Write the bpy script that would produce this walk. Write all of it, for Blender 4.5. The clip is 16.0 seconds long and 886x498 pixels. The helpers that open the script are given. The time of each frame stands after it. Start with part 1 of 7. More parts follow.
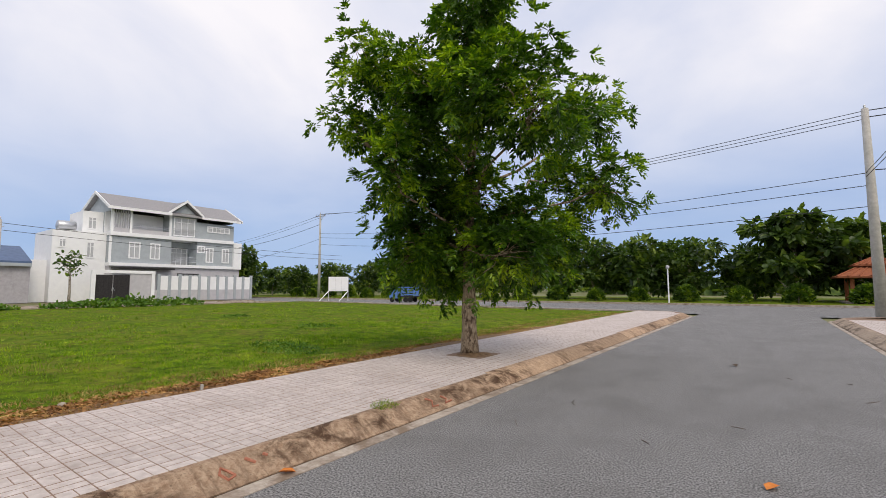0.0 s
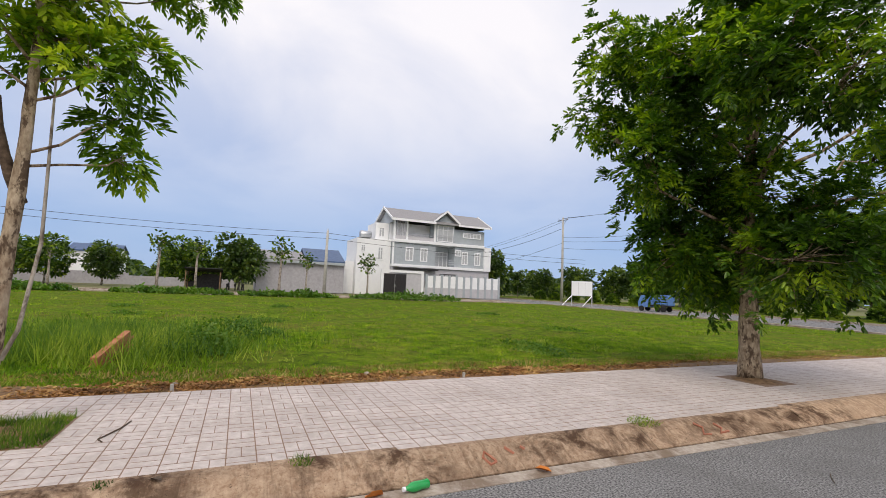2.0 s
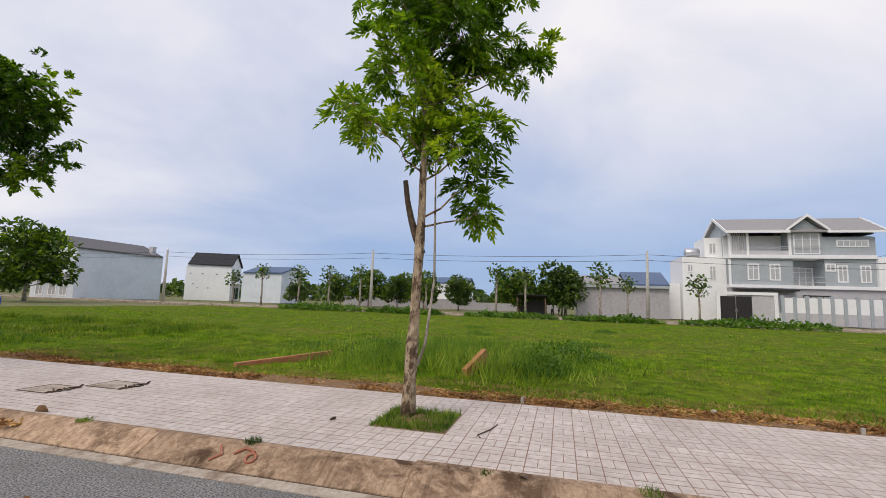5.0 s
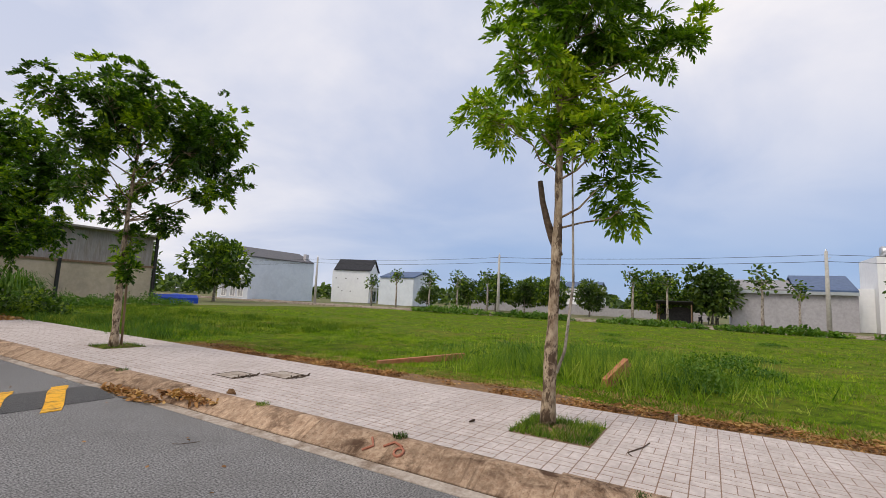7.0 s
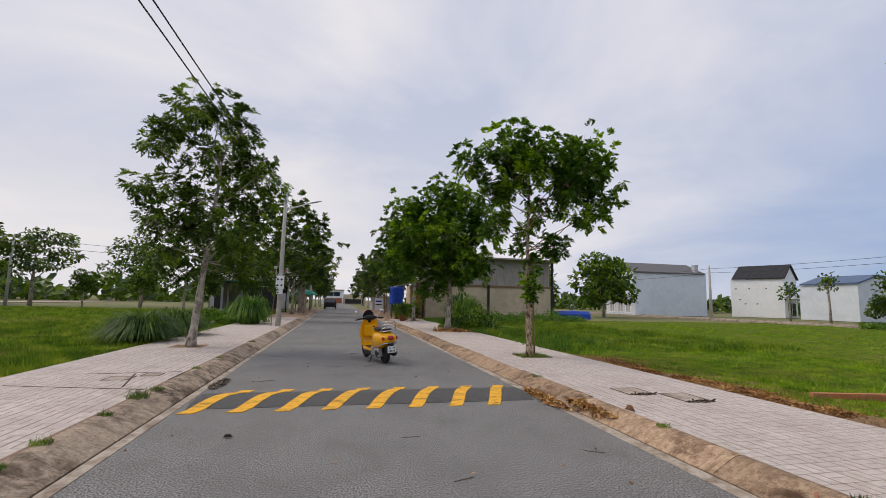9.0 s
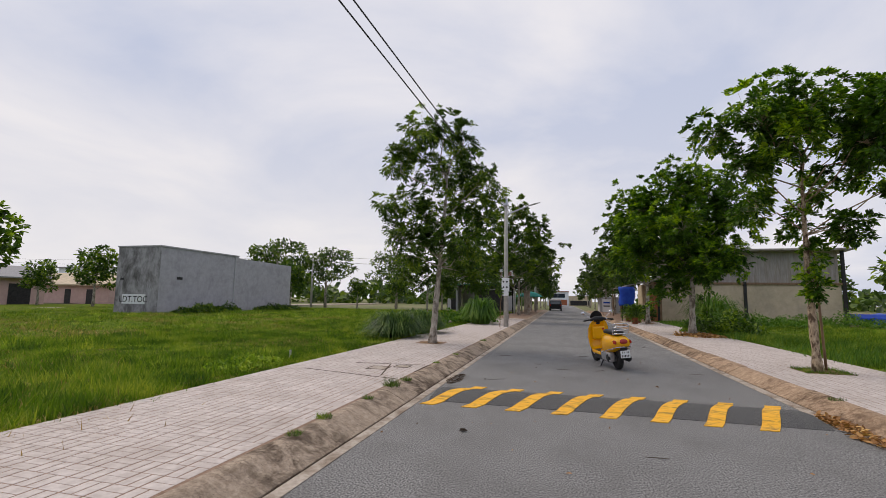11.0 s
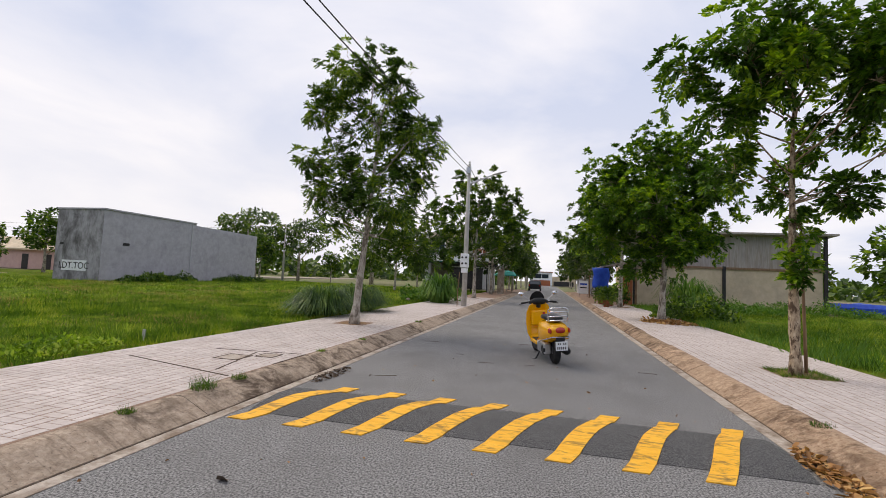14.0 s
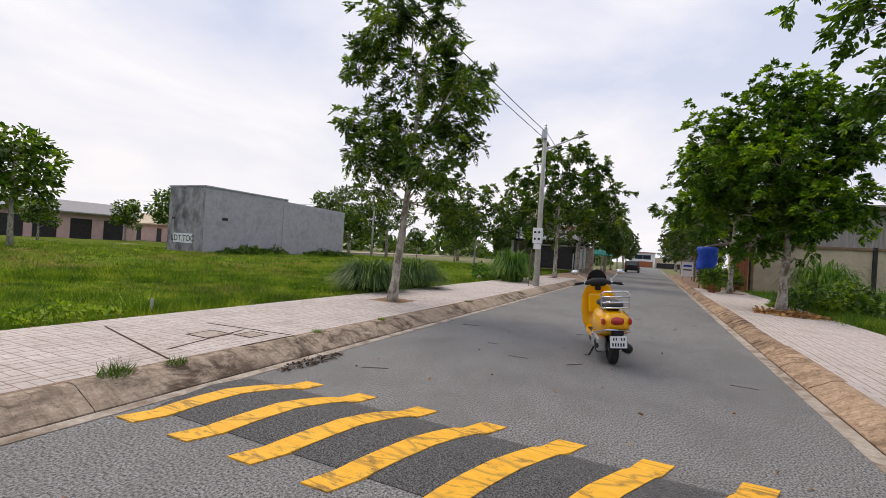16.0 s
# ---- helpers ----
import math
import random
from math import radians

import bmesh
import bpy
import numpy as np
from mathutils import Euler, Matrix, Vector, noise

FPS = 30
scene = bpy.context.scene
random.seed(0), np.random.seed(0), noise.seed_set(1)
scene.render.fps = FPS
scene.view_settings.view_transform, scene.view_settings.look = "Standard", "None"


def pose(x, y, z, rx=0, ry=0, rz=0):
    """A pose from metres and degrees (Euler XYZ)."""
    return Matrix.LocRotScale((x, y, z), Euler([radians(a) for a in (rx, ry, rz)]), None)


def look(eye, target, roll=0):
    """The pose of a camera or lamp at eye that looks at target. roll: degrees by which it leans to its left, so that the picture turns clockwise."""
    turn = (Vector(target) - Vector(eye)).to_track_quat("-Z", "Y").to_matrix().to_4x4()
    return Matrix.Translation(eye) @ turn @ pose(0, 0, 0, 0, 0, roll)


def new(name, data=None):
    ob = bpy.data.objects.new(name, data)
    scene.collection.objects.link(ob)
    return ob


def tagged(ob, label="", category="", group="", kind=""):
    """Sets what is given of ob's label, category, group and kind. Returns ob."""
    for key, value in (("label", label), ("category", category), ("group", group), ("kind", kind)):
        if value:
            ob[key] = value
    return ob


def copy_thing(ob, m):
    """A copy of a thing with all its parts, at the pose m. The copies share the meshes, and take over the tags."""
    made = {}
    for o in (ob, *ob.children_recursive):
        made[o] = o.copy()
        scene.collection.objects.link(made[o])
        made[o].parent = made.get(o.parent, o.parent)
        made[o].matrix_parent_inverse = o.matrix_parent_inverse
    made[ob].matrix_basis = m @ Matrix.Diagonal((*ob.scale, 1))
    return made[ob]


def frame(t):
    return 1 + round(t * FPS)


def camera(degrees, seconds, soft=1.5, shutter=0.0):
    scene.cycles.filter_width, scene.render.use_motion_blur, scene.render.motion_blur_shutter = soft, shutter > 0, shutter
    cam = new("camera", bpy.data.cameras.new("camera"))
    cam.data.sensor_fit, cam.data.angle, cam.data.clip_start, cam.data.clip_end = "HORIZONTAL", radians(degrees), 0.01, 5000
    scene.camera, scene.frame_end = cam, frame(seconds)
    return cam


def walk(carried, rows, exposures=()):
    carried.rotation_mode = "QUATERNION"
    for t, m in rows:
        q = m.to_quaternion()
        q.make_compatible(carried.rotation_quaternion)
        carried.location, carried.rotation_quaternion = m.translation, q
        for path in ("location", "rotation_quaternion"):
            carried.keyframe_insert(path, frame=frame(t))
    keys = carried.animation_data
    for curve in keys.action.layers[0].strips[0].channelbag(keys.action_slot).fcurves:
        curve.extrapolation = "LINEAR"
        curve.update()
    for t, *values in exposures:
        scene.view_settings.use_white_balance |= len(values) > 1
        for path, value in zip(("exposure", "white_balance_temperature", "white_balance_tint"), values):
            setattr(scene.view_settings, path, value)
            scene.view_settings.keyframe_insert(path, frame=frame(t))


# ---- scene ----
cam = camera(89.1, 16.0, soft=0.8)
PATH = [
    (0, (2.332, 6.552, 1.446), (1.17, 8.171, 1.619), -0.2),
    (0.5, (2.251, 6.492, 1.422), (0.839, 7.897, 1.597), 0.9),
    (1, (2.217, 6.443, 1.421), (0.645, 7.669, 1.588), 0.9),
    (1.5, (2.205, 6.486, 1.42), (0.491, 7.504, 1.578), 1.6),
    (2, (2.222, 6.51, 1.421), (0.403, 7.324, 1.592), 2.4),
    (2.5, (2.237, 6.535, 1.421), (0.38, 7.25, 1.618), 2.0),
    (3, (2.266, 6.55, 1.428), (0.336, 7.03, 1.646), 1.4),
    (3.5, (2.293, 6.555, 1.423), (0.308, 6.618, 1.659), 1.8),
    (4, (2.343, 6.558, 1.427), (0.375, 6.288, 1.656), 1.2),
    (4.2, (2.355, 6.536, 1.437), (0.39, 6.235, 1.661), 1.5),
    (6.3, (2.412, 6.237, 1.423), (0.63, 5.363, 1.67), 1.8),
    (6.5, (2.413, 6.235, 1.419), (0.637, 5.347, 1.662), 2.0),
    (7, (2.369, 6.267, 1.424), (0.662, 5.25, 1.648), 2.7),
    (7.5, (2.335, 6.268, 1.431), (0.928, 4.86, 1.625), 3.8),
    (8, (2.312, 6.275, 1.426), (1.161, 4.652, 1.622), 2.7),
    (8.5, (2.35, 6.288, 1.432), (1.526, 4.477, 1.64), 1.9),
    (9, (2.35, 6.271, 1.436), (1.904, 4.335, 1.669), 1.3),
    (9.5, (2.381, 6.256, 1.439), (2.289, 4.274, 1.692), 1.5),
    (10, (2.415, 6.275, 1.445), (2.686, 4.308, 1.685), 2.6),
    (10.2, (2.412, 6.263, 1.437), (2.802, 4.317, 1.681), 2.9),
    (12.3, (2.022, 5.049, 1.376), (2.571, 3.134, 1.544), 0.1),
    (12.5, (1.959, 4.89, 1.374), (2.475, 2.965, 1.54), 0.3),
    (13, (1.763, 4.509, 1.373), (2.087, 2.542, 1.534), 0.8),
    (13.5, (1.56, 4.135, 1.378), (1.912, 2.171, 1.527), 2.3),
    (14, (1.353, 3.708, 1.383), (1.816, 1.766, 1.508), 2.6),
    (14.5, (1.132, 3.301, 1.375), (1.603, 1.359, 1.448), 2.7),
    (15, (1.016, 2.848, 1.355), (1.564, 0.924, 1.377), 3.3),
    (15.5, (0.88, 2.414, 1.334), (1.536, 0.525, 1.35), 3.3),
    (16, (0.796, 1.976, 1.334), (1.645, 0.165, 1.341), 3.6),
]
walk(cam, [(t, look(eye, target, roll)) for t, eye, target, roll in PATH], exposures=[(t, stops, 7150, 10) for t, stops in ((0, 0.2), (2.5, 0.22), (4.2, 0.11), (7, 0.13), (8.5, 0.06), (9.5, -0.11), (10.2, -0.08), (12.3, 0.15), (16, 0.25))])

# ---- world, sun ----
SUN_EL, SUN_ROT = radians(50), radians(112)
world = bpy.data.worlds.new("sky_world")
scene.world = world
world.use_nodes = True


def nd(tree, kind, **inputs):
    n = tree.nodes.new(kind)
    for key, v in inputs.items():
        n.inputs[key.replace("_", " ")].default_value = v
    return n


def build_sky():
    nt = world.node_tree
    nt.nodes.clear()
    L = nt.links.new
    out = nt.nodes.new("ShaderNodeOutputWorld")
    bg = nt.nodes.new("ShaderNodeBackground")
    sky = nt.nodes.new("ShaderNodeTexSky")
    sky.sky_type, sky.sun_disc = "NISHITA", False
    sky.sun_elevation, sky.sun_rotation = SUN_EL, SUN_ROT
    sky.air_density, sky.dust_density = 1.0, 0.6
    co = nt.nodes.new("ShaderNodeTexCoord")
    sep = nt.nodes.new("ShaderNodeSeparateXYZ")
    L(co.outputs["Generated"], sep.inputs[0])
    # clouds lie on a flat layer: divide the direction by its height
    hz = nt.nodes.new("ShaderNodeMath"); hz.operation = "MAXIMUM"; hz.inputs[1].default_value = 0.0
    L(sep.outputs[2], hz.inputs[0])
    addz = nt.nodes.new("ShaderNodeMath"); addz.operation = "ADD"; addz.inputs[1].default_value = 0.22
    L(hz.outputs[0], addz.inputs[0])
    comb = nt.nodes.new("ShaderNodeCombineXYZ")
    for i in (0, 1):
        dv = nt.nodes.new("ShaderNodeMath"); dv.operation = "DIVIDE"
        L(sep.outputs[i], dv.inputs[0]); L(addz.outputs[0], dv.inputs[1]); L(dv.outputs[0], comb.inputs[i])
    big = nd(nt, "ShaderNodeTexNoise", Scale=0.9, Detail=7.0, Roughness=0.52, Distortion=0.35)
    L(comb.outputs[0], big.inputs["Vector"])
    ramp = nt.nodes.new("ShaderNodeValToRGB")
    ramp.color_ramp.elements[0].position, ramp.color_ramp.elements[1].position = 0.38, 0.62
    L(big.outputs["Fac"], ramp.inputs[0])
    # a wide clear rift low in the north, white haze low in the south
    side = nt.nodes.new("ShaderNodeVectorMath"); side.operation = "DOT_PRODUCT"
    side.inputs[1].default_value = (-0.82, 0.57, 0.0)
    L(co.outputs["Generated"], side.inputs[0])
    north = nd(nt, "ShaderNodeMapRange", From_Min=-0.3, From_Max=0.6, To_Min=0.0, To_Max=1.0)
    north.interpolation_type = "SMOOTHSTEP"
    L(side.outputs["Value"], north.inputs["Value"])
    low = nd(nt, "ShaderNodeMapRange", From_Min=0.02, From_Max=0.48, To_Min=1.0, To_Max=0.0)
    low.interpolation_type = "SMOOTHSTEP"
    L(sep.outputs[2], low.inputs["Value"])
    rift = nt.nodes.new("ShaderNodeMath"); rift.operation = "MULTIPLY"
    L(north.outputs[0], rift.inputs[0]); L(low.outputs[0], rift.inputs[1])
    # cloud white to cloud grey
    tone = nd(nt, "ShaderNodeMix"); tone.data_type = "RGBA"
    tone.inputs["A"].default_value = (0.51, 0.585, 0.80, 1)
    tone.inputs["B"].default_value = (0.80, 0.82, 0.93, 1)
    L(ramp.outputs[0], tone.inputs["Factor"])
    # open blue in the rift
    scaled = nt.nodes.new("ShaderNodeMix"); scaled.data_type = "RGBA"; scaled.blend_type = "MULTIPLY"
    scaled.inputs["Factor"].default_value = 1.0
    scaled.inputs["B"].default_value = (0.10, 0.10, 0.10, 1)
    L(sky.outputs[0], scaled.inputs["A"])
    deep = nt.nodes.new("ShaderNodeMix"); deep.data_type = "RGBA"
    deep.inputs["Factor"].default_value = 0.85
    deep.inputs["B"].default_value = (0.23, 0.39, 0.74, 1)
    L(scaled.outputs["Result"], deep.inputs["A"])
    cut = nt.nodes.new("ShaderNodeMath"); cut.operation = "MULTIPLY"; cut.inputs[1].default_value = 0.92
    L(rift.outputs[0], cut.inputs[0])
    mix = nt.nodes.new("ShaderNodeMix"); mix.data_type = "RGBA"
    L(cut.outputs[0], mix.inputs["Factor"]); L(tone.outputs["Result"], mix.inputs["A"]); L(deep.outputs["Result"], mix.inputs["B"])
    # haze at the skyline on the southern side
    glow = nd(nt, "ShaderNodeMapRange", From_Min=0.25, From_Max=-0.75, To_Min=0.0, To_Max=0.75)
    L(side.outputs["Value"], glow.inputs["Value"])
    gl = nt.nodes.new("ShaderNodeMath"); gl.operation = "MULTIPLY"
    L(glow.outputs[0], gl.inputs[0]); L(low.outputs[0], gl.inputs[1])
    fin = nt.nodes.new("ShaderNodeMix"); fin.data_type = "RGBA"
    fin.inputs["B"].default_value = (0.79, 0.805, 0.885, 1)
    L(gl.outputs[0], fin.inputs["Factor"]); L(mix.outputs["Result"], fin.inputs["A"])
    L(fin.outputs["Result"], bg.inputs["Color"])
    bg.inputs["Strength"].default_value = 1.0
    L(bg.outputs[0], out.inputs["Surface"])


build_sky()
sun = new("sun", bpy.data.lights.new("sun", "SUN"))
sun.data.energy, sun.data.angle, sun.data.color = 1.5, radians(32), (1.0, 0.93, 0.84)
sun.matrix_world = look((0, 0, 50), (0 - 50 * math.sin(SUN_ROT) * math.cos(SUN_EL), 0 - 50 * math.cos(SUN_ROT) * math.cos(SUN_EL), 50 - 50 * math.sin(SUN_EL)))

# ---- materials ----


def surface(name, c1, c2, scale=8.0, rough=0.8, bump=0.2, fine=60.0, stain=None, stain_scale=0.6, stain_amt=0.5, metal=0.0, island=0.0, piece=0.0, stretch=(1, 1, 1), spec=0.3, edge=(0.45, 0.68), ramp=(0.33, 0.67), crack=0.0, crack_scale=5.0):
    """Two tones of grain, a coarse stain with a shape of its own, and fine relief."""
    m = bpy.data.materials.new(name)
    m.use_nodes = True
    nt = m.node_tree
    L = nt.links.new
    b = nt.nodes["Principled BSDF"]
    geo = nt.nodes.new("ShaderNodeNewGeometry")
    mp = nt.nodes.new("ShaderNodeMapping"); mp.inputs["Scale"].default_value = stretch
    L(geo.outputs["Position"], mp.inputs["Vector"])
    n1 = nd(nt, "ShaderNodeTexNoise", Scale=scale, Detail=6.0, Roughness=0.65)
    L(mp.outputs[0], n1.inputs["Vector"])
    r1 = nt.nodes.new("ShaderNodeValToRGB")
    r1.color_ramp.elements[0].position, r1.color_ramp.elements[1].position = ramp
    r1.color_ramp.elements[0].color, r1.color_ramp.elements[1].color = (*c1, 1), (*c2, 1)
    L(n1.outputs["Fac"], r1.inputs[0])
    col = r1.outputs[0]
    if stain:
        n2 = nd(nt, "ShaderNodeTexNoise", Scale=stain_scale, Detail=8.0, Roughness=0.7, Distortion=0.4)
        L(mp.outputs[0], n2.inputs["Vector"])
        r2 = nd(nt, "ShaderNodeMapRange", From_Min=edge[0], From_Max=edge[1], To_Min=0.0, To_Max=stain_amt)
        L(n2.outputs["Fac"], r2.inputs["Value"])
        mx = nt.nodes.new("ShaderNodeMix"); mx.data_type = "RGBA"; mx.inputs["B"].default_value = (*stain, 1)
        L(r2.outputs[0], mx.inputs["Factor"]); L(col, mx.inputs["A"])
        col = mx.outputs["Result"]
    if crack:
        wob = nd(nt, "ShaderNodeTexNoise", Scale=crack_scale * 2, Detail=3.0)
        L(mp.outputs[0], wob.inputs["Vector"])
        off = nt.nodes.new("ShaderNodeMix"); off.data_type = "RGBA"; off.inputs["Factor"].default_value = 0.12
        L(mp.outputs[0], off.inputs["A"]); L(wob.outputs["Color"], off.inputs["B"])
        vo = nd(nt, "ShaderNodeTexVoronoi", Scale=crack_scale); vo.feature = "DISTANCE_TO_EDGE"
        L(off.outputs["Result"], vo.inputs["Vector"])
        rk = nd(nt, "ShaderNodeMapRange", From_Min=0.0, From_Max=0.03, To_Min=crack, To_Max=0.0)
        L(vo.outputs["Distance"], rk.inputs["Value"])
        mk = nt.nodes.new("ShaderNodeMix"); mk.data_type = "RGBA"; mk.inputs["B"].default_value = (0.06, 0.05, 0.04, 1)
        L(rk.outputs[0], mk.inputs["Factor"]); L(col, mk.inputs["A"])
        col = mk.outputs["Result"]
    if island or piece:
        hsv = nt.nodes.new("ShaderNodeHueSaturation")
        amt = island or piece
        mr = nd(nt, "ShaderNodeMapRange", To_Min=1 - amt, To_Max=1 + amt)
        if island:
            L(geo.outputs["Random Per Island"], mr.inputs["Value"])
        else:
            oi = nt.nodes.new("ShaderNodeObjectInfo")
            L(oi.outputs["Random"], mr.inputs["Value"])
        L(mr.outputs[0], hsv.inputs["Value"]); L(col, hsv.inputs["Color"])
        col = hsv.outputs[0]
    L(col, b.inputs["Base Color"])
    b.inputs["Roughness"].default_value, b.inputs["Metallic"].default_value = rough, metal
    b.inputs["Specular IOR Level"].default_value = spec
    if bump:
        n3 = nd(nt, "ShaderNodeTexNoise", Scale=fine, Detail=4.0)
        L(mp.outputs[0], n3.inputs["Vector"])
        bp = nd(nt, "ShaderNodeBump", Strength=bump, Distance=0.01)
        L(n3.outputs["Fac"], bp.inputs["Height"]); L(bp.outputs[0], b.inputs["Normal"])
    return m


def foliage(name, dark, mid, light, translucent=0.3, rough=0.45, clump=1.2):
    """Leaves: each island its own green, whole clumps a shade lighter or darker, some light through the blade."""
    m = bpy.data.materials.new(name)
    m.use_nodes = True
    nt = m.node_tree
    L = nt.links.new
    b, out = nt.nodes["Principled BSDF"], nt.nodes["Material Output"]
    geo = nt.nodes.new("ShaderNodeNewGeometry")
    n = nd(nt, "ShaderNodeTexNoise", Scale=clump, Detail=4.0)
    L(geo.outputs["Position"], n.inputs["Vector"])
    ad = nt.nodes.new("ShaderNodeMath"); ad.operation = "MULTIPLY_ADD"; ad.inputs[1].default_value = 0.42
    L(geo.outputs["Random Per Island"], ad.inputs[0]); 
    # in tree crowns this spread also paints lit and shaded clumps into the colour
    sb = nd(nt, "ShaderNodeMapRange", From_Min=0.34, From_Max=0.68, To_Min=0.0, To_Max=0.6)
    L(n.outputs["Fac"], sb.inputs["Value"]); L(sb.outputs[0], ad.inputs[2])
    r = nt.nodes.new("ShaderNodeValToRGB")
    r.color_ramp.elements[0].color, r.color_ramp.elements[1].color = (*dark, 1), (*light, 1)
    r.color_ramp.elements[0].position, r.color_ramp.elements[1].position = 0.1, 0.95
    e = r.color_ramp.elements.new(0.55); e.color = (*mid, 1)
    L(ad.outputs[0], r.inputs[0]); L(r.outputs[0], b.inputs["Base Color"])
    b.inputs["Roughness"].default_value = rough
    b.inputs["Specular IOR Level"].default_value = 0.35
    tr = nt.nodes.new("ShaderNodeBsdfTranslucent")
    br = nt.nodes.new("ShaderNodeMix"); br.data_type = "RGBA"; br.blend_type = "MULTIPLY"; br.inputs["Factor"].default_value = 1.0
    br.inputs["B"].default_value = (1.5, 1.6, 0.6, 1)
    L(r.outputs[0], br.inputs["A"]); L(br.outputs["Result"], tr.inputs["Color"])
    mx = nt.nodes.new("ShaderNodeMixShader"); mx.inputs[0].default_value = translucent
    L(b.outputs[0], mx.inputs[1]); L(tr.outputs[0], mx.inputs[2]); L(mx.outputs[0], out.inputs["Surface"])
    return m


def kerb_mat(name, c1, c2, stain, piece):
    """Weathered kerb: big dark algae patches, streaks that run down the slope, gritty cracks, each stone its own tone."""
    m = bpy.data.materials.new(name)
    m.use_nodes = True
    nt = m.node_tree
    L = nt.links.new
    b = nt.nodes["Principled BSDF"]
    geo = nt.nodes.new("ShaderNodeNewGeometry")

    def layer(scale, stretch, lo, hi, top, detail=7.0, dist=0.5):
        mp = nt.nodes.new("ShaderNodeMapping"); mp.inputs["Scale"].default_value = stretch
        L(geo.outputs["Position"], mp.inputs["Vector"])
        n = nd(nt, "ShaderNodeTexNoise", Scale=scale, Detail=detail, Roughness=0.7, Distortion=dist)
        L(mp.outputs[0], n.inputs["Vector"])
        r = nd(nt, "ShaderNodeMapRange", From_Min=lo, From_Max=hi, To_Min=0.0, To_Max=top)
        L(n.outputs["Fac"], r.inputs["Value"])
        return r.outputs[0]

    def over(base, fac, colour):
        mx = nt.nodes.new("ShaderNodeMix"); mx.data_type = "RGBA"
        mx.inputs["B"].default_value = (*colour, 1)
        L(fac, mx.inputs["Factor"])
        if isinstance(base, tuple):
            mx.inputs["A"].default_value = (*base, 1)
        else:
            L(base, mx.inputs["A"])
        return mx.outputs["Result"]

    col = over(c2, layer(22, (1, 1, 1), 0.36, 0.66, 1.0), c1)
    # patches gather in some lengths of the kerb and leave others clean
    patch, gate = layer(4.5, (1, 0.8, 1), 0.44, 0.60, 1.0), layer(0.55, (1, 1, 1), 0.36, 0.56, 0.94, 2.0)
    both = nt.nodes.new("ShaderNodeMath"); both.operation = "MULTIPLY"
    L(patch, both.inputs[0]); L(gate, both.inputs[1])
    col = over(col, both.outputs[0], stain)
    streak = layer(3.0, (0.5, 4.5, 0.5), 0.52, 0.68, 0.55)
    col = over(col, streak, stain)
    col = over(col, layer(46, (1, 1, 1), 0.60, 0.70, 0.8, 4.0), (0.05, 0.035, 0.025))
    hsv = nt.nodes.new("ShaderNodeHueSaturation")
    oi = nt.nodes.new("ShaderNodeObjectInfo")
    mr = nd(nt, "ShaderNodeMapRange", To_Min=1 - piece, To_Max=1 + piece * 0.6)
    L(oi.outputs["Random"], mr.inputs["Value"]); L(mr.outputs[0], hsv.inputs["Value"]); L(col, hsv.inputs["Color"])
    L(hsv.outputs[0], b.inputs["Base Color"])
    b.inputs["Roughness"].default_value = 0.92
    b.inputs["Specular IOR Level"].default_value = 0.2
    n3 = nd(nt, "ShaderNodeTexNoise", Scale=38.0, Detail=6.0)
    L(geo.outputs["Position"], n3.inputs["Vector"])
    bp = nd(nt, "ShaderNodeBump", Strength=0.9, Distance=0.012)
    L(n3.outputs["Fac"], bp.inputs["Height"]); L(bp.outputs[0], b.inputs["Normal"])
    return m


def glass_mat():
    m = bpy.data.materials.new("window_glass")
    m.use_nodes = True
    b = m.node_tree.nodes["Principled BSDF"]
    b.inputs["Base Color"].default_value = (0.03, 0.04, 0.05, 1)
    b.inputs["Roughness"].default_value = 0.06
    b.inputs["Specular IOR Level"].default_value = 0.8
    return m


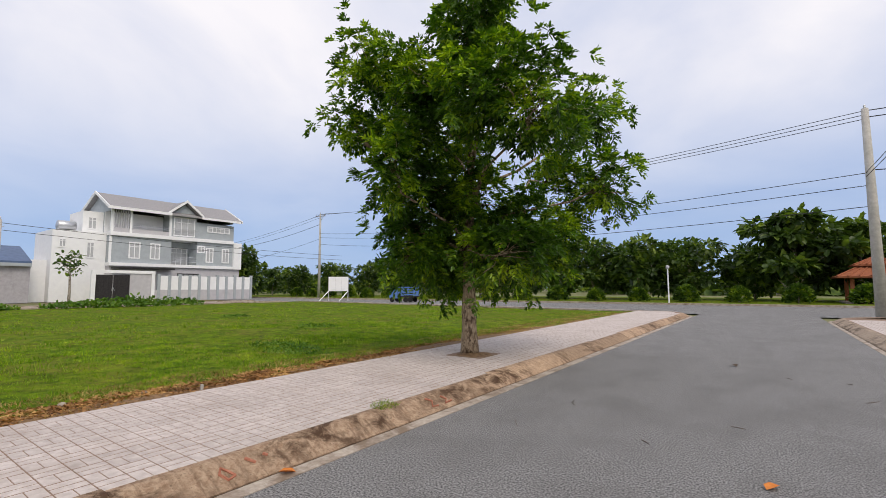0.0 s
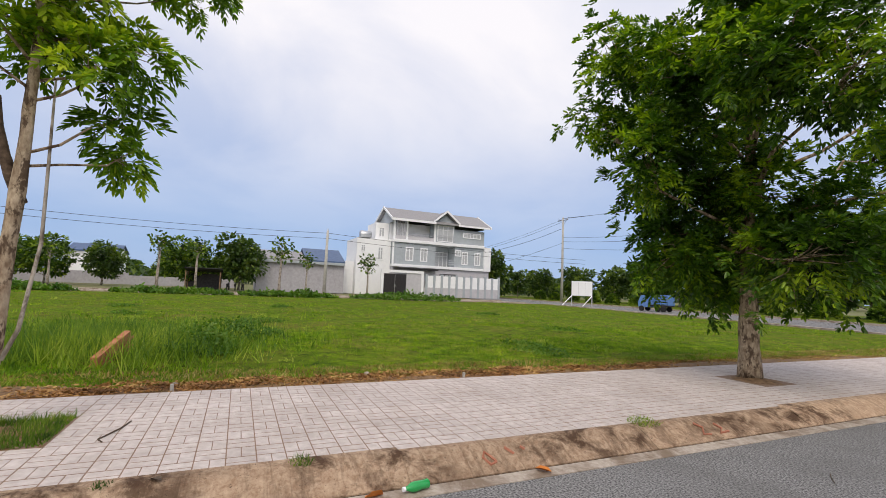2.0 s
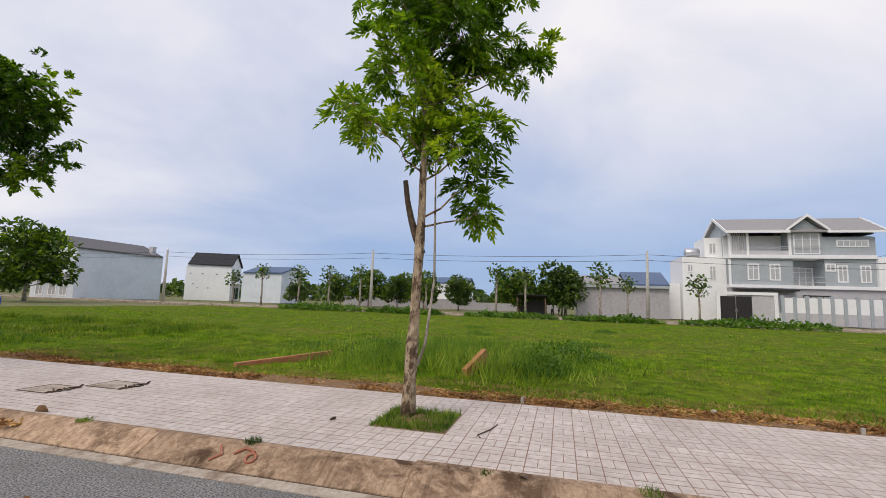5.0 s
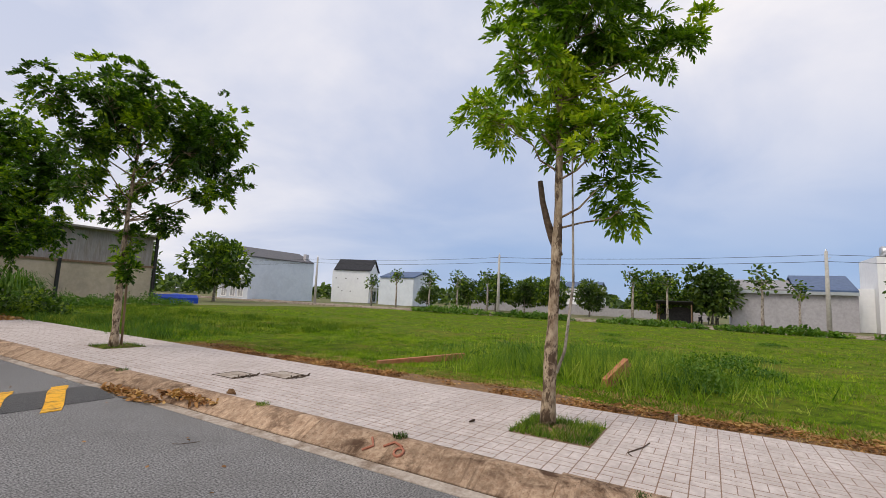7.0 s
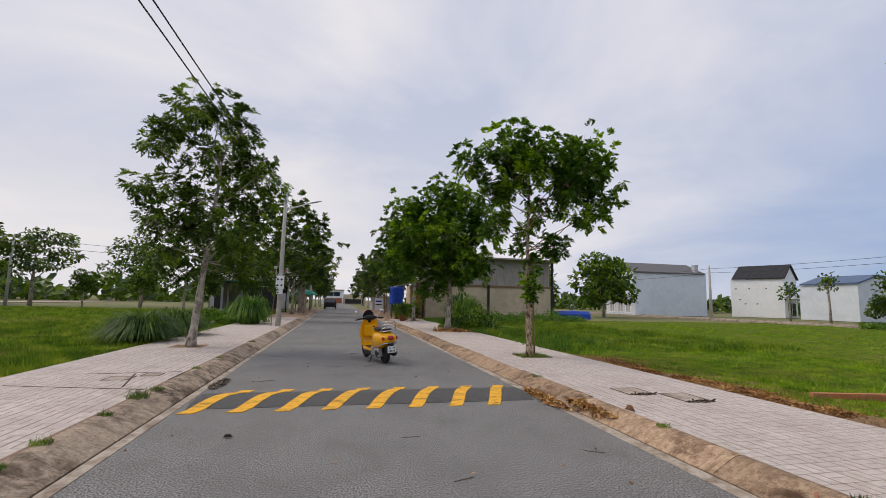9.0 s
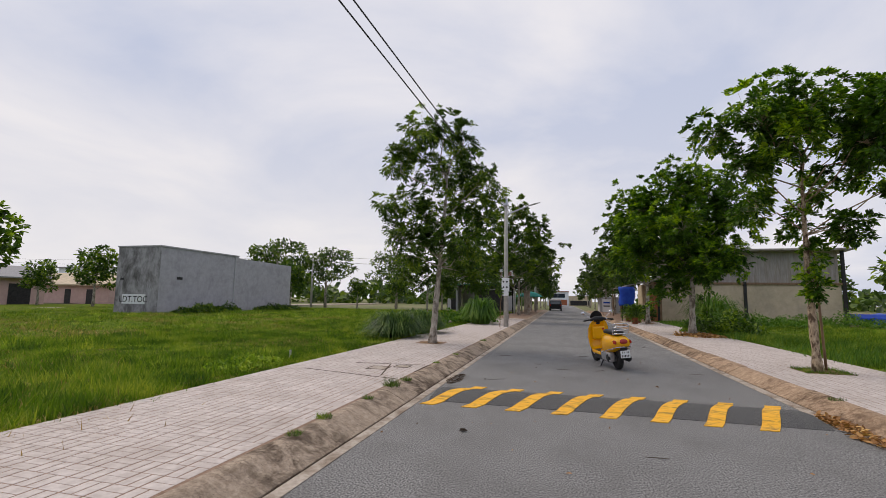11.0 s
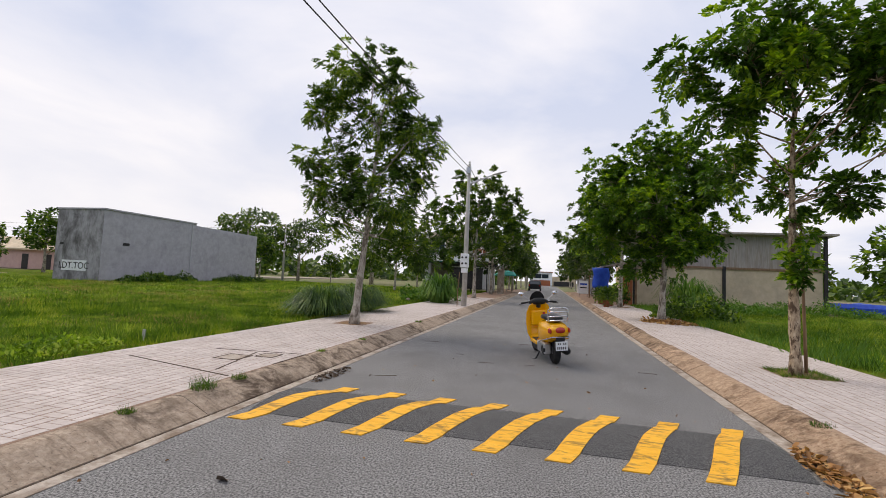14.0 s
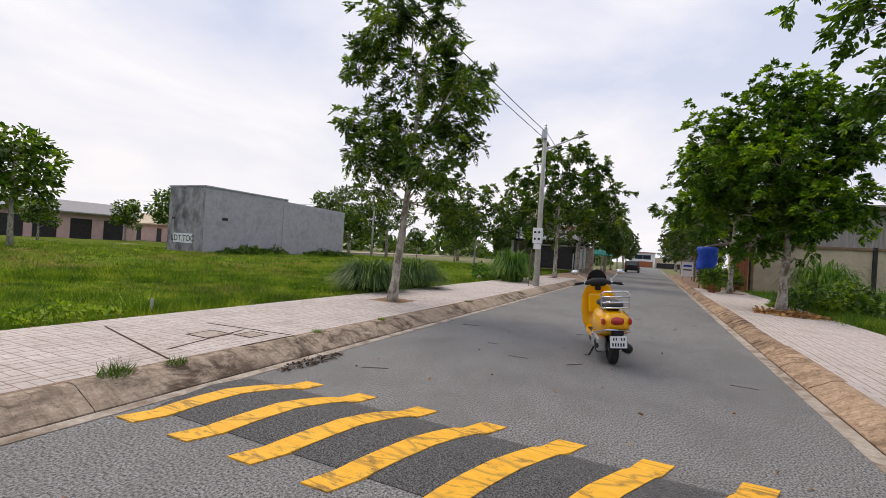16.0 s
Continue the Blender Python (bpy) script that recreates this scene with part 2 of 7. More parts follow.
MAT = {
    "asphalt": surface("asphalt", (0.045, 0.0445, 0.0445), (0.36, 0.352, 0.346), 66, 0.85, 0.6, 170, (0.115, 0.11, 0.106), 1.1, 0.5, ramp=(0.38, 0.62), stretch=(1, 0.85, 1)),
    "asphalt_dark": surface("asphalt_dark", (0.035, 0.035, 0.036), (0.19, 0.186, 0.184), 95, 0.8, 0.8, 200, ramp=(0.42, 0.62)),
    "gutter": surface("gutter_concrete", (0.36, 0.30, 0.25), (0.52, 0.45, 0.38), 25, 0.9, 0.3, 90, (0.17, 0.115, 0.075), 3.0, 0.8, edge=(0.45, 0.62)),
    "kerb": kerb_mat("kerb_concrete", (0.31, 0.195, 0.125), (0.54, 0.395, 0.275), (0.075, 0.040, 0.023), 0.22),
    "kerb_grey": kerb_mat("kerb_grey_concrete", (0.30, 0.225, 0.165), (0.50, 0.40, 0.31), (0.085, 0.058, 0.040), 0.10),
    "dirt_dark": surface("joint_dirt", (0.03, 0.02, 0.014), (0.10, 0.06, 0.035), 30, 0.95, 0.3, 60),
    "tile": surface("paving_tile", (0.47, 0.405, 0.375), (0.64, 0.57, 0.535), 14, 0.8, 0.2, 120, (0.37, 0.305, 0.265), 1.7, 0.55, piece=0.05),
    "tile_far": surface("paving_tile_joined", (0.47, 0.405, 0.375), (0.64, 0.57, 0.535), 14, 0.8, 0.2, 120, (0.37, 0.305, 0.265), 1.7, 0.55),
    "joint": surface("joint_sand", (0.20, 0.125, 0.085), (0.33, 0.225, 0.165), 30, 0.95, 0.2, 90),
    "soil": surface("soil", (0.12, 0.065, 0.032), (0.32, 0.195, 0.10), 14, 0.95, 0.6, 50),
    "turf": surface("turf", (0.022, 0.05, 0.004), (0.15, 0.23, 0.008), 5, 0.95, 0.6, 40, (0.19, 0.14, 0.035), 0.7, 0.6, spec=0.05),
    "ground": surface("rough_ground", (0.09, 0.12, 0.03), (0.20, 0.20, 0.09), 0.8, 0.95, 0.3, 10, (0.25, 0.19, 0.11), 0.08, 0.6),
    "paint_yellow": surface("road_paint_yellow", (0.82, 0.40, 0.03), (0.93, 0.50, 0.05), 18, 0.7, 0.5, 90, (0.20, 0.12, 0.045), 8.0, 0.75, edge=(0.53, 0.62), stretch=(0.45, 1.3, 1), crack=0.45, crack_scale=2.6),
    "bark": surface("bark", (0.20, 0.135, 0.085), (0.56, 0.45, 0.32), 20, 0.95, 1.0, 40, (0.07, 0.042, 0.026), 13.0, 0.9, edge=(0.50, 0.57), stretch=(1, 1, 0.5)),
    "bark_dark": surface("bark_dark", (0.045, 0.03, 0.02), (0.16, 0.11, 0.075), 14, 0.95, 1.0, 40),
    "bark_grey": surface("bark_grey", (0.26, 0.22, 0.18), (0.56, 0.51, 0.44), 12, 0.95, 0.9, 30, (0.11, 0.085, 0.062), 7.0, 0.85, edge=(0.48, 0.60), stretch=(1, 1, 0.6)),
    # deep green: light tones raised, darks lowered, to paint in leaf highlights and shade
    "leaf_big": foliage("leaf_deep_green", (0.013, 0.040, 0.005), (0.070, 0.16, 0.012), (0.40, 0.54, 0.03), 0.4, 0.36),
    "leaf_small": foliage("leaf_fresh_green", (0.035, 0.085, 0.008), (0.14, 0.27, 0.016), (0.48, 0.56, 0.05), 0.4, 0.38),
    "leaf_dark": foliage("leaf_dull_green", (0.015, 0.036, 0.007), (0.062, 0.125, 0.016), (0.30, 0.40, 0.04), 0.36),
    "leaf_far": foliage("leaf_far_green", (0.016, 0.036, 0.010), (0.058, 0.108, 0.020), (0.22, 0.30, 0.045), 0.28, clump=0.5),
    "grass": foliage("grass_blades", (0.030, 0.090, 0.004), (0.165, 0.305, 0.008), (0.40, 0.47, 0.035), 0.3, 0.75, clump=2.4),
    "grass_dry": foliage("grass_dry", (0.16, 0.10, 0.03), (0.40, 0.26, 0.09), (0.60, 0.46, 0.20), 0.12, 0.7, clump=2.0),
    "grass_long": foliage("long_grass_blades", (0.022, 0.060, 0.004), (0.115, 0.205, 0.009), (0.42, 0.43, 0.06), 0.28, 0.75, clump=1.3),
    "tall_grass": foliage("tall_grass_blades", (0.06, 0.13, 0.012), (0.23, 0.34, 0.03), (0.52, 0.54, 0.12), 0.35, 0.7, clump=0.9),
    "grass_pit": foliage("pit_grass_blades", (0.02, 0.06, 0.006), (0.10, 0.19, 0.012), (0.30, 0.36, 0.05), 0.25, 0.7, clump=5.0),
    "weed_dark": foliage("fountain_grass_blades", (0.02, 0.05, 0.012), (0.075, 0.15, 0.03), (0.26, 0.34, 0.08), 0.25, 0.5, clump=3.0),
    "weed": foliage("weed_leaf", (0.03, 0.09, 0.010), (0.09, 0.19, 0.02), (0.20, 0.30, 0.05), 0.3, 0.6),
    "concrete": surface("raw_concrete", (0.37, 0.355, 0.38), (0.46, 0.445, 0.475), 3, 0.9, 0.3, 40, (0.17, 0.16, 0.17), 0.9, 0.45, edge=(0.50, 0.74)),
    "concrete_mould": surface("mould_stained_render", (0.30, 0.285, 0.30), (0.44, 0.425, 0.45), 3.5, 0.92, 0.4, 40, (0.075, 0.07, 0.068), 0.9, 0.85, edge=(0.44, 0.62), stretch=(1, 1, 0.55)),
    "pole": surface("pole_concrete", (0.42, 0.40, 0.37), (0.55, 0.53, 0.49), 6, 0.9, 0.2, 60, (0.30, 0.28, 0.25), 1.5, 0.5),
    "white": surface("white_paint", (0.82, 0.83, 0.85), (0.88, 0.89, 0.90), 2, 0.7, 0.1, 30, (0.62, 0.62, 0.64), 0.4, 0.18),
    "white_blue": surface("pale_blue_paint", (0.64, 0.70, 0.77), (0.72, 0.77, 0.83), 1.5, 0.75, 0.1, 30, (0.44, 0.48, 0.54), 0.3, 0.4),
    "grey_paint": surface("grey_paint", (0.36, 0.40, 0.43), (0.42, 0.46, 0.49), 2, 0.75, 0.1, 30, (0.27, 0.28, 0.31), 0.4, 0.3),
    "grey_pale": surface("pale_grey_paint", (0.46, 0.45, 0.48), (0.54, 0.53, 0.55), 2, 0.75, 0.1, 30),
    "cream": surface("cream_wall", (0.52, 0.42, 0.29), (0.64, 0.53, 0.38), 2, 0.85, 0.2, 40, (0.30, 0.25, 0.19), 0.5, 0.5),
    "roof_grey": surface("roof_grey", (0.24, 0.235, 0.24), (0.34, 0.33, 0.34), 3, 0.8, 0.3, 20, stretch=(1, 6, 1)),
    "roof_slate": surface("roof_slate_sheet", (0.10, 0.10, 0.11), (0.17, 0.165, 0.17), 3, 0.8, 0.3, 20, stretch=(6, 1, 1)),
    "roof_dark": surface("roof_dark_sheet", (0.028, 0.03, 0.034), (0.06, 0.06, 0.066), 3, 0.85, 0.2, 20, spec=0.1),
    "roof_blue": surface("roof_blue_sheet", (0.06, 0.10, 0.19), (0.09, 0.14, 0.25), 2, 0.5, 0.2, 20),
    "roof_tile": surface("roof_clay", (0.22, 0.07, 0.035), (0.38, 0.13, 0.06), 6, 0.85, 0.4, 30),
    "sheet": surface("corrugated_sheet", (0.29, 0.26, 0.24), (0.42, 0.38, 0.35), 2, 0.6, 0.2, 30, (0.22, 0.16, 0.11), 0.7, 0.6, stretch=(6, 6, 0.6)),
    "metal_dark": surface("dark_metal", (0.03, 0.028, 0.03), (0.06, 0.055, 0.055), 6, 0.55, 0.1, 40, metal=0.5),
    "steel": surface("galvanised_steel", (0.45, 0.46, 0.48), (0.60, 0.61, 0.63), 10, 0.4, 0.05, 60, metal=0.8),
    "chrome": surface("chrome", (0.72, 0.72, 0.74), (0.80, 0.80, 0.82), 10, 0.12, 0.0, metal=1.0),
    "wood": surface("weathered_wood", (0.17, 0.10, 0.06), (0.33, 0.22, 0.13), 5, 0.85, 0.4, 50, stretch=(4, 4, 0.6)),
    "wood_red": surface("red_brown_wood", (0.30, 0.09, 0.04), (0.42, 0.15, 0.07), 5, 0.7, 0.3, 50, stretch=(4, 4, 0.6)),
    "brick": surface("red_brick", (0.42, 0.15, 0.07), (0.58, 0.25, 0.13), 12, 0.9, 0.5, 60, (0.25, 0.16, 0.09), 3.0, 0.5, piece=0.12),
    "wire": surface("cable_black", (0.02, 0.02, 0.02), (0.035, 0.035, 0.035), 5, 0.6, 0.0),
    "glass": glass_mat(),
    "curtain_glass": surface("curtained_window", (0.36, 0.38, 0.40), (0.52, 0.53, 0.54), 4, 0.12, 0.0, stretch=(6, 6, 0.3), spec=0.6),
    "scooter_yellow": surface("scooter_yellow", (0.92, 0.43, 0.003), (0.94, 0.45, 0.005), 3, 0.22, 0.0, spec=0.6),
    "plastic_black": surface("black_plastic", (0.014, 0.014, 0.015), (0.022, 0.022, 0.024), 20, 0.5, 0.1, 90),
    "rubber": surface("tyre_rubber", (0.015, 0.015, 0.015), (0.03, 0.03, 0.03), 20, 0.85, 0.2, 90),
    "red_lens": surface("red_lens", (0.40, 0.02, 0.012), (0.45, 0.03, 0.015), 20, 0.15, 0.0, spec=0.6),
    "plate_white": surface("plate_white", (0.76, 0.77, 0.78), (0.80, 0.81, 0.82), 20, 0.5, 0.0),
    "ink": surface("black_lettering", (0.02, 0.02, 0.022), (0.04, 0.04, 0.042), 20, 0.7, 0.0),
    "red_paint": surface("red_marking_paint", (0.33, 0.115, 0.07), (0.47, 0.21, 0.14), 30, 0.9, 0.1, 80),
    "blue": surface("blue_tarpaulin", (0.01, 0.05, 0.40), (0.02, 0.09, 0.52), 4, 0.5, 0.4, 12),
    "teal": surface("teal_canvas", (0.02, 0.30, 0.26), (0.04, 0.38, 0.33), 4, 0.7, 0.2, 12),
    "bottle_green": surface("green_plastic", (0.01, 0.30, 0.07), (0.02, 0.38, 0.10), 8, 0.2, 0.0, spec=0.6),
    "leaf_litter": foliage("leaf_litter", (0.13, 0.06, 0.024), (0.40, 0.20, 0.075), (0.66, 0.43, 0.17), 0.1, 0.8, clump=3.0),
    "orange_leaf": surface("fallen_leaf_orange", (0.55, 0.16, 0.03), (0.68, 0.24, 0.05), 20, 0.7, 0.0),
    "truck_blue": surface("truck_blue", (0.09, 0.20, 0.46), (0.14, 0.27, 0.55), 4, 0.4, 0.1, 20),
    "pink": surface("pink_wall", (0.55, 0.36, 0.33), (0.64, 0.45, 0.41), 1.5, 0.85, 0.1, 20),
    "twig": surface("twig", (0.07, 0.05, 0.035), (0.14, 0.10, 0.07), 30, 0.9, 0.2, 80),
}

# ---- mesh helpers ----


class Build:
    """Collects vertices and faces of one mesh."""

    def __init__(self):
        self.v, self.f = [], []

    def add(self, verts, faces):
        n = len(self.v)
        self.v += [tuple(p) for p in verts]
        self.f += [tuple(i + n for i in f) for f in faces]
        return self

    def box(self, x0, y0, z0, x1, y1, z1, m=None):
        p = [(x, y, z) for x in (x0, x1) for y in (y0, y1) for z in (z0, z1)]
        if m is not None:
            p = [m @ Vector(q) for q in p]
        return self.add(p, [(0, 1, 3, 2), (4, 6, 7, 5), (0, 4, 5, 1), (2, 3, 7, 6), (0, 2, 6, 4), (1, 5, 7, 3)])

    def tube(self, path, radii, seg=8, cap=True):
        path = [Vector(p) for p in path]
        if not isinstance(radii, (list, tuple)):
            radii = [radii] * len(path)
        rings = []
        for i, p in enumerate(path):
            d = (path[min(i + 1, len(path) - 1)] - path[max(i - 1, 0)]).normalized()
            a = d.cross(Vector((0.31, 0.17, 0.93)) if abs(d.z) < 0.9 else Vector((1, 0.1, 0))).normalized()
            b = d.cross(a)
            rings.append([p + radii[i] * (math.cos(s * math.tau / seg) * a + math.sin(s * math.tau / seg) * b) for s in range(seg)])
        faces = [(i * seg + s, i * seg + (s + 1) % seg, (i + 1) * seg + (s + 1) % seg, (i + 1) * seg + s) for i in range(len(path) - 1) for s in range(seg)]
        if cap:
            faces += [tuple(range(seg - 1, -1, -1)), tuple(range((len(path) - 1) * seg, len(path) * seg))]
        return self.add([q for r in rings for q in r], faces)

    def lathe(self, profile, seg=16, m=None):
        """A profile of (radius, z) turned about z."""
        pts = [(r * math.cos(s * math.tau / seg), r * math.sin(s * math.tau / seg), z) for r, z in profile for s in range(seg)]
        if m is not None:
            pts = [m @ Vector(p) for p in pts]
        k = len(profile)
        faces = [(i * seg + s, i * seg + (s + 1) % seg, (i + 1) * seg + (s + 1) % seg, (i + 1) * seg + s) for i in range(k - 1) for s in range(seg)]
        faces += [tuple(range(seg - 1, -1, -1)), tuple(range((k - 1) * seg, k * seg))]
        return self.add(pts, faces)

    def prism(self, profile, a, b, axis="y"):
        """A closed outline swept from a to b along an axis; outline in the two other axes."""
        def put(p, q, s):
            return {"x": (s, p, q), "y": (p, s, q), "z": (p, q, s)}[axis]
        k = len(profile)
        v = [put(p, q, a) for p, q in profile] + [put(p, q, b) for p, q in profile]
        f = [(i, (i + 1) % k, k + (i + 1) % k, k + i) for i in range(k)] + [tuple(range(k - 1, -1, -1)), tuple(range(k, 2 * k))]
        return self.add(v, f)

    def loft(self, sections):
        """Rings of equal length joined into a closed skin."""
        k = len(sections[0])
        v = [p for s in sections for p in s]
        f = [(i * k + s, i * k + (s + 1) % k, (i + 1) * k + (s + 1) % k, (i + 1) * k + s) for i in range(len(sections) - 1) for s in range(k)]
        f += [tuple(range(k - 1, -1, -1)), tuple(range((len(sections) - 1) * k, len(sections) * k))]
        return self.add(v, f)

    def mesh(self, name, material, smooth=False):
        me = bpy.data.meshes.new(name)
        me.from_pydata(self.v, [], self.f)
        bm = bmesh.new()
        bm.from_mesh(me)
        bmesh.ops.recalc_face_normals(bm, faces=bm.faces)
        bm.to_mesh(me)
        bm.free()
        me.materials.append(MAT[material])
        if smooth:
            me.shade_smooth()
        return me


def part(name, build, material, parent=None, label="", bevel=0.0, smooth=False, category=""):
    """One mesh object; with a parent it is a part of that thing."""
    ob = new(name, build.mesh(name, material, smooth))
    if parent is not None:
        ob.parent = parent
    if bevel:
        mod = ob.modifiers.new("bevel", "BEVEL")
        mod.width, mod.segments, mod.limit_method = bevel, 2, "ANGLE"
    return tagged(ob, label, category)


def thing(name, label, category, m=None, group="", kind=""):
    ob = new(name)
    ob.empty_display_size = 0.2
    if m is not None:
        ob.matrix_basis = m
    return tagged(ob, label, category, group, kind)


def structure(name, build, material, label="", category="", smooth=False):
    ob = new(name, build.mesh(name, material, smooth))
    return tagged(ob, label, category or name.split("_")[0], kind="structure")


def soup(name, verts, k, material):
    """A mesh of loose k-cornered faces from an array of corners (faces, k, 3)."""
    verts = np.asarray(verts, np.float32)
    n = len(verts)
    me = bpy.data.meshes.new(name)
    me.vertices.add(n * k)
    me.vertices.foreach_set("co", verts.ravel())
    me.loops.add(n * k)
    me.loops.foreach_set("vertex_index", np.arange(n * k, dtype=np.int32))
    me.polygons.add(n)
    me.polygons.foreach_set("loop_start", np.arange(0, n * k, k, dtype=np.int32))
    me.polygons.foreach_set("loop_total", np.full(n, k, np.int32))
    me.update(calc_edges=True)
    me.materials.append(MAT[material])
    return me


def unit(a):
    return a / np.maximum(np.linalg.norm(a, axis=-1, keepdims=True), 1e-9)


def leaflets(base, ahead, length, width, rng, droop=0.3):
    """Pointed oval blades with a folded midrib: two four-cornered halves each, (n, 4, 3) twice."""
    n = len(base)
    ahead = unit(ahead + np.array([0, 0, -droop]))
    side = unit(np.cross(ahead, unit(rng.normal(size=(n, 3)) * 0.5 + np.array([0, 0, 1.0]))))
    up = np.cross(side, ahead)
    l, w = np.broadcast_to(length, n)[:, None], np.broadcast_to(width, n)[:, None]
    tip = base + ahead * l
    a1, a2 = base + ahead * l * 0.25, base + ahead * l * 0.74
    lift = up * w * 0.25
    left = np.stack([base, a1 + side * w * 0.5 + lift, a2 + side * w * 0.48 + lift, tip], 1)
    right = np.stack([base, tip, a2 - side * w * 0.48 + lift, a1 - side * w * 0.5 + lift], 1)
    return np.stack([left, right], 1)


def leaf_mesh(name, quads, material):
    """Both halves of each blade share the midrib, so that a blade is one island."""
    q = np.asarray(quads, np.float32)
    n = len(q)
    v = np.concatenate([q[:, 0], q[:, 1, 2:4]], 1)
    me = bpy.data.meshes.new(name)
    me.vertices.add(n * 6)
    me.vertices.foreach_set("co", v.ravel())
    idx = (np.arange(n)[:, None] * 6 + np.array([0, 1, 2, 3, 0, 3, 4, 5])).astype(np.int32)
    me.loops.add(n * 8)
    me.loops.foreach_set("vertex_index", idx.ravel())
    me.polygons.add(n * 2)
    me.polygons.foreach_set("loop_start", np.arange(0, n * 8, 4, dtype=np.int32))
    me.polygons.foreach_set("loop_total", np.full(n * 2, 4, np.int32))
    me.update(calc_edges=True)
    me.materials.append(MAT[material])
    return me


def pinnate(points, outs, rng, pairs, stalk, length, width, droop):
    """Compound leaves: a stalk with paired leaflets, at each point along each outward way."""
    n = len(points)
    outs = unit(outs)
    side = unit(np.cross(outs, unit(rng.normal(size=(n, 3)) * 0.4 + np.array([0, 0, 1.0]))))
    got = []
    for j in range(pairs):
        s = (j + 1) / pairs
        sag = np.array([0, 0, -droop]) * (s * s) * stalk
        at = points + outs * stalk * s + sag
        for sg in (-1, 1):
            way = side * sg + outs * (0.5 + 0.7 * s)
            got.append(leaflets(at, way, length * rng.uniform(0.75, 1.1, n) * (0.75 + 0.35 * math.sin(math.pi * s)), width, rng, droop * 0.8))
    got.append(leaflets(points + outs * stalk + np.array([0, 0, -droop]) * stalk, outs, length, width, rng, droop))
    return np.concatenate(got)


def bent(a, b, rng, wob=0.12, n=4):
    a, b = np.array(a, float), np.array(b, float)
    d = np.linalg.norm(b - a)
    pts = [a + (b - a) * s for s in np.linspace(0, 1, n)]
    return [pts[0]] + [p + rng.normal(size=3) * d * wob * 0.5 for p in pts[1:-1]] + [pts[-1]]


def tree(name, label, base, blobs, trunk_r, fork_z, seed, bark="bark", leaf="leaf_big", density=90, pairs=4, stalk=0.22, length=0.13, width=0.045, droop=0.35, lean=(0, 0), twigs=7, whorl=9, group=""):
    """A trunk with limbs to each clump of the crown, twigs within the clumps, compound leaves on the twigs."""
    rng = np.random.default_rng(seed)
    t = thing(name, label, "tree", pose(*base), group)
    top = max(b[2] for b in blobs)
    wood = Build()
    spine = []
    steps = 22
    for i in range(steps):
        s = i / (steps - 1)
        z = s * top * 0.86
        spine.append(np.array([lean[0] * z + 0.05 * math.sin(3.1 * s + seed), lean[1] * z + 0.05 * math.sin(4.3 * s + 2 * seed), z]))
    rad = [trunk_r * (1.3 if i == 0 else 1.1 if i == 1 else 1.0) * (1 - 0.82 * (i / (steps - 1)) ** 1.1) * (1 + 0.06 * math.sin(5.1 * i + seed) + 0.04 * math.sin(2.3 * i)) for i in range(steps)]
    wood.tube(spine, rad, 14)
    wood.v = [(p[0] + 0.012 * noise.noise(Vector(p) * 14), p[1] + 0.012 * noise.noise(Vector(p) * 14 + Vector((9, 0, 0))), p[2]) for p in wood.v]
    limbs = Build()
    pts, outs = [], []
    for bx, by, bz, br in blobs:
        c = np.array([bx, by, bz])
        zz = max(fork_z, bz - 0.55 * math.hypot(bx, by) - 0.5 * br)
        zz = min(zz, top * 0.8)
        root = np.array([np.interp(zz, [p[2] for p in spine], [p[k] for p in spine]) for k in range(3)])
        r0 = trunk_r * 0.3 * (0.55 + br * 0.35)
        mid = bent(root, c, rng, 0.14)
        limbs.tube(mid, [r0, r0 * 0.8, r0 * 0.6, r0 * 0.35], 6)
        k = max(4, int(twigs * (0.6 + br)))
        for _ in range(k):
            d = unit(rng.normal(size=3) + np.array([0, 0, 0.25]))
            e = c + d * br * rng.uniform(0.6, 1.05)
            st = mid[2] * 0.6 + c * 0.4
            tw = bent(st, e, rng, 0.18)
            limbs.tube(tw, [r0 * 0.35, r0 * 0.28, r0 * 0.2, r0 * 0.08], 4, cap=False)
            nodes = max(2, int(density * br * br / k / whorl))
            for q in range(nodes):
                f = rng.uniform(0.3, 1.12)
                at = st + (e - st) * f + rng.normal(size=3) * br * 0.27
                way = unit(at - c + 1e-6) * 0.55 + d * 0.3 + np.array([0, 0, 0.18])
                m = whorl + int(rng.integers(-1, 3))
                pts.append(at + rng.normal(size=(m, 3)) * 0.025)
                outs.append(way + unit(rng.normal(size=(m, 3))) * 0.85)
    pts, outs = np.concatenate(pts), np.concatenate(outs)
    part("trunk", wood, bark, t, smooth=True)
    part("branchwork", limbs, bark, t, smooth=True)
    crown = new("crown", leaf_mesh("crown", pinnate(pts, outs, rng, pairs, stalk, length, width, droop), leaf))
    crown.parent = t
    return t


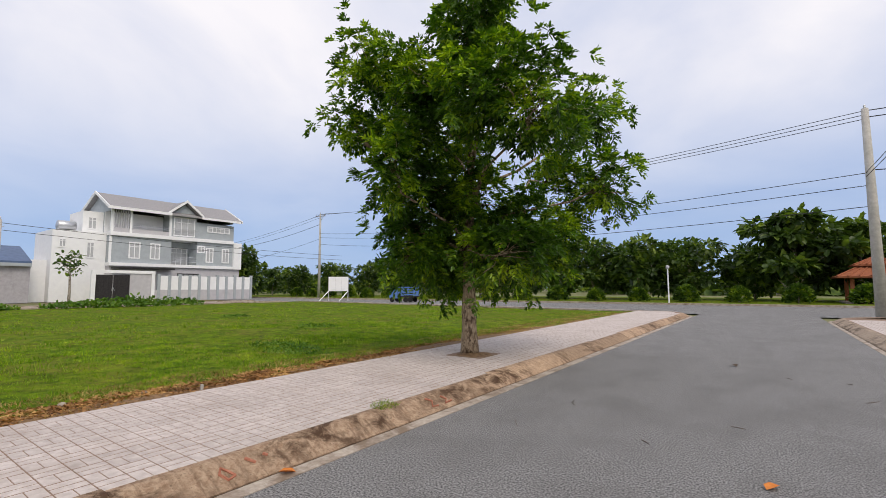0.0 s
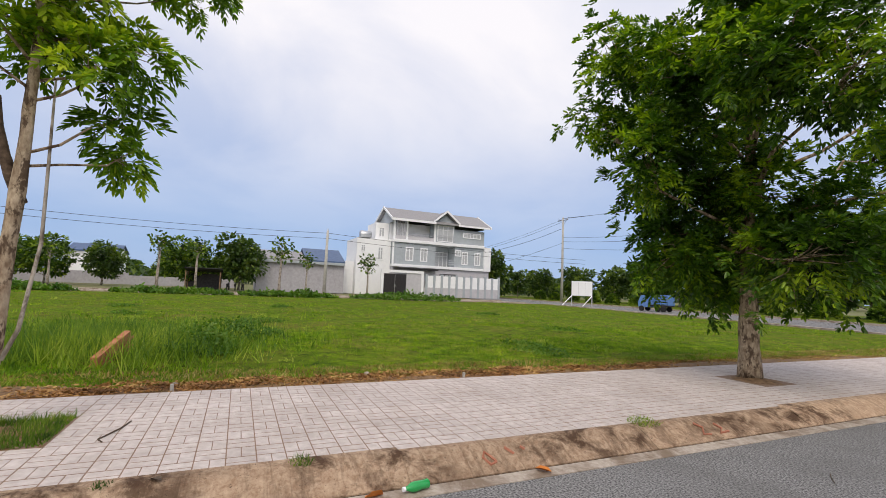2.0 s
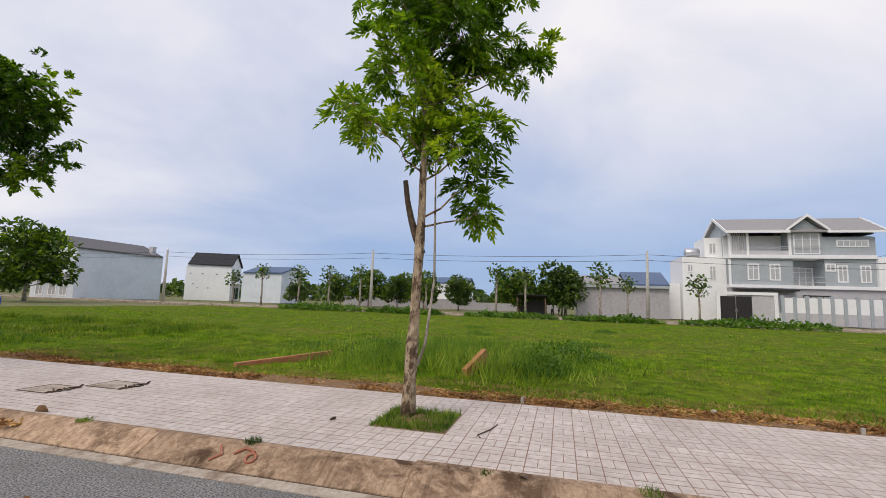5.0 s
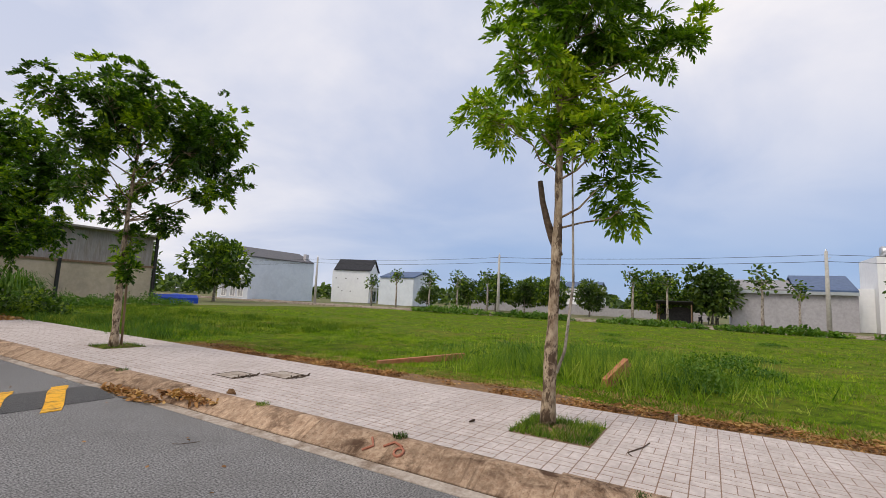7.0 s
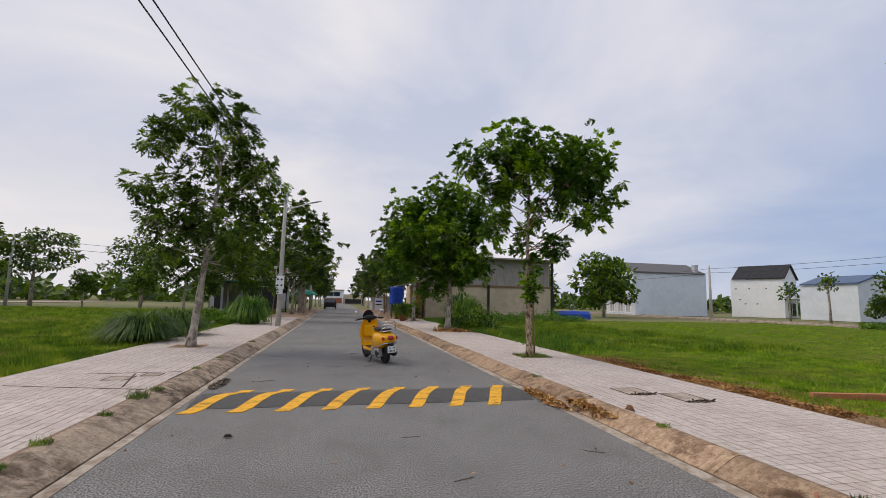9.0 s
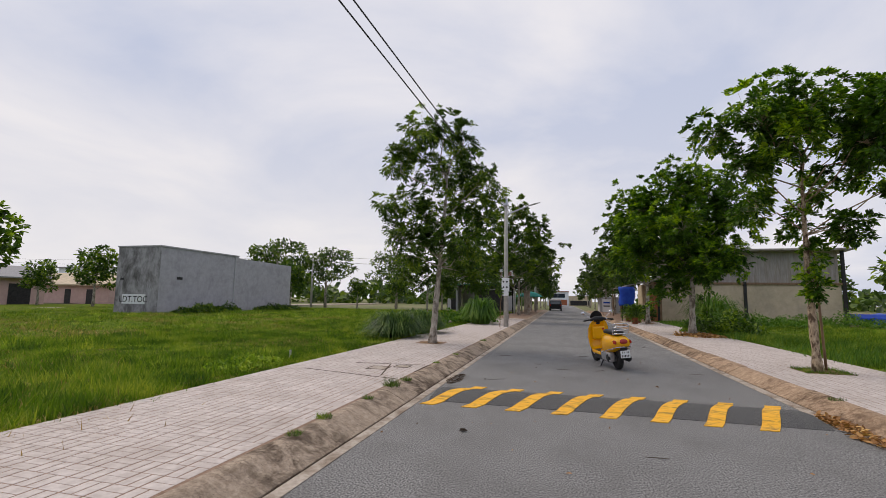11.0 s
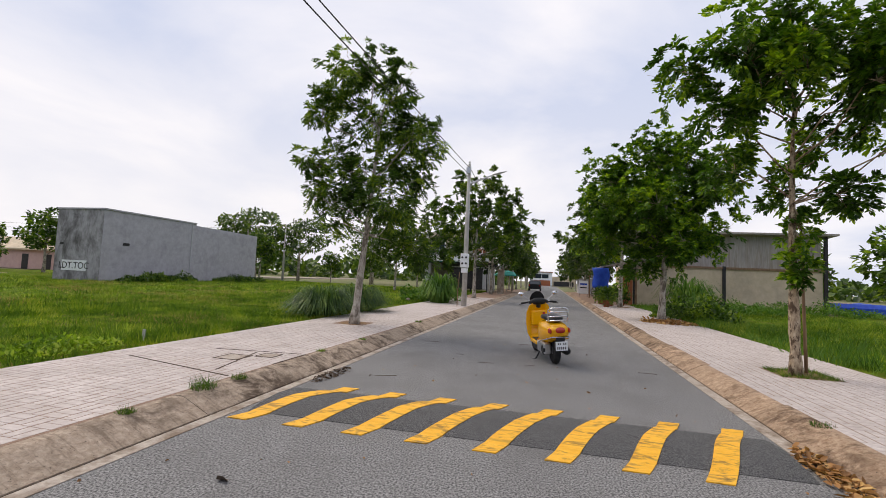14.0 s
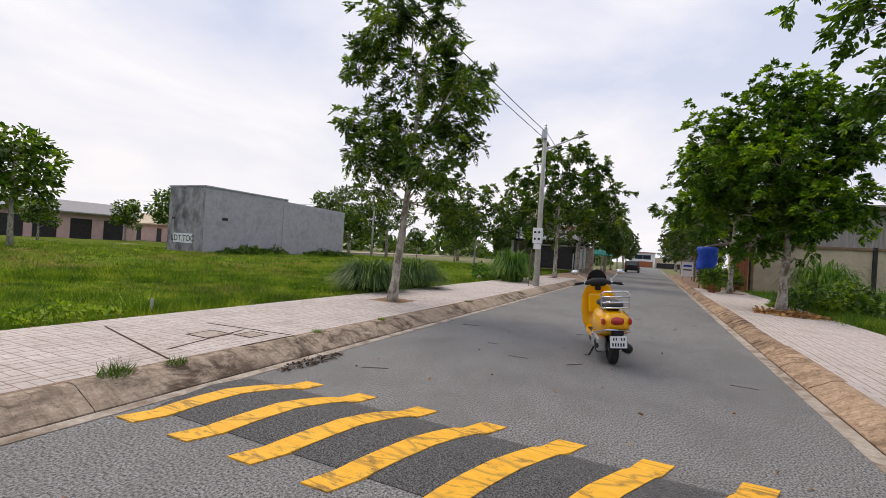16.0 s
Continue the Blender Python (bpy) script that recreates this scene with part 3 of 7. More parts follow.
def far_tree(name, label, base, height, radius, seed, trunk_h, leaf="leaf_far", count=2600, size=0.34, layered=False, bark="bark_grey", group=""):
    """A tree seen from afar: trunk, limbs, and a crown of many leaf sprays in uneven clumps."""
    rng = np.random.default_rng(seed)
    size, count = size * 1.45, int(count * 0.70)
    t = thing(name, label, "tree", pose(*base), group)
    wood = Build()
    wood.tube([(0, 0, -0.1), (0.04, 0.02, trunk_h * 0.5), (0, 0.05, trunk_h), (0.05, 0, height * 0.75)], [height * 0.028, height * 0.021, height * 0.018, height * 0.006], 8)
    pts, outs = [], []
    k = 11
    for i in range(k):
        ang = i * 2.4 + rng.uniform(-0.4, 0.4)
        h = trunk_h + (height - trunk_h) * (0.1 + 0.8 * (i + 0.5) / k)
        u = (h - trunk_h) / (height - trunk_h)
        reach = radius * math.sqrt(max(0.05, 1 - (1.55 * u - 0.55) ** 2)) * rng.uniform(0.45, 0.8)
        c = np.array([reach * math.cos(ang), reach * math.sin(ang), h])
        br = radius * rng.uniform(0.38, 0.55)
        wood.tube(bent((0, 0.03, max(trunk_h * 0.8, h - reach * 0.7)), c, rng, 0.12), [height * 0.009, height * 0.007, height * 0.005, height * 0.002], 5)
        m = count // k
        d = unit(rng.normal(size=(m, 3)))
        d[:, 2] *= 0.35 if layered else 0.75
        p = c + d * br * rng.uniform(0.35, 1.0, (m, 1)) ** 0.5
        pts.append(p)
        outs.append(d + rng.normal(size=(m, 3)) * 0.5 + (np.array([0, 0, 0]) if layered else np.array([0, 0, 0.2])))
    pts, outs = np.concatenate(pts), np.concatenate(outs)
    part("trunk", wood, bark, t, smooth=True)
    quads = np.concatenate([leaflets(pts, outs + rng.normal(size=outs.shape) * 0.5, size * rng.uniform(0.6, 1.2, len(pts)), size * 0.46, rng, 0.35) for _ in range(1)])
    crown = new("crown", leaf_mesh("crown", quads, leaf))
    crown.parent = t
    return t


def blades(x, y, z, h, w, rng, spread=0.5, bend=0.4):
    """Grass blades as bent two-step strips: (n, 2, 4, 3) like leaflets, rising from the ground."""
    n = len(x)
    base = np.stack([x, y, z], 1)
    lean = rng.normal(size=(n, 3)) * spread
    lean[:, 2] = 1
    lean = unit(lean)
    ang = rng.uniform(0, math.tau, n)
    side = np.stack([np.cos(ang), np.sin(ang), np.zeros(n)], 1)
    tip = base + lean * h[:, None] + np.array([0, 0, -1.0]) * (h * bend * rng.uniform(0, 0.6, n))[:, None]
    return np.stack([base - side * w[:, None], base + side * w[:, None], tip], 1)

# ---- ground, roads, kerbs ----
WEST, EAST = -0.71, 4.26          # edges of the asphalt
SW_IN, SW_OUT = -1.12, -3.60      # western pavement, from kerb to lawn
SE_IN, SE_OUT = 4.70, 7.20        # eastern pavement
CROSS_S, CROSS_N = 34.4, 48.0     # the street across the northern end
PAVE = 0.16

g = Build()
g.add([(-1500, -1500, -0.06), (1500, -1500, -0.06), (1500, 1500, -0.06), (-1500, 1500, -0.06)], [(0, 1, 2, 3)])
structure("ground", g, "ground", "rough grassy ground reaching to the skyline", "ground")
r = Build()
r.add([(WEST, -140, 0), (EAST, -140, 0), (EAST, CROSS_S, 0), (EAST + 3, CROSS_S, 0), (90, CROSS_S + 0.3, 0), (90, CROSS_N, 0), (-130, CROSS_N, 0), (-130, CROSS_S + 3, 0), (-37, CROSS_S + 3.0, 0), (-3.6, CROSS_S, 0), (WEST, CROSS_S, 0)],
      [(0, 1, 2, 10), (10, 2, 3, 9), (9, 3, 4, 5, 6, 7, 8)])
structure("road", r, "asphalt", "worn grey asphalt road with faint cracks", "road")


def arc(cx, cy, rad, a0, a1, n=8):
    return [(cx + rad * math.cos(radians(a0 + (a1 - a0) * i / n)), cy + rad * math.sin(radians(a0 + (a1 - a0) * i / n))) for i in range(n + 1)]


def strip(path, section):
    """A section of (offset, z) swept along a path; the offset goes to the right of the way."""
    rings = []
    for i, (x, y) in enumerate(path):
        x0, y0 = path[max(i - 1, 0)]
        x1, y1 = path[min(i + 1, len(path) - 1)]
        d = math.hypot(x1 - x0, y1 - y0)
        nx, ny = (y1 - y0) / d, -(x1 - x0) / d
        rings.append([(x + nx * o, y + ny * o, z) for o, z in section])
    k = len(section)
    b = Build()
    b.add([p for q in rings for p in q], [(i * k + s, i * k + s + 1, (i + 1) * k + s + 1, (i + 1) * k + s) for i in range(len(rings) - 1) for s in range(k - 1)] + [tuple(range(k)), tuple(range(len(rings) * k - 1, len(rings) * k - k - 1, -1))])
    return b


def kerb_sections(wide, top):
    """Gutter strip, dirty joint and kerb slope, as offsets from the edge of the asphalt."""
    gut = [(0.0, -0.05), (0.0, 0.006), (-wide, 0.012), (-wide, -0.05)]
    joint = [(-wide - 0.001, -0.05), (-wide - 0.001, 0.009), (-wide - 0.017, 0.009), (-wide - 0.017, -0.05)]
    f = wide + 0.018
    slope = [(-f, -0.05), (-f, 0.018), (-f - 0.025, 0.036), (-top + 0.07, 0.138), (-top + 0.03, 0.153), (-top, PAVE), (-0.515, PAVE), (-0.515, -0.05)]
    return gut, joint, slope


GUT_W, JOINT_W, SLOPE_W = kerb_sections(0.135, 0.43)
GUT_E, JOINT_E, SLOPE_E = kerb_sections(0.105, 0.43)
west_line = [(WEST, -140), (WEST, 31.6)] + [(x, y) for x, y in arc(WEST - 2.6, 31.6, 2.6, 0, 75)][1:]
east_line = [(EAST, 30.6)] + [(EAST, -140)]
east_corner = list(reversed(arc(EAST + 2.6, 30.6, 2.6, 180, 100)))
east_path = east_corner + east_line[1:]


def cut(path, step):
    """The same path cut in lengths, for single kerb stones."""
    pts = [Vector((*p, 0)) for p in path]
    out, cur, left = [[pts[0]]], pts[0], step
    for p in pts[1:]:
        while (p - cur).length > left:
            cur = cur + (p - cur).normalized() * left
            out[-1].append(cur)
            out.append([cur])
            left = step
        left -= (p - cur).length
        cur = p
        out[-1].append(p)
    return [[(q.x, q.y) for q in s] for s in out if len(s) > 1]


def flip(section):
    return [(-o, z) for o, z in section]


# western side: the path runs north, so the kerb lies to its left
kerb_w = thing("kerb_west", "sloped stained concrete kerb along the road", "kerb", kind="structure")
tagged(part("gutter", strip(west_line, GUT_W), "gutter", kerb_w, "pale concrete gutter strip"), kind="structure")
tagged(part("joint", strip(west_line, JOINT_W), "dirt_dark", kerb_w, "dirty open joint"), kind="structure")
kerb_e = thing("kerb_east", "sloped grey concrete kerb along the road", "kerb", kind="structure")
tagged(part("gutter", strip(east_path, GUT_E), "gutter", kerb_e, "pale concrete gutter strip"), kind="structure")
tagged(part("joint", strip(east_path, JOINT_E), "dirt_dark", kerb_e, "dirty open joint"), kind="structure")


def kerb_stones(path, parent, material, section):
    rng = random.Random(5)
    for seg in cut(path, 2.44):
        if seg[0][1] < -60 and seg[-1][1] < -60:
            continue
        (x0, y0), (x1, y1) = seg[0], seg[1]
        d = math.hypot(x1 - x0, y1 - y0)
        seg[0] = (x0 + (x1 - x0) / d * 0.006, y0 + (y1 - y0) / d * 0.006)
        dz = rng.uniform(-0.006, 0.006)
        part("kerb_stone", strip(seg, [(o, z + (dz if z > 0.02 else 0)) for o, z in section]), material, parent)


kerb_stones([(WEST, -60.6)] + west_line[1:], kerb_w, "kerb", SLOPE_W)
kerb_stones([p for p in east_path[:-1]] + [(EAST, -60.6)], kerb_e, "kerb_grey", SLOPE_E)

# beds under the paving
p = Build()
p.prism([(WEST - 0.515, -0.05), (WEST - 0.515, PAVE - 0.002), (SW_OUT, PAVE - 0.002), (SW_OUT, -0.05)], -60, 31.6)
p.add([(WEST - 0.5, 31.6, PAVE - 0.002)] + [(x, y, PAVE - 0.002) for x, y in arc(WEST - 2.6, 31.6, 2.1, 0, 75)] + [(SW_OUT, 33.7, PAVE - 0.002), (SW_OUT, 31.6, PAVE - 0.002)], [tuple(range(12))])
structure("pavement_west", p, "joint", "sandy bed of the western pavement", "pavement")
p = Build()
p.prism([(EAST + 0.515, -0.05), (EAST + 0.515, PAVE - 0.002), (SE_OUT, PAVE - 0.002), (SE_OUT, -0.05)], -60, 30.6)
p.add([(EAST + 0.5, 30.6, PAVE - 0.002)] + [(x, y, PAVE - 0.002) for x, y in reversed(arc(EAST + 2.6, 30.6, 2.1, 100, 180))] [::-1] + [(9.0, 32.4, PAVE - 0.002), (9.0, 30.6, PAVE - 0.002)], [tuple(range(12))])
structure("pavement_east", p, "joint", "sandy bed of the eastern pavement", "pavement")

# raised verges under the lawns
def lawn_sheet(name, x0, x1, y0, y1, material, label, z=0.10, step=1.2, rise=0.07):
    nx, ny = max(2, int((x1 - x0) / step)), max(2, int((y1 - y0) / step))
    b = Build()
    v = []
    for i in range(nx + 1):
        for j in range(ny + 1):
            x, y = x0 + (x1 - x0) * i / nx, y0 + (y1 - y0) * j / ny
            v.append((x, y, z + rise * noise.noise(Vector((x * 0.35, y * 0.35, 3.0)))))
    b.add(v, [(i * (ny + 1) + j, (i + 1) * (ny + 1) + j, (i + 1) * (ny + 1) + j + 1, i * (ny + 1) + j + 1) for i in range(nx) for j in range(ny)])
    return structure(name, b, material, label, "lawn", True)


vg = Build()
vv = []
for j in range(181):
    y = -4 + 0.2 * j
    wide = 0.6 + 0.35 * min(1.0, max(0.0, (9.0 - y) / 4)) + 0.3 * noise.noise(Vector((y * 0.6, 1.0, 0.0))) + 0.18 * noise.noise(Vector((y * 2.4, 5.0, 0.0)))
    for i in range(4):
        x = SW_OUT + 0.015 - max(0.12, wide) * i / 3
        vv.append((x, y, 0.10 + 0.07 * noise.noise(Vector((x * 0.35, y * 0.35, 3.0))) + (0.018 if i < 3 else -0.02) + 0.012 * noise.noise(Vector((x * 6, y * 6, 0.0)))))
vg.add(vv, [(j * 4 + i, j * 4 + 4 + i, j * 4 + 5 + i, j * 4 + 1 + i) for j in range(180) for i in range(3)])
structure("verge_soil", vg, "soil", "bare brown soil along the lawn's edge", "soil", True)
lawn_sheet("lawn_west", -38, SW_OUT + 0.02, -29, 33.6, "turf", "mown green lawn of an empty plot")
lawn_sheet("lawn_west_back", -38, -14, 33.6, 37.2, "turf", "mown green strip beside the cross street", z=0.08)
lawn_sheet("lawn_east", SE_OUT - 0.02, 60, -46, 30.5, "turf", "green lawn of an empty plot")
lawn_sheet("lawn_north", -90, 70, CROSS_N + 0.3, 75, "turf", "shady grass under park trees", step=4)

# concrete lanes and kerbs farther off
k = Build()
k.box(-45.5, -120, -0.05, -40.5, 37.0, 0.05)
structure("lane_west", k, "gutter", "pale concrete lane behind the plot", "road")
k = Build()
k.box(-40.5, -120, -0.05, -40.2, 36.0, 0.16)
k.box(-45.8, -120, -0.05, -45.5, 36.0, 0.16)
k.box(-90, CROSS_N, -0.05, 70, CROSS_N + 0.3, 0.15)
structure("kerb_far", k, "gutter", "pale concrete kerb of the far lanes", "kerb")
k = Build()
k.box(45, -100, -0.05, 51, 30, 0.08)
structure("lane_east", k, "gutter", "pale concrete lane behind the eastern plot", "road")
k = Build()
k.prism([(-38, 37.0), (-3.6, 33.7), (-3.6, 34.2), (-38, 37.5)], -0.05, 0.15, "z")
structure("kerb_north", k, "gutter", "pale concrete kerb beside the cross street", "kerb")

# ---- speed hump ----
HUMP = [(0.30, 0.0), (0.0, 0.004), (-0.25, 0.012), (-0.45, 0.04), (-0.7, 0.06), (-0.95, 0.045), (-1.2, 0.014), (-1.3, 0.003)]


def hump_z(y):
    ys, zs = [q[0] for q in HUMP][::-1], [q[1] for q in HUMP][::-1]
    return float(np.interp(y, ys, zs))


h = Build()
sec = [(-0.22, 0.002)] + [(y, hump_z(y)) for y in (-0.3, -0.4, -0.5, -0.6, -0.7, -0.8, -0.9, -1.0, -1.1)] + [(-1.18, 0.002)]
h.prism([(y, z + 0.003) for y, z in sec] + [(-1.18, -0.02), (-0.22, -0.02)], WEST + 0.1, EAST - 0.1, "x")
hump = structure("speed_hump", h, "asphalt_dark", "dark asphalt speed hump across the road", "speed hump")
for i in range(8):
    x0 = 4.205 - 0.5705 * i
    b = Build()
    ys = [0.02 - 1.43 * q / 14 for q in range(15)]
    v = []
    for y in ys:
        sh = (0.34 + 0.06 * min(1.0, i / 4)) * (y - 0.02) + 0.006 * math.sin(7 * y + i)
        base = max(hump_z(y) if -1.18 < y < -0.22 else 0.0, 0.0) + 0.009
        v += [(x0 + sh, y, base), (x0 - 0.192 + sh, y, base), (x0 + sh, y, base - 0.02), (x0 - 0.192 + sh, y, base - 0.02)]
    f = []
    for q in range(14):
        a, c = 4 * q, 4 * q + 4
        f += [(a, a + 1, c + 1, c), (a, c, c + 2, a + 2), (a + 1, a + 3, c + 3, c + 1)]
    f += [(0, 2, 3, 1), (56, 57, 59, 58)]
    b.add(v, f)
    part("painted_stripe", b, "paint_yellow", hump, "yellow painted stripe with cracks")

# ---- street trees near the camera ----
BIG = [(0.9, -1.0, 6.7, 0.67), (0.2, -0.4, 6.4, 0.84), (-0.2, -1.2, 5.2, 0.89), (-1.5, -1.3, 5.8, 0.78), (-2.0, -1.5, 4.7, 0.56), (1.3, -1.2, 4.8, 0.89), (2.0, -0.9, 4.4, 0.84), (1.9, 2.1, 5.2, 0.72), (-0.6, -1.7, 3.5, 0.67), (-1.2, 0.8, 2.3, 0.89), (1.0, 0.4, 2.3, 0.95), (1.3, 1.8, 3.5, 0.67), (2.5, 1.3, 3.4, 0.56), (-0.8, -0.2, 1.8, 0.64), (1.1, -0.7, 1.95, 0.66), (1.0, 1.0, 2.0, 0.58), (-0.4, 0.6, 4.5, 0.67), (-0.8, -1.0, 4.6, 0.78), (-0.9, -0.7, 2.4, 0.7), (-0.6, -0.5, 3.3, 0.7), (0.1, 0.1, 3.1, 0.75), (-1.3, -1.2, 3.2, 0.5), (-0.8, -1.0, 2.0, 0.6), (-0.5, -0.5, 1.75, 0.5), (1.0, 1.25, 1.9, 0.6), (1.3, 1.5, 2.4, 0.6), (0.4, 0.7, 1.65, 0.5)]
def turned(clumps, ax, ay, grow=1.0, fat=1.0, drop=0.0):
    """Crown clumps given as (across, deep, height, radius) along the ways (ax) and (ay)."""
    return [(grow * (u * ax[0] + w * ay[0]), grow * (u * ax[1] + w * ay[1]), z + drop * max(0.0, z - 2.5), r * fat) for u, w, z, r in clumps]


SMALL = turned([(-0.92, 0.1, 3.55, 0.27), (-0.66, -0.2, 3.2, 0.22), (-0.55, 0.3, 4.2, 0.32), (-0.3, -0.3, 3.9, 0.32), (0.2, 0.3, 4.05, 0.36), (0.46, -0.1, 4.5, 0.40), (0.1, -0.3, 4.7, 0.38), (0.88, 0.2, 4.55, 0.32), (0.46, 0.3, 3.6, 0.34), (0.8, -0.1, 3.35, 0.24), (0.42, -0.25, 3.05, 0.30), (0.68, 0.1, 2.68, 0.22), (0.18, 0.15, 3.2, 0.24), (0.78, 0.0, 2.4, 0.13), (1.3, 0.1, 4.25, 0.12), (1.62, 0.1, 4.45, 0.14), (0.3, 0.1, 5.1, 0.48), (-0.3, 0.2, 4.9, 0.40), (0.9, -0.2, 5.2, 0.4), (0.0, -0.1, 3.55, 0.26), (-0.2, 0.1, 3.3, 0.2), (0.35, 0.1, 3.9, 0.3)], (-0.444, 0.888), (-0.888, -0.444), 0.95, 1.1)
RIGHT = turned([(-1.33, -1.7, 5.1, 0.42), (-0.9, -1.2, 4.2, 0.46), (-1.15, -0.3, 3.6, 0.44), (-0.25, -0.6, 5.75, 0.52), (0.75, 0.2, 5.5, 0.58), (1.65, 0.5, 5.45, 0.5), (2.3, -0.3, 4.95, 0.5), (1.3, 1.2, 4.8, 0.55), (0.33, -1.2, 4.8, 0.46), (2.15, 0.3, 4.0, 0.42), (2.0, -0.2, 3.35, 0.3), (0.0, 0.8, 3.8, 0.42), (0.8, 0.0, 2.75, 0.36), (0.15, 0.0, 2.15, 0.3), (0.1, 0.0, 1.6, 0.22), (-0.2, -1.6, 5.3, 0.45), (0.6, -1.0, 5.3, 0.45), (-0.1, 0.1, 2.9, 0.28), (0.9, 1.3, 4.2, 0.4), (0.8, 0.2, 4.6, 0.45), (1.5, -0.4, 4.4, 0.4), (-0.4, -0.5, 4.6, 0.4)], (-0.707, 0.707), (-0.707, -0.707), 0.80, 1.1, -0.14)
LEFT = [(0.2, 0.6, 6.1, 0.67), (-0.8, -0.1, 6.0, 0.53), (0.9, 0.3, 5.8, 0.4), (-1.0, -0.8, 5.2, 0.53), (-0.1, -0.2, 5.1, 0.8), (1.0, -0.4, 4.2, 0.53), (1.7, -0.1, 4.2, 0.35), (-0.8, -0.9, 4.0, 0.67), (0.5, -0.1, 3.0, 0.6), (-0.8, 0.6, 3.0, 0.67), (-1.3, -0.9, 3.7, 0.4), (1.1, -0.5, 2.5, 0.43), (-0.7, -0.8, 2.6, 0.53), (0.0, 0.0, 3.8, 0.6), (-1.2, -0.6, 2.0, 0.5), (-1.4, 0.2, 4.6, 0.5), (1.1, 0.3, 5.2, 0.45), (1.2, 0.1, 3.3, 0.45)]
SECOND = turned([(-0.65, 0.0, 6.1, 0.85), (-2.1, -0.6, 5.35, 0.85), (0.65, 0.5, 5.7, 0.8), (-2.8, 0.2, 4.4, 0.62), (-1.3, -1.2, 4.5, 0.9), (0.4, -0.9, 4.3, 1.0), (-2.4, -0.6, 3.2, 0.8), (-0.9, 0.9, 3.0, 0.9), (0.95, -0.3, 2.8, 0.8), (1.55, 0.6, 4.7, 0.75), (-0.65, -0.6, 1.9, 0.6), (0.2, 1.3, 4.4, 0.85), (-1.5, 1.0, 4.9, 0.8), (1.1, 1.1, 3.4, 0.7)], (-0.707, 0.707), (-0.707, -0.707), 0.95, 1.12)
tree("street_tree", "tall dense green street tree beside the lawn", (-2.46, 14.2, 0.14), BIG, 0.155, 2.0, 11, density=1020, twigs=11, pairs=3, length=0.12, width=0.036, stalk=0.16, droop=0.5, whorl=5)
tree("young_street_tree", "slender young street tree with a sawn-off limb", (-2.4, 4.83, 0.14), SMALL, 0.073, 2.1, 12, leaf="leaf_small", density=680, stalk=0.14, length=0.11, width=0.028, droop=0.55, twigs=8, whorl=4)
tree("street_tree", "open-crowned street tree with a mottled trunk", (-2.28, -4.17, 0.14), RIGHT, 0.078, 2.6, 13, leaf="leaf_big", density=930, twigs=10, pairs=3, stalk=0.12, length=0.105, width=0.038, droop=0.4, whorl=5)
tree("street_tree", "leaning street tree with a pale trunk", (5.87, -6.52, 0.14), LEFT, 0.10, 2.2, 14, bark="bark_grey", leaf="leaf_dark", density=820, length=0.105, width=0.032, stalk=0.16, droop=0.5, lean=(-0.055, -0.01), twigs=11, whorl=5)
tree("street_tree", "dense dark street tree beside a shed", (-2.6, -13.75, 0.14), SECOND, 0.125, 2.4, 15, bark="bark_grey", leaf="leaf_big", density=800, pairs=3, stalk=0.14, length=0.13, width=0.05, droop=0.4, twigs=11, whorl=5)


# ---- buildings ----
def ring_frame(put, u0, u1, z0, z1, w, d0, d1):
    """One closed rectangular frame: outer edge u0-w..u1+w, opening u0..u1, from depth d0 to d1."""
    out = [(u0 - w, z0 - w), (u1 + w, z0 - w), (u1 + w, z1 + w), (u0 - w, z1 + w)]
    inn = [(u0, z0), (u1, z0), (u1, z1), (u0, z1)]
    v = [put(u, d, z) for d in (d0, d1) for loop in (out, inn) for u, z in loop]
    f = []
    for k in range(4):
        n = (k + 1) % 4
        f += [(k, n, 4 + n, 4 + k), (8 + k, 12 + k, 12 + n, 8 + n), (k, 8 + k, 8 + n, n), (4 + k, 4 + n, 12 + n, 12 + k)]
    return Build().add(v, f)


def window(parent, x, y0, y1, z0, z1, facing=1, bars=1, frame="white"):
    """A window in a wall that faces along x: frame, pane, mullions."""
    put = lambda u, d, z: (x + d, u, z)
    f = part("window", ring_frame(put, y0, y1, z0, z1, 0.14, -0.08, 0.07), frame, parent)
    part("pane", Build().box(x - 0.02, y0, z0, x + 0.03, y1, z1), "curtain_glass", f, "window glass before pale curtains")
    for k in range(bars):
        yc = y0 + (y1 - y0) * (k + 1) / (bars + 1)
        part("mullion", Build().box(x - 0.01, yc - 0.04, z0, x + 0.05, yc + 0.04, z1), frame, f)
    part("transom", Build().box(x - 0.01, y0, z0 + (z1 - z0) * 0.74, x + 0.046, y1, z0 + (z1 - z0) * 0.74 + 0.06), frame, f)
    return f


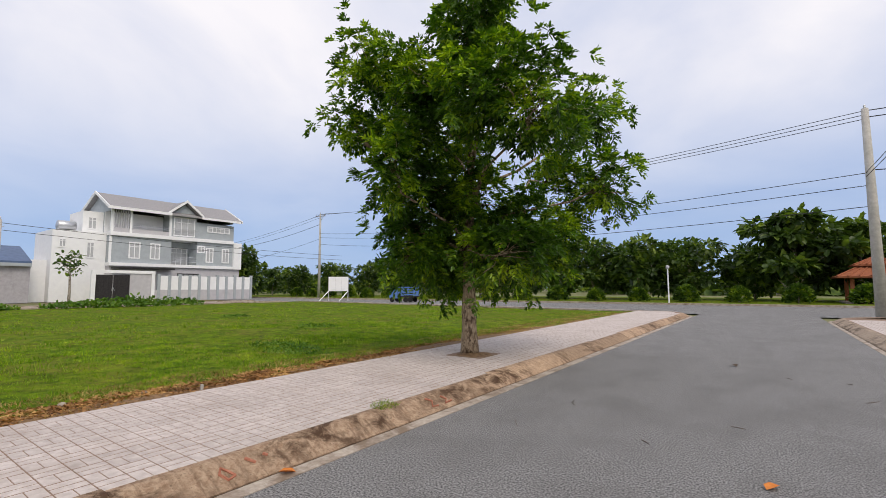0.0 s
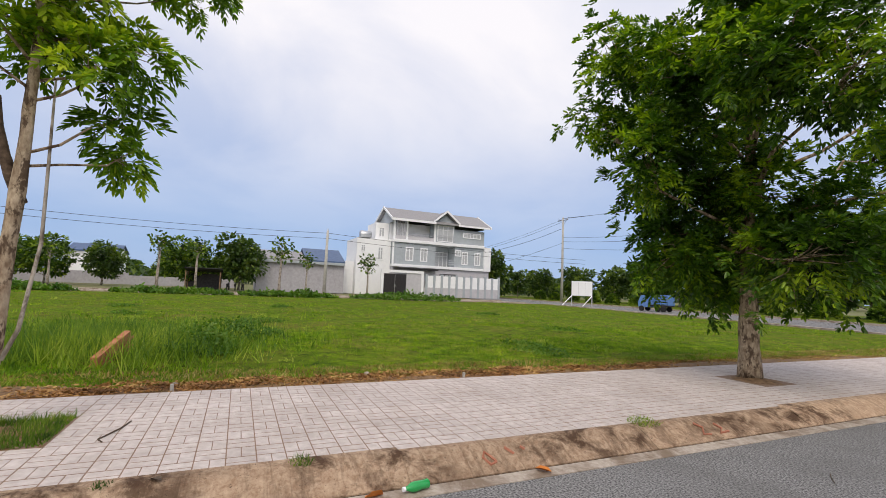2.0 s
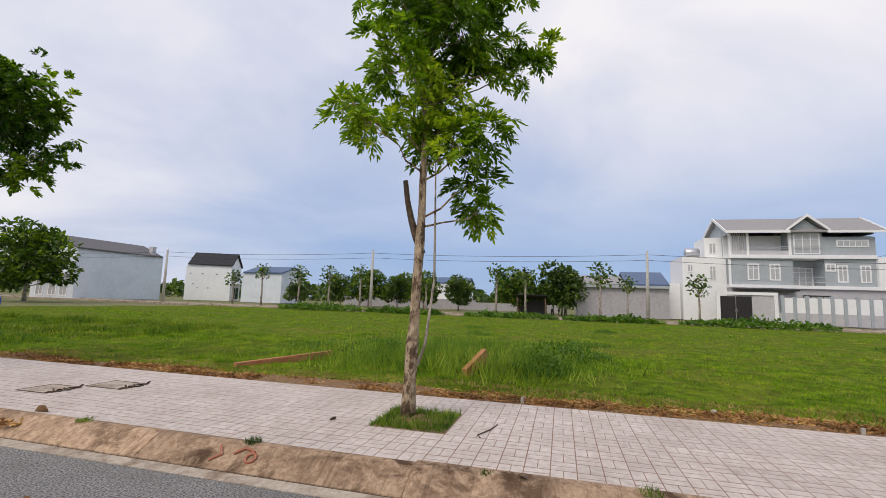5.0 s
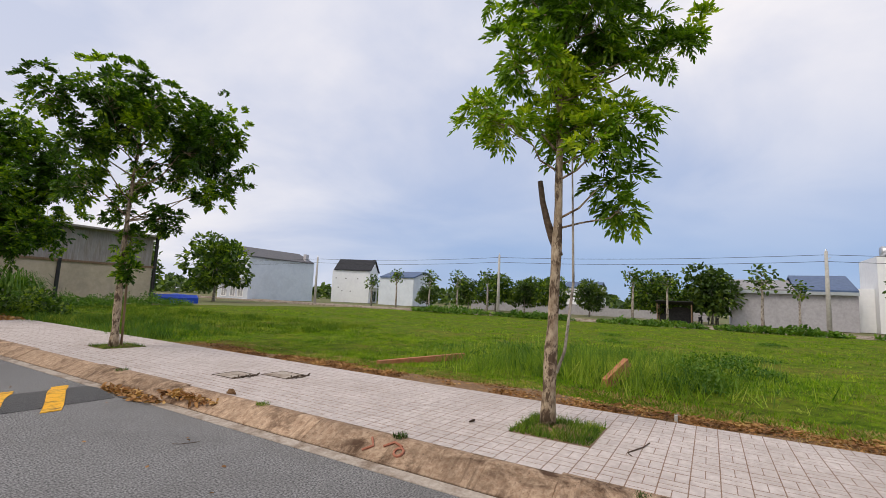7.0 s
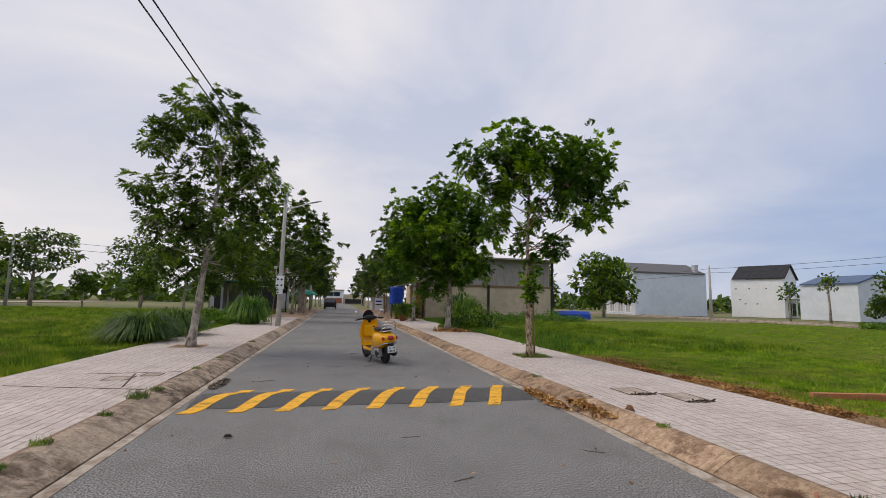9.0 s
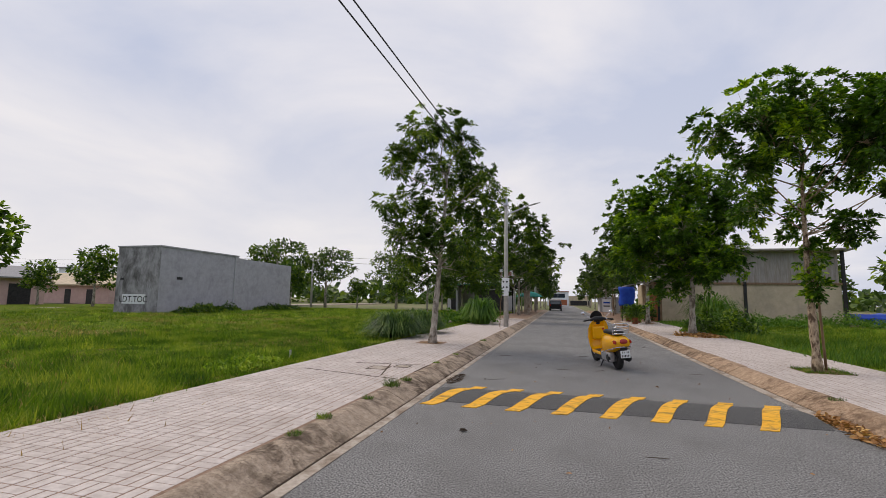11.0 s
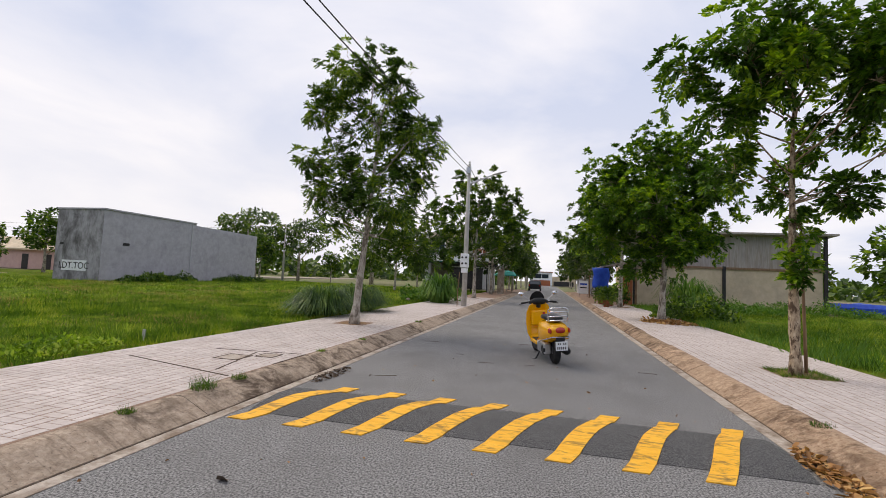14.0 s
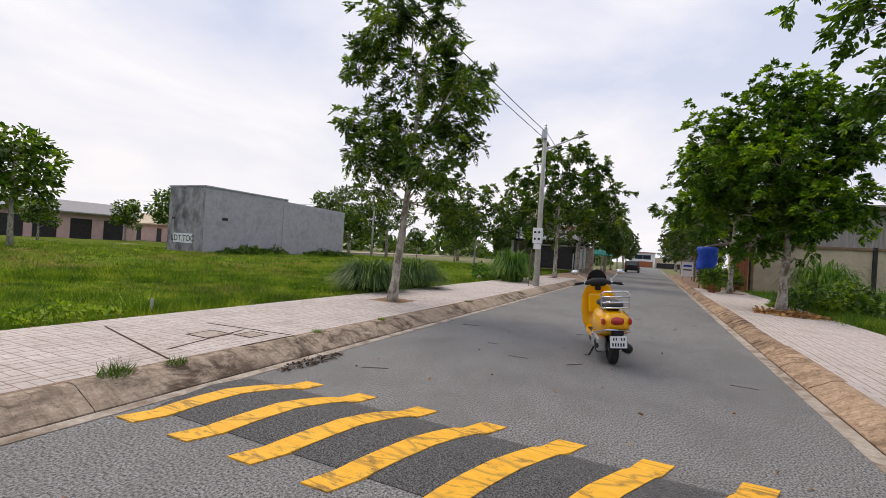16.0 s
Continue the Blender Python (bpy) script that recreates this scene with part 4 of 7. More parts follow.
def villa():
    v = thing("villa", "three-storey grey and white villa with a gabled roof", "house", pose(0, 0, 0))
    X, Y0, Y1, Z = -62.0, 27.1, 43.6, 0.0
    part("wall", Build().box(X - 9, Y0, Z, X - 2.4, Y1, 11.1), "grey_paint", v, "grey painted rear walls")
    part("wall", Build().box(X - 2.4, Y0, Z, X, Y1, 4.3), "grey_pale", v, "pale ground storey")
    # first floor front, with a recess for the balcony door
    part("wall", Build().box(X - 2.4, Y0, 4.7, X, 34.0, 8.0), "grey_paint", v)
    part("wall", Build().box(X - 2.4, 37.3, 4.7, X, 42.5, 8.0), "grey_paint", v)
    part("wall", Build().box(X - 2.4, 42.5, 4.3, X + 0.35, Y1 + 0.1, 8.2), "white", v, "white projecting end wall")
    part("band", Build().box(X - 2.4, Y0 - 0.1, 4.3, X + 0.3, 42.5, 4.7), "white", v, "white storey band")
    part("band", Build().box(X - 2.4, Y0 - 0.1, 8.0, X + 0.3, 42.5, 8.45), "white", v, "white storey band")
    part("corner_post", Build().box(X - 0.1, Y0 - 0.12, 4.7, X + 0.12, Y0 + 0.12, 8.0), "white", v)
    # top storey: open balcony, dormer bay, low wing
    part("parapet", Build().box(X - 0.15, Y0, 8.45, X, 33.8, 9.0), "grey_pale", v)
    part("wall", Build().box(X - 2.4, 37.2, 8.45, X - 0.05, Y1 - 1.0, 10.7), "grey_paint", v)
    part("wall", Build().prism([(33.9, 8.45), (37.2, 8.45), (37.2, 11.6), (35.5, 12.9), (33.9, 11.6)], X - 2.4, X, "x"), "grey_paint", v, "grey gabled dormer bay")
    part("wall", Build().box(X - 2.4, Y0 + 0.02, 8.45, X - 2.3, 33.8, 11.2), "white", v, "white balcony wall")
    for y in (Y0 + 0.1, 29.2, 33.8):
        part("column", Build().box(X - 0.22, y - 0.14, 8.45, X + 0.02, y + 0.14, 11.3), "white", v)
    for k in range(7):
        part("louvre", Build().box(X - 0.14, Y0 + 0.4 + 0.26 * k, 9.0, X - 0.02, Y0 + 0.5 + 0.26 * k, 11.2), "grey_pale", v)
    rail = Build()
    for z in (9.25, 9.5):
        rail.tube([(X - 0.07, 29.3, z), (X - 0.07, 33.7, z)], 0.03, 5)
    part("railing", rail, "steel", v)
    rail = Build()
    for z in (8.9, 9.3, 9.55):
        rail.tube([(X + 0.22, 34.0, z), (X + 0.22, 37.2, z)], 0.03, 5)
    part("railing", rail, "steel", v)
    rail = Build()
    for z in (5.1, 5.4, 5.7):
        rail.tube([(X + 0.22, 34.1, z), (X + 0.22, 37.2, z)], 0.03, 5)
    part("railing", rail, "steel", v)
    # roof: ridge along the street, white edges
    part("roof", Build().prism([(X + 0.7, 11.4), (X - 4.2, 13.75), (X - 9.6, 11.4), (X - 9.6, 11.2), (X - 4.2, 13.5), (X + 0.7, 11.2)], Y0 - 0.5, Y1 - 0.2, "y"), "roof_grey", v, "grey sheet roof")
    part("gable", Build().prism([(X - 0.4, 11.1), (X - 0.4, 11.6), (X - 4.2, 13.4), (X - 9, 11.3), (X - 9, 11.1)], Y0, Y0 + 0.2, "y"), "grey_paint", v)
    part("gable", Build().prism([(X - 0.4, 11.1), (X - 0.4, 11.6), (X - 4.2, 13.4), (X - 9, 11.3), (X - 9, 11.1)], Y1 - 1.1, Y1 - 0.9, "y"), "grey_paint", v)
    for y in (Y0 - 0.62, Y1 - 0.2):
        part("bargeboard", Build().prism([(X + 0.8, 11.5), (X - 4.2, 13.9), (X - 9.7, 11.5), (X - 9.7, 11.15), (X - 4.2, 13.55), (X + 0.8, 11.15)], y, y + 0.12, "y"), "white", v)
    part("fascia", Build().box(X + 0.7, Y0 - 0.5, 11.15, X + 0.82, 33.6, 11.5), "white", v)
    part("fascia", Build().box(X + 0.7, 37.5, 11.12, X + 0.82, Y1 - 0.4, 11.4), "white", v)
    dorm = Build()
    for s in (-1, 1):
        dorm.prism([(35.5, 13.4), (35.5 + s * 2.2, 11.6), (35.5 + s * 2.2, 11.3), (35.5, 13.1)], X - 3.5, X + 0.6, "x")
    part("dormer_roof", dorm, "roof_grey", v)
    for s in (-1, 1):
        part("bargeboard", Build().prism([(35.5, 13.5), (35.5 + s * 2.3, 11.63), (35.5 + s * 2.3, 11.3), (35.5, 13.15)], X + 0.6, X + 0.72, "x"), "white", v)
    for y0, y1, z0, z1 in ((29.2, 30.2, 5.4, 7.2), (31.6, 32.5, 5.4, 7.2), (37.5, 38.3, 6.6, 7.3), (38.7, 39.5, 5.3, 7.1), (41.0, 41.8, 5.3, 7.1)):
        window(v, X, y0, y1, z0, z1)
    window(v, X - 0.05, 38.8, 41.8, 9.6, 10.2, bars=4)
    window(v, X, 34.3, 36.8, 8.7, 11.0, bars=2)
    window(v, X - 2.4, 34.3, 37.0, 4.8, 7.0, bars=3)
    window(v, X - 2.4, 31.3, 33.4, 8.5, 10.5, bars=2)
    # white side wing with a water tank
    part("wing", Build().box(X - 8, 21.9, Z, X - 1.2, Y0 - 0.02, 8.3), "white", v, "white side wing")
    part("wing", Build().box(X - 8, 20.0, Z, X - 2.5, 21.88, 4.8), "white", v)
    part("wall", Build().box(X - 7.5, 25.0, 8.3, X - 2.6, Y0 - 0.02, 11.0), "white", v)
    tank = part("water_tank", Build().lathe([(0.5, -0.9), (0.62, -0.8), (0.62, 0.8), (0.5, 0.9)], 14, pose(X - 3.2, 23.6, 9.0, 90, 0, 0)), "steel", v, smooth=True)
    part("tank_stand", Build().box(X - 3.7, 22.9, 8.28, X - 2.7, 24.3, 8.45), "metal_dark", v)
    for y0, y1, z0, z1 in ((25.2, 25.8, 5.3, 7.0), (22.6, 23.1, 6.4, 7.2)):
        window(v, X - 1.2, y0, y1, z0, z1)
    window(v, X - 2.6, 25.6, 26.3, 8.9, 10.2)
    part("canopy", Build().box(X, Y0 + 0.2, 3.95, X + 1.4, 34.0, 4.12), "metal_dark", v)
    window(v, X, 35.0, 37.6, 0.4, 3.4, bars=3, frame="metal_dark")


def villa_fence():
    F = -59.0
    f = thing("garden_wall", "grey garden wall with white panels and pillars", "fence")
    part("base", Build().box(F - 0.2, 31.0, 0, F + 0.02, 43.8, 1.35), "grey_pale", f)
    part("wall", Build().box(F - 0.22, 28.35, 0, F, 30.6, 3.3), "grey_pale", f)
    part("lintel", Build().box(F - 0.3, 24.6, 3.3, F + 0.12, 31.0, 3.65), "white", f)
    part("gate_post", Build().box(F - 0.3, 24.55, 0, F + 0.1, 24.95, 3.3), "white", f)
    part("gate_post", Build().box(F - 0.3, 30.62, 0, F + 0.1, 31.0, 3.3), "white", f)
    for i in range(11):
        y = 31.3 + 1.23 * i
        part("pillar", Build().box(F - 0.3, y, 0, F + 0.1, y + 0.34, 3.35 if i % 2 == 0 else 3.2), "grey_paint", f)
        if i < 10:
            part("panel", Build().box(F - 0.18, y + 0.34, 1.35, F - 0.02, y + 1.23, 3.1), "white", f, "white wall panel")
    part("side_wall", Build().box(F - 9, 43.5, 0, F - 0.2, 43.8, 2.9), "grey_pale", f)
    gt = thing("gate", "dark brown metal double gate of the villa", "gate")
    for y in (25.0, 26.7):
        leaf = part("gate_leaf", Build().box(F - 0.12, y, 0.12, F - 0.04, y + 1.62, 3.1), "metal_dark", gt)
        part("gate_panel", Build().box(F - 0.045, y + 0.2, 0.4, F - 0.01, y + 1.42, 1.6), "metal_dark", leaf)
        part("gate_panel", Build().box(F - 0.045, y + 0.2, 1.8, F - 0.01, y + 1.42, 2.9), "metal_dark", leaf)
    part("gate_handle", Build().tube([(F + 0.02, 26.55, 1.3), (F + 0.02, 26.65, 1.75), (F + 0.02, 26.8, 1.3)], 0.04, 5), "steel", gt)


def long_house():
    h = thing("warehouse", "low grey concrete warehouse with a blue roof", "house")
    part("wall", Build().box(-72, 8.5, 0, -62, 20.0, 4.3), "concrete", h)
    part("roof", Build().prism([(-61.6, 4.25), (-67, 6.2), (-72.4, 4.25), (-72.4, 4.45), (-67, 6.4), (-61.6, 4.45)], 14.6, 20.0, "y"), "roof_blue", h, "blue sheet roof")
    part("roof", Build().prism([(-61.6, 4.22), (-67, 5.6), (-72.4, 4.22), (-72.4, 4.4), (-67, 5.8), (-61.6, 4.4)], 8.5, 14.58, "y"), "roof_grey", h, "grey sheet roof")
    part("fascia", Build().box(-61.75, 8.5, 3.9, -61.55, 20.0, 4.25), "grey_paint", h)


def side_house(name, label, x0, x1, y0, y1, wall_h, top_h, wall, roof, ridge="y"):
    """A terraced house with blank side walls and a pitched roof."""
    h = thing(name, label, "house", group="houses behind the lane")
    part("wall", Build().box(x0, y0, 0, x1, y1, wall_h), wall, h)
    if ridge == "y":
        xm = (x0 + x1) / 2
        part("roof", Build().prism([(x1 + 0.25, wall_h), (xm, top_h), (x0 - 0.25, wall_h), (x0 - 0.25, wall_h + 0.2), (xm, top_h + 0.2), (x1 + 0.25, wall_h + 0.2)], y0 + 0.3, y1 + 0.3, "y"), roof, h)
        part("gable", Build().prism([(x1, wall_h), (xm, top_h - 0.05), (x0, wall_h)], y1 - 0.25, y1, "y"), wall, h)
    else:
        ym = (y0 + y1) / 2
        part("roof", Build().prism([(y1 + 0.25, wall_h), (ym, top_h), (y0 - 0.25, wall_h), (y0 - 0.25, wall_h + 0.2), (ym, top_h + 0.2), (y1 + 0.25, wall_h + 0.2)], x0 + 0.3, x1 + 0.3, "x"), roof, h)
        part("gable", Build().prism([(y1, wall_h), (ym, top_h - 0.05), (y0, wall_h)], x1 - 0.25, x1, "x"), wall, h)
    return h


def window_y(parent, y, x0, x1, z0, z1, frame="white"):
    put = lambda u, d, z: (u, y + d, z)
    f = part("window", ring_frame(put, x0, x1, z0, z1, 0.12, -0.05, 0.07), frame, parent)
    part("pane", Build().box(x0, y - 0.04, z0, x1, y + 0.03, z1), "glass", f, "dark window glass")
    part("mullion", Build().box((x0 + x1) / 2 - 0.04, y - 0.03, z0, (x0 + x1) / 2 + 0.04, y + 0.05, z1), frame, f)


villa()
villa_fence()
long_house()
hA = side_house("town_house", "pale blue town house with a grey roof", -58.3, -44.5, -66, -58, 6.9, 8.7, "white_blue", "roof_slate", "x")
part("balcony", Build().box(-44.48, -65.5, 3.3, -43.2, -58.5, 3.5), "white", hA)
part("parapet", Build().box(-43.35, -65.5, 3.5, -43.2, -58.5, 4.3), "white", hA)
part("chimney", Build().box(-57.0, -58.9, 6.9, -56.3, -58.2, 8.6), "grey_pale", hA)
for y in (-64.8, -62.4, -60.4):
    window(hA, -44.5, y, y + 1.2, 4.3, 6.2)
    window(hA, -44.5, y, y + 1.2, 0.5, 2.6)
hB = side_house("town_house", "white town house with a dark sheet roof", -74.5, -68, -61.3, -53.4, 6.5, 8.9, "white", "roof_dark")
part("balcony", Build().box(-74.0, -53.4, 3.2, -68.4, -52.3, 3.4), "white", hB)
window_y(hB, -53.4, -73.5, -72.2, 3.8, 5.6)
window_y(hB, -53.4, -71.2, -69.4, 3.8, 5.6)
window_y(hB, -53.4, -73.5, -69.4, 0.3, 2.5)
for y, z in ((-60.6, 4.8), (-58.5, 4.8), (-56.0, 4.8), (-60.0, 2.9), (-59.2, 2.2), (-57.4, 2.2)):
    part("vent_hole", Build().box(-68.05, y, z, -67.97, y + 0.25, z + 0.18), "metal_dark", hB)
hB.matrix_basis = pose(-68, -57, 0) @ pose(0, 0, 0, 0, 0, 24) @ pose(68, 57, 0)
hC = side_house("town_house", "pale blue house with a blue sheet roof", -73, -66, -48.4, -40.4, 5.1, 6.3, "white_blue", "roof_blue")
hD = side_house("town_house", "white house with a dark blue roof among trees", -97, -90, -20, -12.6, 5.0, 6.3, "white", "roof_blue")
w = thing("boundary_wall", "long low weathered boundary wall behind the lane", "wall")
part("wall", Build().box(-75.3, -33, 0, -75, -8, 1.7), "concrete", w)
part("wall", Build().box(-75.3, -8, 0, -75, 6, 1.3), "concrete", w)

# concrete shell on the eastern plot, with painted letters
shell = thing("concrete_building", "windowless grey rendered building on the grass", "building")
part("wall", Build().prism([(-20, 0), (-20, 4.92), (-28, 4.86), (-28.02, 4.74), (-36.1, 4.62), (-36.1, 0)], 30.2, 34.1, "x"), "concrete", shell)
part("downpipe", Build().tube([(30.16, -27.6, 4.8), (30.16, -27.6, 0.2)], 0.04, 6), "grey_pale", shell)
part("opening", Build().box(30.17, -22.0, 2.55, 30.23, -21.5, 2.75), "metal_dark", shell)
part("opening", Build().box(33.4, -20.0, 2.45, 33.7, -19.95, 2.6), "metal_dark", shell)
part("coping", Build().box(30.12, -28, 4.86, 34.18, -19.92, 4.96), "concrete", shell)
part("front_render", Build().box(30.2, -20.0, 0.0, 34.1, -19.97, 4.86), "concrete_mould", shell, "mould-stained render on the short front")
part("painted_patch", Build().box(31.3, -20.0, 0.72, 33.4, -19.955, 1.42), "white", shell, "white painted patch with dark letters")


def lettering(body, size, m, material, parent, name="lettering"):
    cu = bpy.data.curves.new(name, "FONT")
    cu.body, cu.size, cu.extrude, cu.align_x = body, size, 0.004, "CENTER"
    tmp = new(name + "_curve", cu)
    me = bpy.data.meshes.new_from_object(tmp.evaluated_get(bpy.context.evaluated_depsgraph_get()))
    bpy.data.objects.remove(tmp)
    me.materials.clear()
    me.materials.append(MAT[material])
    ob = new(name, me)
    ob.parent, ob.matrix_basis = parent, m
    return ob


lettering("LDT.TOC", 0.62, pose(32.35, -19.945, 0.86, 90, 0, 180), "ink", shell)

# shed on the western side
shed = thing("shed", "patched shed with cream walls and corrugated sheets", "shed")
part("wall", Build().box(-16.2, -31.2, 0, -4.6, -31.0, 2.8), "cream", shed, "cream plastered lower wall")
part("wall", Build().box(-16.2, -40, 0, -16.0, -31.2, 5.0), "cream", shed)
for i in range(10):
    x = -16.1 + 1.15 * i
    part("sheet", Build().box(x, -31.12 - 0.02 * (i % 2), 2.95, x + 1.17, -31.07 - 0.02 * (i % 2), 5.35 - 0.11 * i * 0.6), "sheet", shed)
part("beam", Build().box(-16.5, -31.15, 2.8, -4.4, -30.9, 2.95), "wood", shed)
for x in (-16.35, -10.35, -4.6):
    part("post", Build().box(x - 0.09, -31.02, 0, x + 0.09, -30.86, 5.2 if x < -16 else 3.0), "metal_dark", shed)
part("roof", Build().prism([(-31.0 + 0.7, 5.2), (-40.4, 4.6), (-40.4, 4.7), (-31.0 + 0.7, 5.32)], -16.8, -4.0, "x"), "sheet", shed, "corrugated sheet roof")
part("front_wall", Build().box(-4.75, -40, 0, -4.55, -31.2, 3.0), "cream", shed)
part("awning", Build().prism([(-4.6, 3.1), (-1.9, 2.5), (-1.9, 2.56), (-4.6, 3.18)], -38, -27.0, "y"), "sheet", shed, "rusty awning")
for y in (-27.2, -32, -37.8):
    part("awning_post", Build().tube([(-2.1, y, PAVE), (-2.1, y, 2.55)], 0.06, 8), "wood", shed)
door = thing("plank_door", "red-brown plank door leaning under an awning", "door")
for k in range(4):
    part("plank", Build().box(-3.9 + 0.2 * k, -27.6, PAVE, -3.72 + 0.2 * k, -27.52, 2.0), "wood_red", door)
for x in (-3.2, -4.1):
    b = part("timber_post", Build().tube([(x, -27.45, PAVE), (x + 0.02, -27.4, 2.3)], 0.07, 8), "wood", None, "pale timber post beside a plank door", category="post")
tp = Build()
rngt = random.Random(4)
rows = []
for i in range(9):
    z = 1.15 + 1.3 * i / 8
    rows.append([(-1.9 + 0.5 * math.cos(a) * (1 + 0.1 * math.sin(3 * a + i)), -27.0 + 0.4 * math.sin(a) * (1 + 0.1 * math.cos(5 * a + i)), z) for a in [q * math.tau / 14 for q in range(14)]])
tp.loft(rows)
tarp = part("tarpaulin", tp, "blue", None, "crumpled blue tarpaulin over a frame", category="tarpaulin", smooth=True)
part("frame_leg", Build().tube([(-1.55, -26.8, PAVE), (-1.6, -26.9, 1.3)], 0.035, 6).tube([(-2.3, -26.8, PAVE), (-2.2, -26.9, 1.3)], 0.035, 6), "metal_dark", tarp)
bl = Build()
bl.loft([[(x, -34 + dy, z) for dy, z in ((-1.3, 0.08), (-1.3, 0.6), (-1.0, 0.8 + 0.1 * math.sin(i * 2.0)), (1.0, 0.82), (1.3, 0.55), (1.3, 0.08))] for i, x in enumerate((-21.2, -20.4, -19.6, -18.8, -17.8))])
part("covered_pile", bl, "blue", None, "low pile under a blue tarpaulin beside a shed", category="pile", smooth=False)


# ---- poles and wires ----
def pole(x, y, height, label, r=0.11, arms=0):
    t = thing("utility_pole", label, "utility pole", pose(x, y, 0), "utility poles")
    part("shaft", Build().tube([(0, 0, -0.1), (0, 0, height * 0.5), (0, 0, height)], [r * 1.25, r, r * 0.72], 10), "pole", t, smooth=True)
    part("insulator", Build().lathe([(0.03, height), (0.06, height + 0.05), (0.03, height + 0.1), (0.055, height + 0.14), (0.02, height + 0.2)], 8), "steel", t)
    if arms:
        part("crossarm", Build().box(-1.1, -0.06, height - 0.45, 1.1, 0.06, height - 0.33), "steel", t)
        part("brace", Build().tube([(0.05, 0, height - 1.2), (0.7, 0, height - 0.45)], 0.03, 5), "steel", t)
        for s in (-1, 0, 1):
            part("insulator", Build().lathe([(0.03, height - 0.33), (0.06, height - 0.28), (0.03, height - 0.2), (0.055, height - 0.15), (0.02, height - 0.1)], 8, pose(s * 1.0, 0, 0)), "steel", t)
    else:
        part("bracket", Build().tube([(0, 0, height - 0.6), (0.1, 0.25, height - 0.45)], 0.02, 5), "steel", t)
    return t


def wire(a, b, sag, r=0.012):
    pts = []
    for i in range(17):
        s = i / 16
        p = Vector(a).lerp(Vector(b), s)
        p.z -= sag * 4 * s * (1 - s)
        pts.append(p)
    return part("cable", Build().tube(pts, r, 4, cap=False), "wire", None, "thin black overhead cable between poles", category="cable")


pA = pole(-51.4, 50, 12.6, "tall concrete utility pole with a steel crossarm", 0.17, 1)
pR = pole(6.55, 35.2, 9.9, "concrete utility pole at the street corner", 0.19, 0)
for y in (13.8, -12.6, -39.0, 41.0):
    if y < 40:
        pole(-40.9, y, 6.35, "slim concrete pole beside the back lane", 0.145)
for ya, yb in ((13.8, -12.6), (-12.6, -39.0), (13.8, 45.0), (-39.0, -70.0)):
    for z in (6.1, 5.6):
        wire((-40.9, ya, z), (-40.9, yb, z - (0.6 if yb > 40 else 0)), 0.25, 0.017)
for dx, za, zr in ((-1.0, 12.5, 9.8), (0.0, 12.5, 9.6), (1.0, 12.5, 9.4), (0.0, 9.6, 6.8), (0.0, 9.0, 6.2), (0.0, 8.0, 5.2)):
    wire((-51.4 + dx, 50, za), (6.5, 35.2, zr), 0.9, 0.018)
for dz in (0, -0.4, -3.6):
    wire((-51.4, 50, 12.4 + dz), (-78, 47, 8.6 + dz), 0.5, 0.02)
    wire((6.5, 35.2, 9.8 + dz * 0.8), (45, 32, 9.9 + dz), 0.6, 0.025)
wire((-51.4, 50, 11.0), (-61.5, 42.5, 7.4), 0.4, 0.025)

# lamp pole on the eastern pavement, with a meter box and its arm over the road
pL = pole(4.95, -15.75, 6.4, "concrete street-lamp pole with a meter box", 0.10)
part("lamp_arm", Build().tube([(0, 0, 5.55), (-0.5, 0, 5.75), (-1.05, 0, 5.95)], 0.036, 6), "steel", pL)
part("lamp_head", Build().loft([[(-1.0 - 0.65 * s, w * math.cos(a), 5.95 + 0.16 * s + 0.35 * w * math.sin(a)) for a in [q * math.tau / 10 for q in range(10)]] for s, w in ((0, 0.04), (0.15, 0.10), (0.6, 0.11), (1, 0.03))]), "steel", pL)
mb = part("meter_box", Build().box(-0.17, 0.08, 1.85, 0.17, 0.34, 2.45), "white", pL, "white meter box with four dials", bevel=0.015)
for sx in (-0.08, 0.08):
    for z in (2.02, 2.28):
        part("dial", Build().lathe([(0.045, 0), (0.045, 0.015), (0.02, 0.02)], 10, pose(sx, 0.34, z, -90, 0, 0)), "ink", mb)
part("meter_tray", Build().box(-0.13, 0.08, 1.62, 0.13, 0.28, 1.84), "white", pL, bevel=0.01)
part("conduit", Build().tube([(0.2, 0.2, 1.65), (0.26, 0.15, 0.9), (0.28, 0.1, 0.1)], 0.02, 6), "wood", pL)
part("transformer_box", Build().box(-0.1, 0.05, 6.0, 0.1, 0.18, 6.3), "steel", pL)
for x, za, zb in ((4.92, 6.26, 6.8), (5.04, 6.08, 6.62)):
    wire((x, -15.75, za), (6.4, 35.2, zb), 0.55, 0.014)
for x, za in ((4.95, 6.35), (4.95, 6.0)):
    wire((x, -15.75, za), (5.4, -48.0, za), 0.5, 0.012)
    wire((5.4, -48, za), (5.4, -80, za), 0.5, 0.014)
    wire((5.4, -80, za), (5.4, -112, za), 0.5, 0.014)
for y in (-48, -80, -112):
    pole(5.4, y, 6.4, "concrete street pole among the roadside trees", 0.12)
for x in (36.0, 62.0):
    pole(x, -50, 7.4, "slim concrete pole beyond the eastern plot", 0.13)
for z in (7.3, 6.6):
    wire((5.4, -48, z - 1.0), (36, -50, z), 0.5, 0.018)
    wire((36, -50, z), (62, -50, z), 0.4, 0.018)
    wire((62, -50, z), (95, -50, z), 0.4, 0.018)
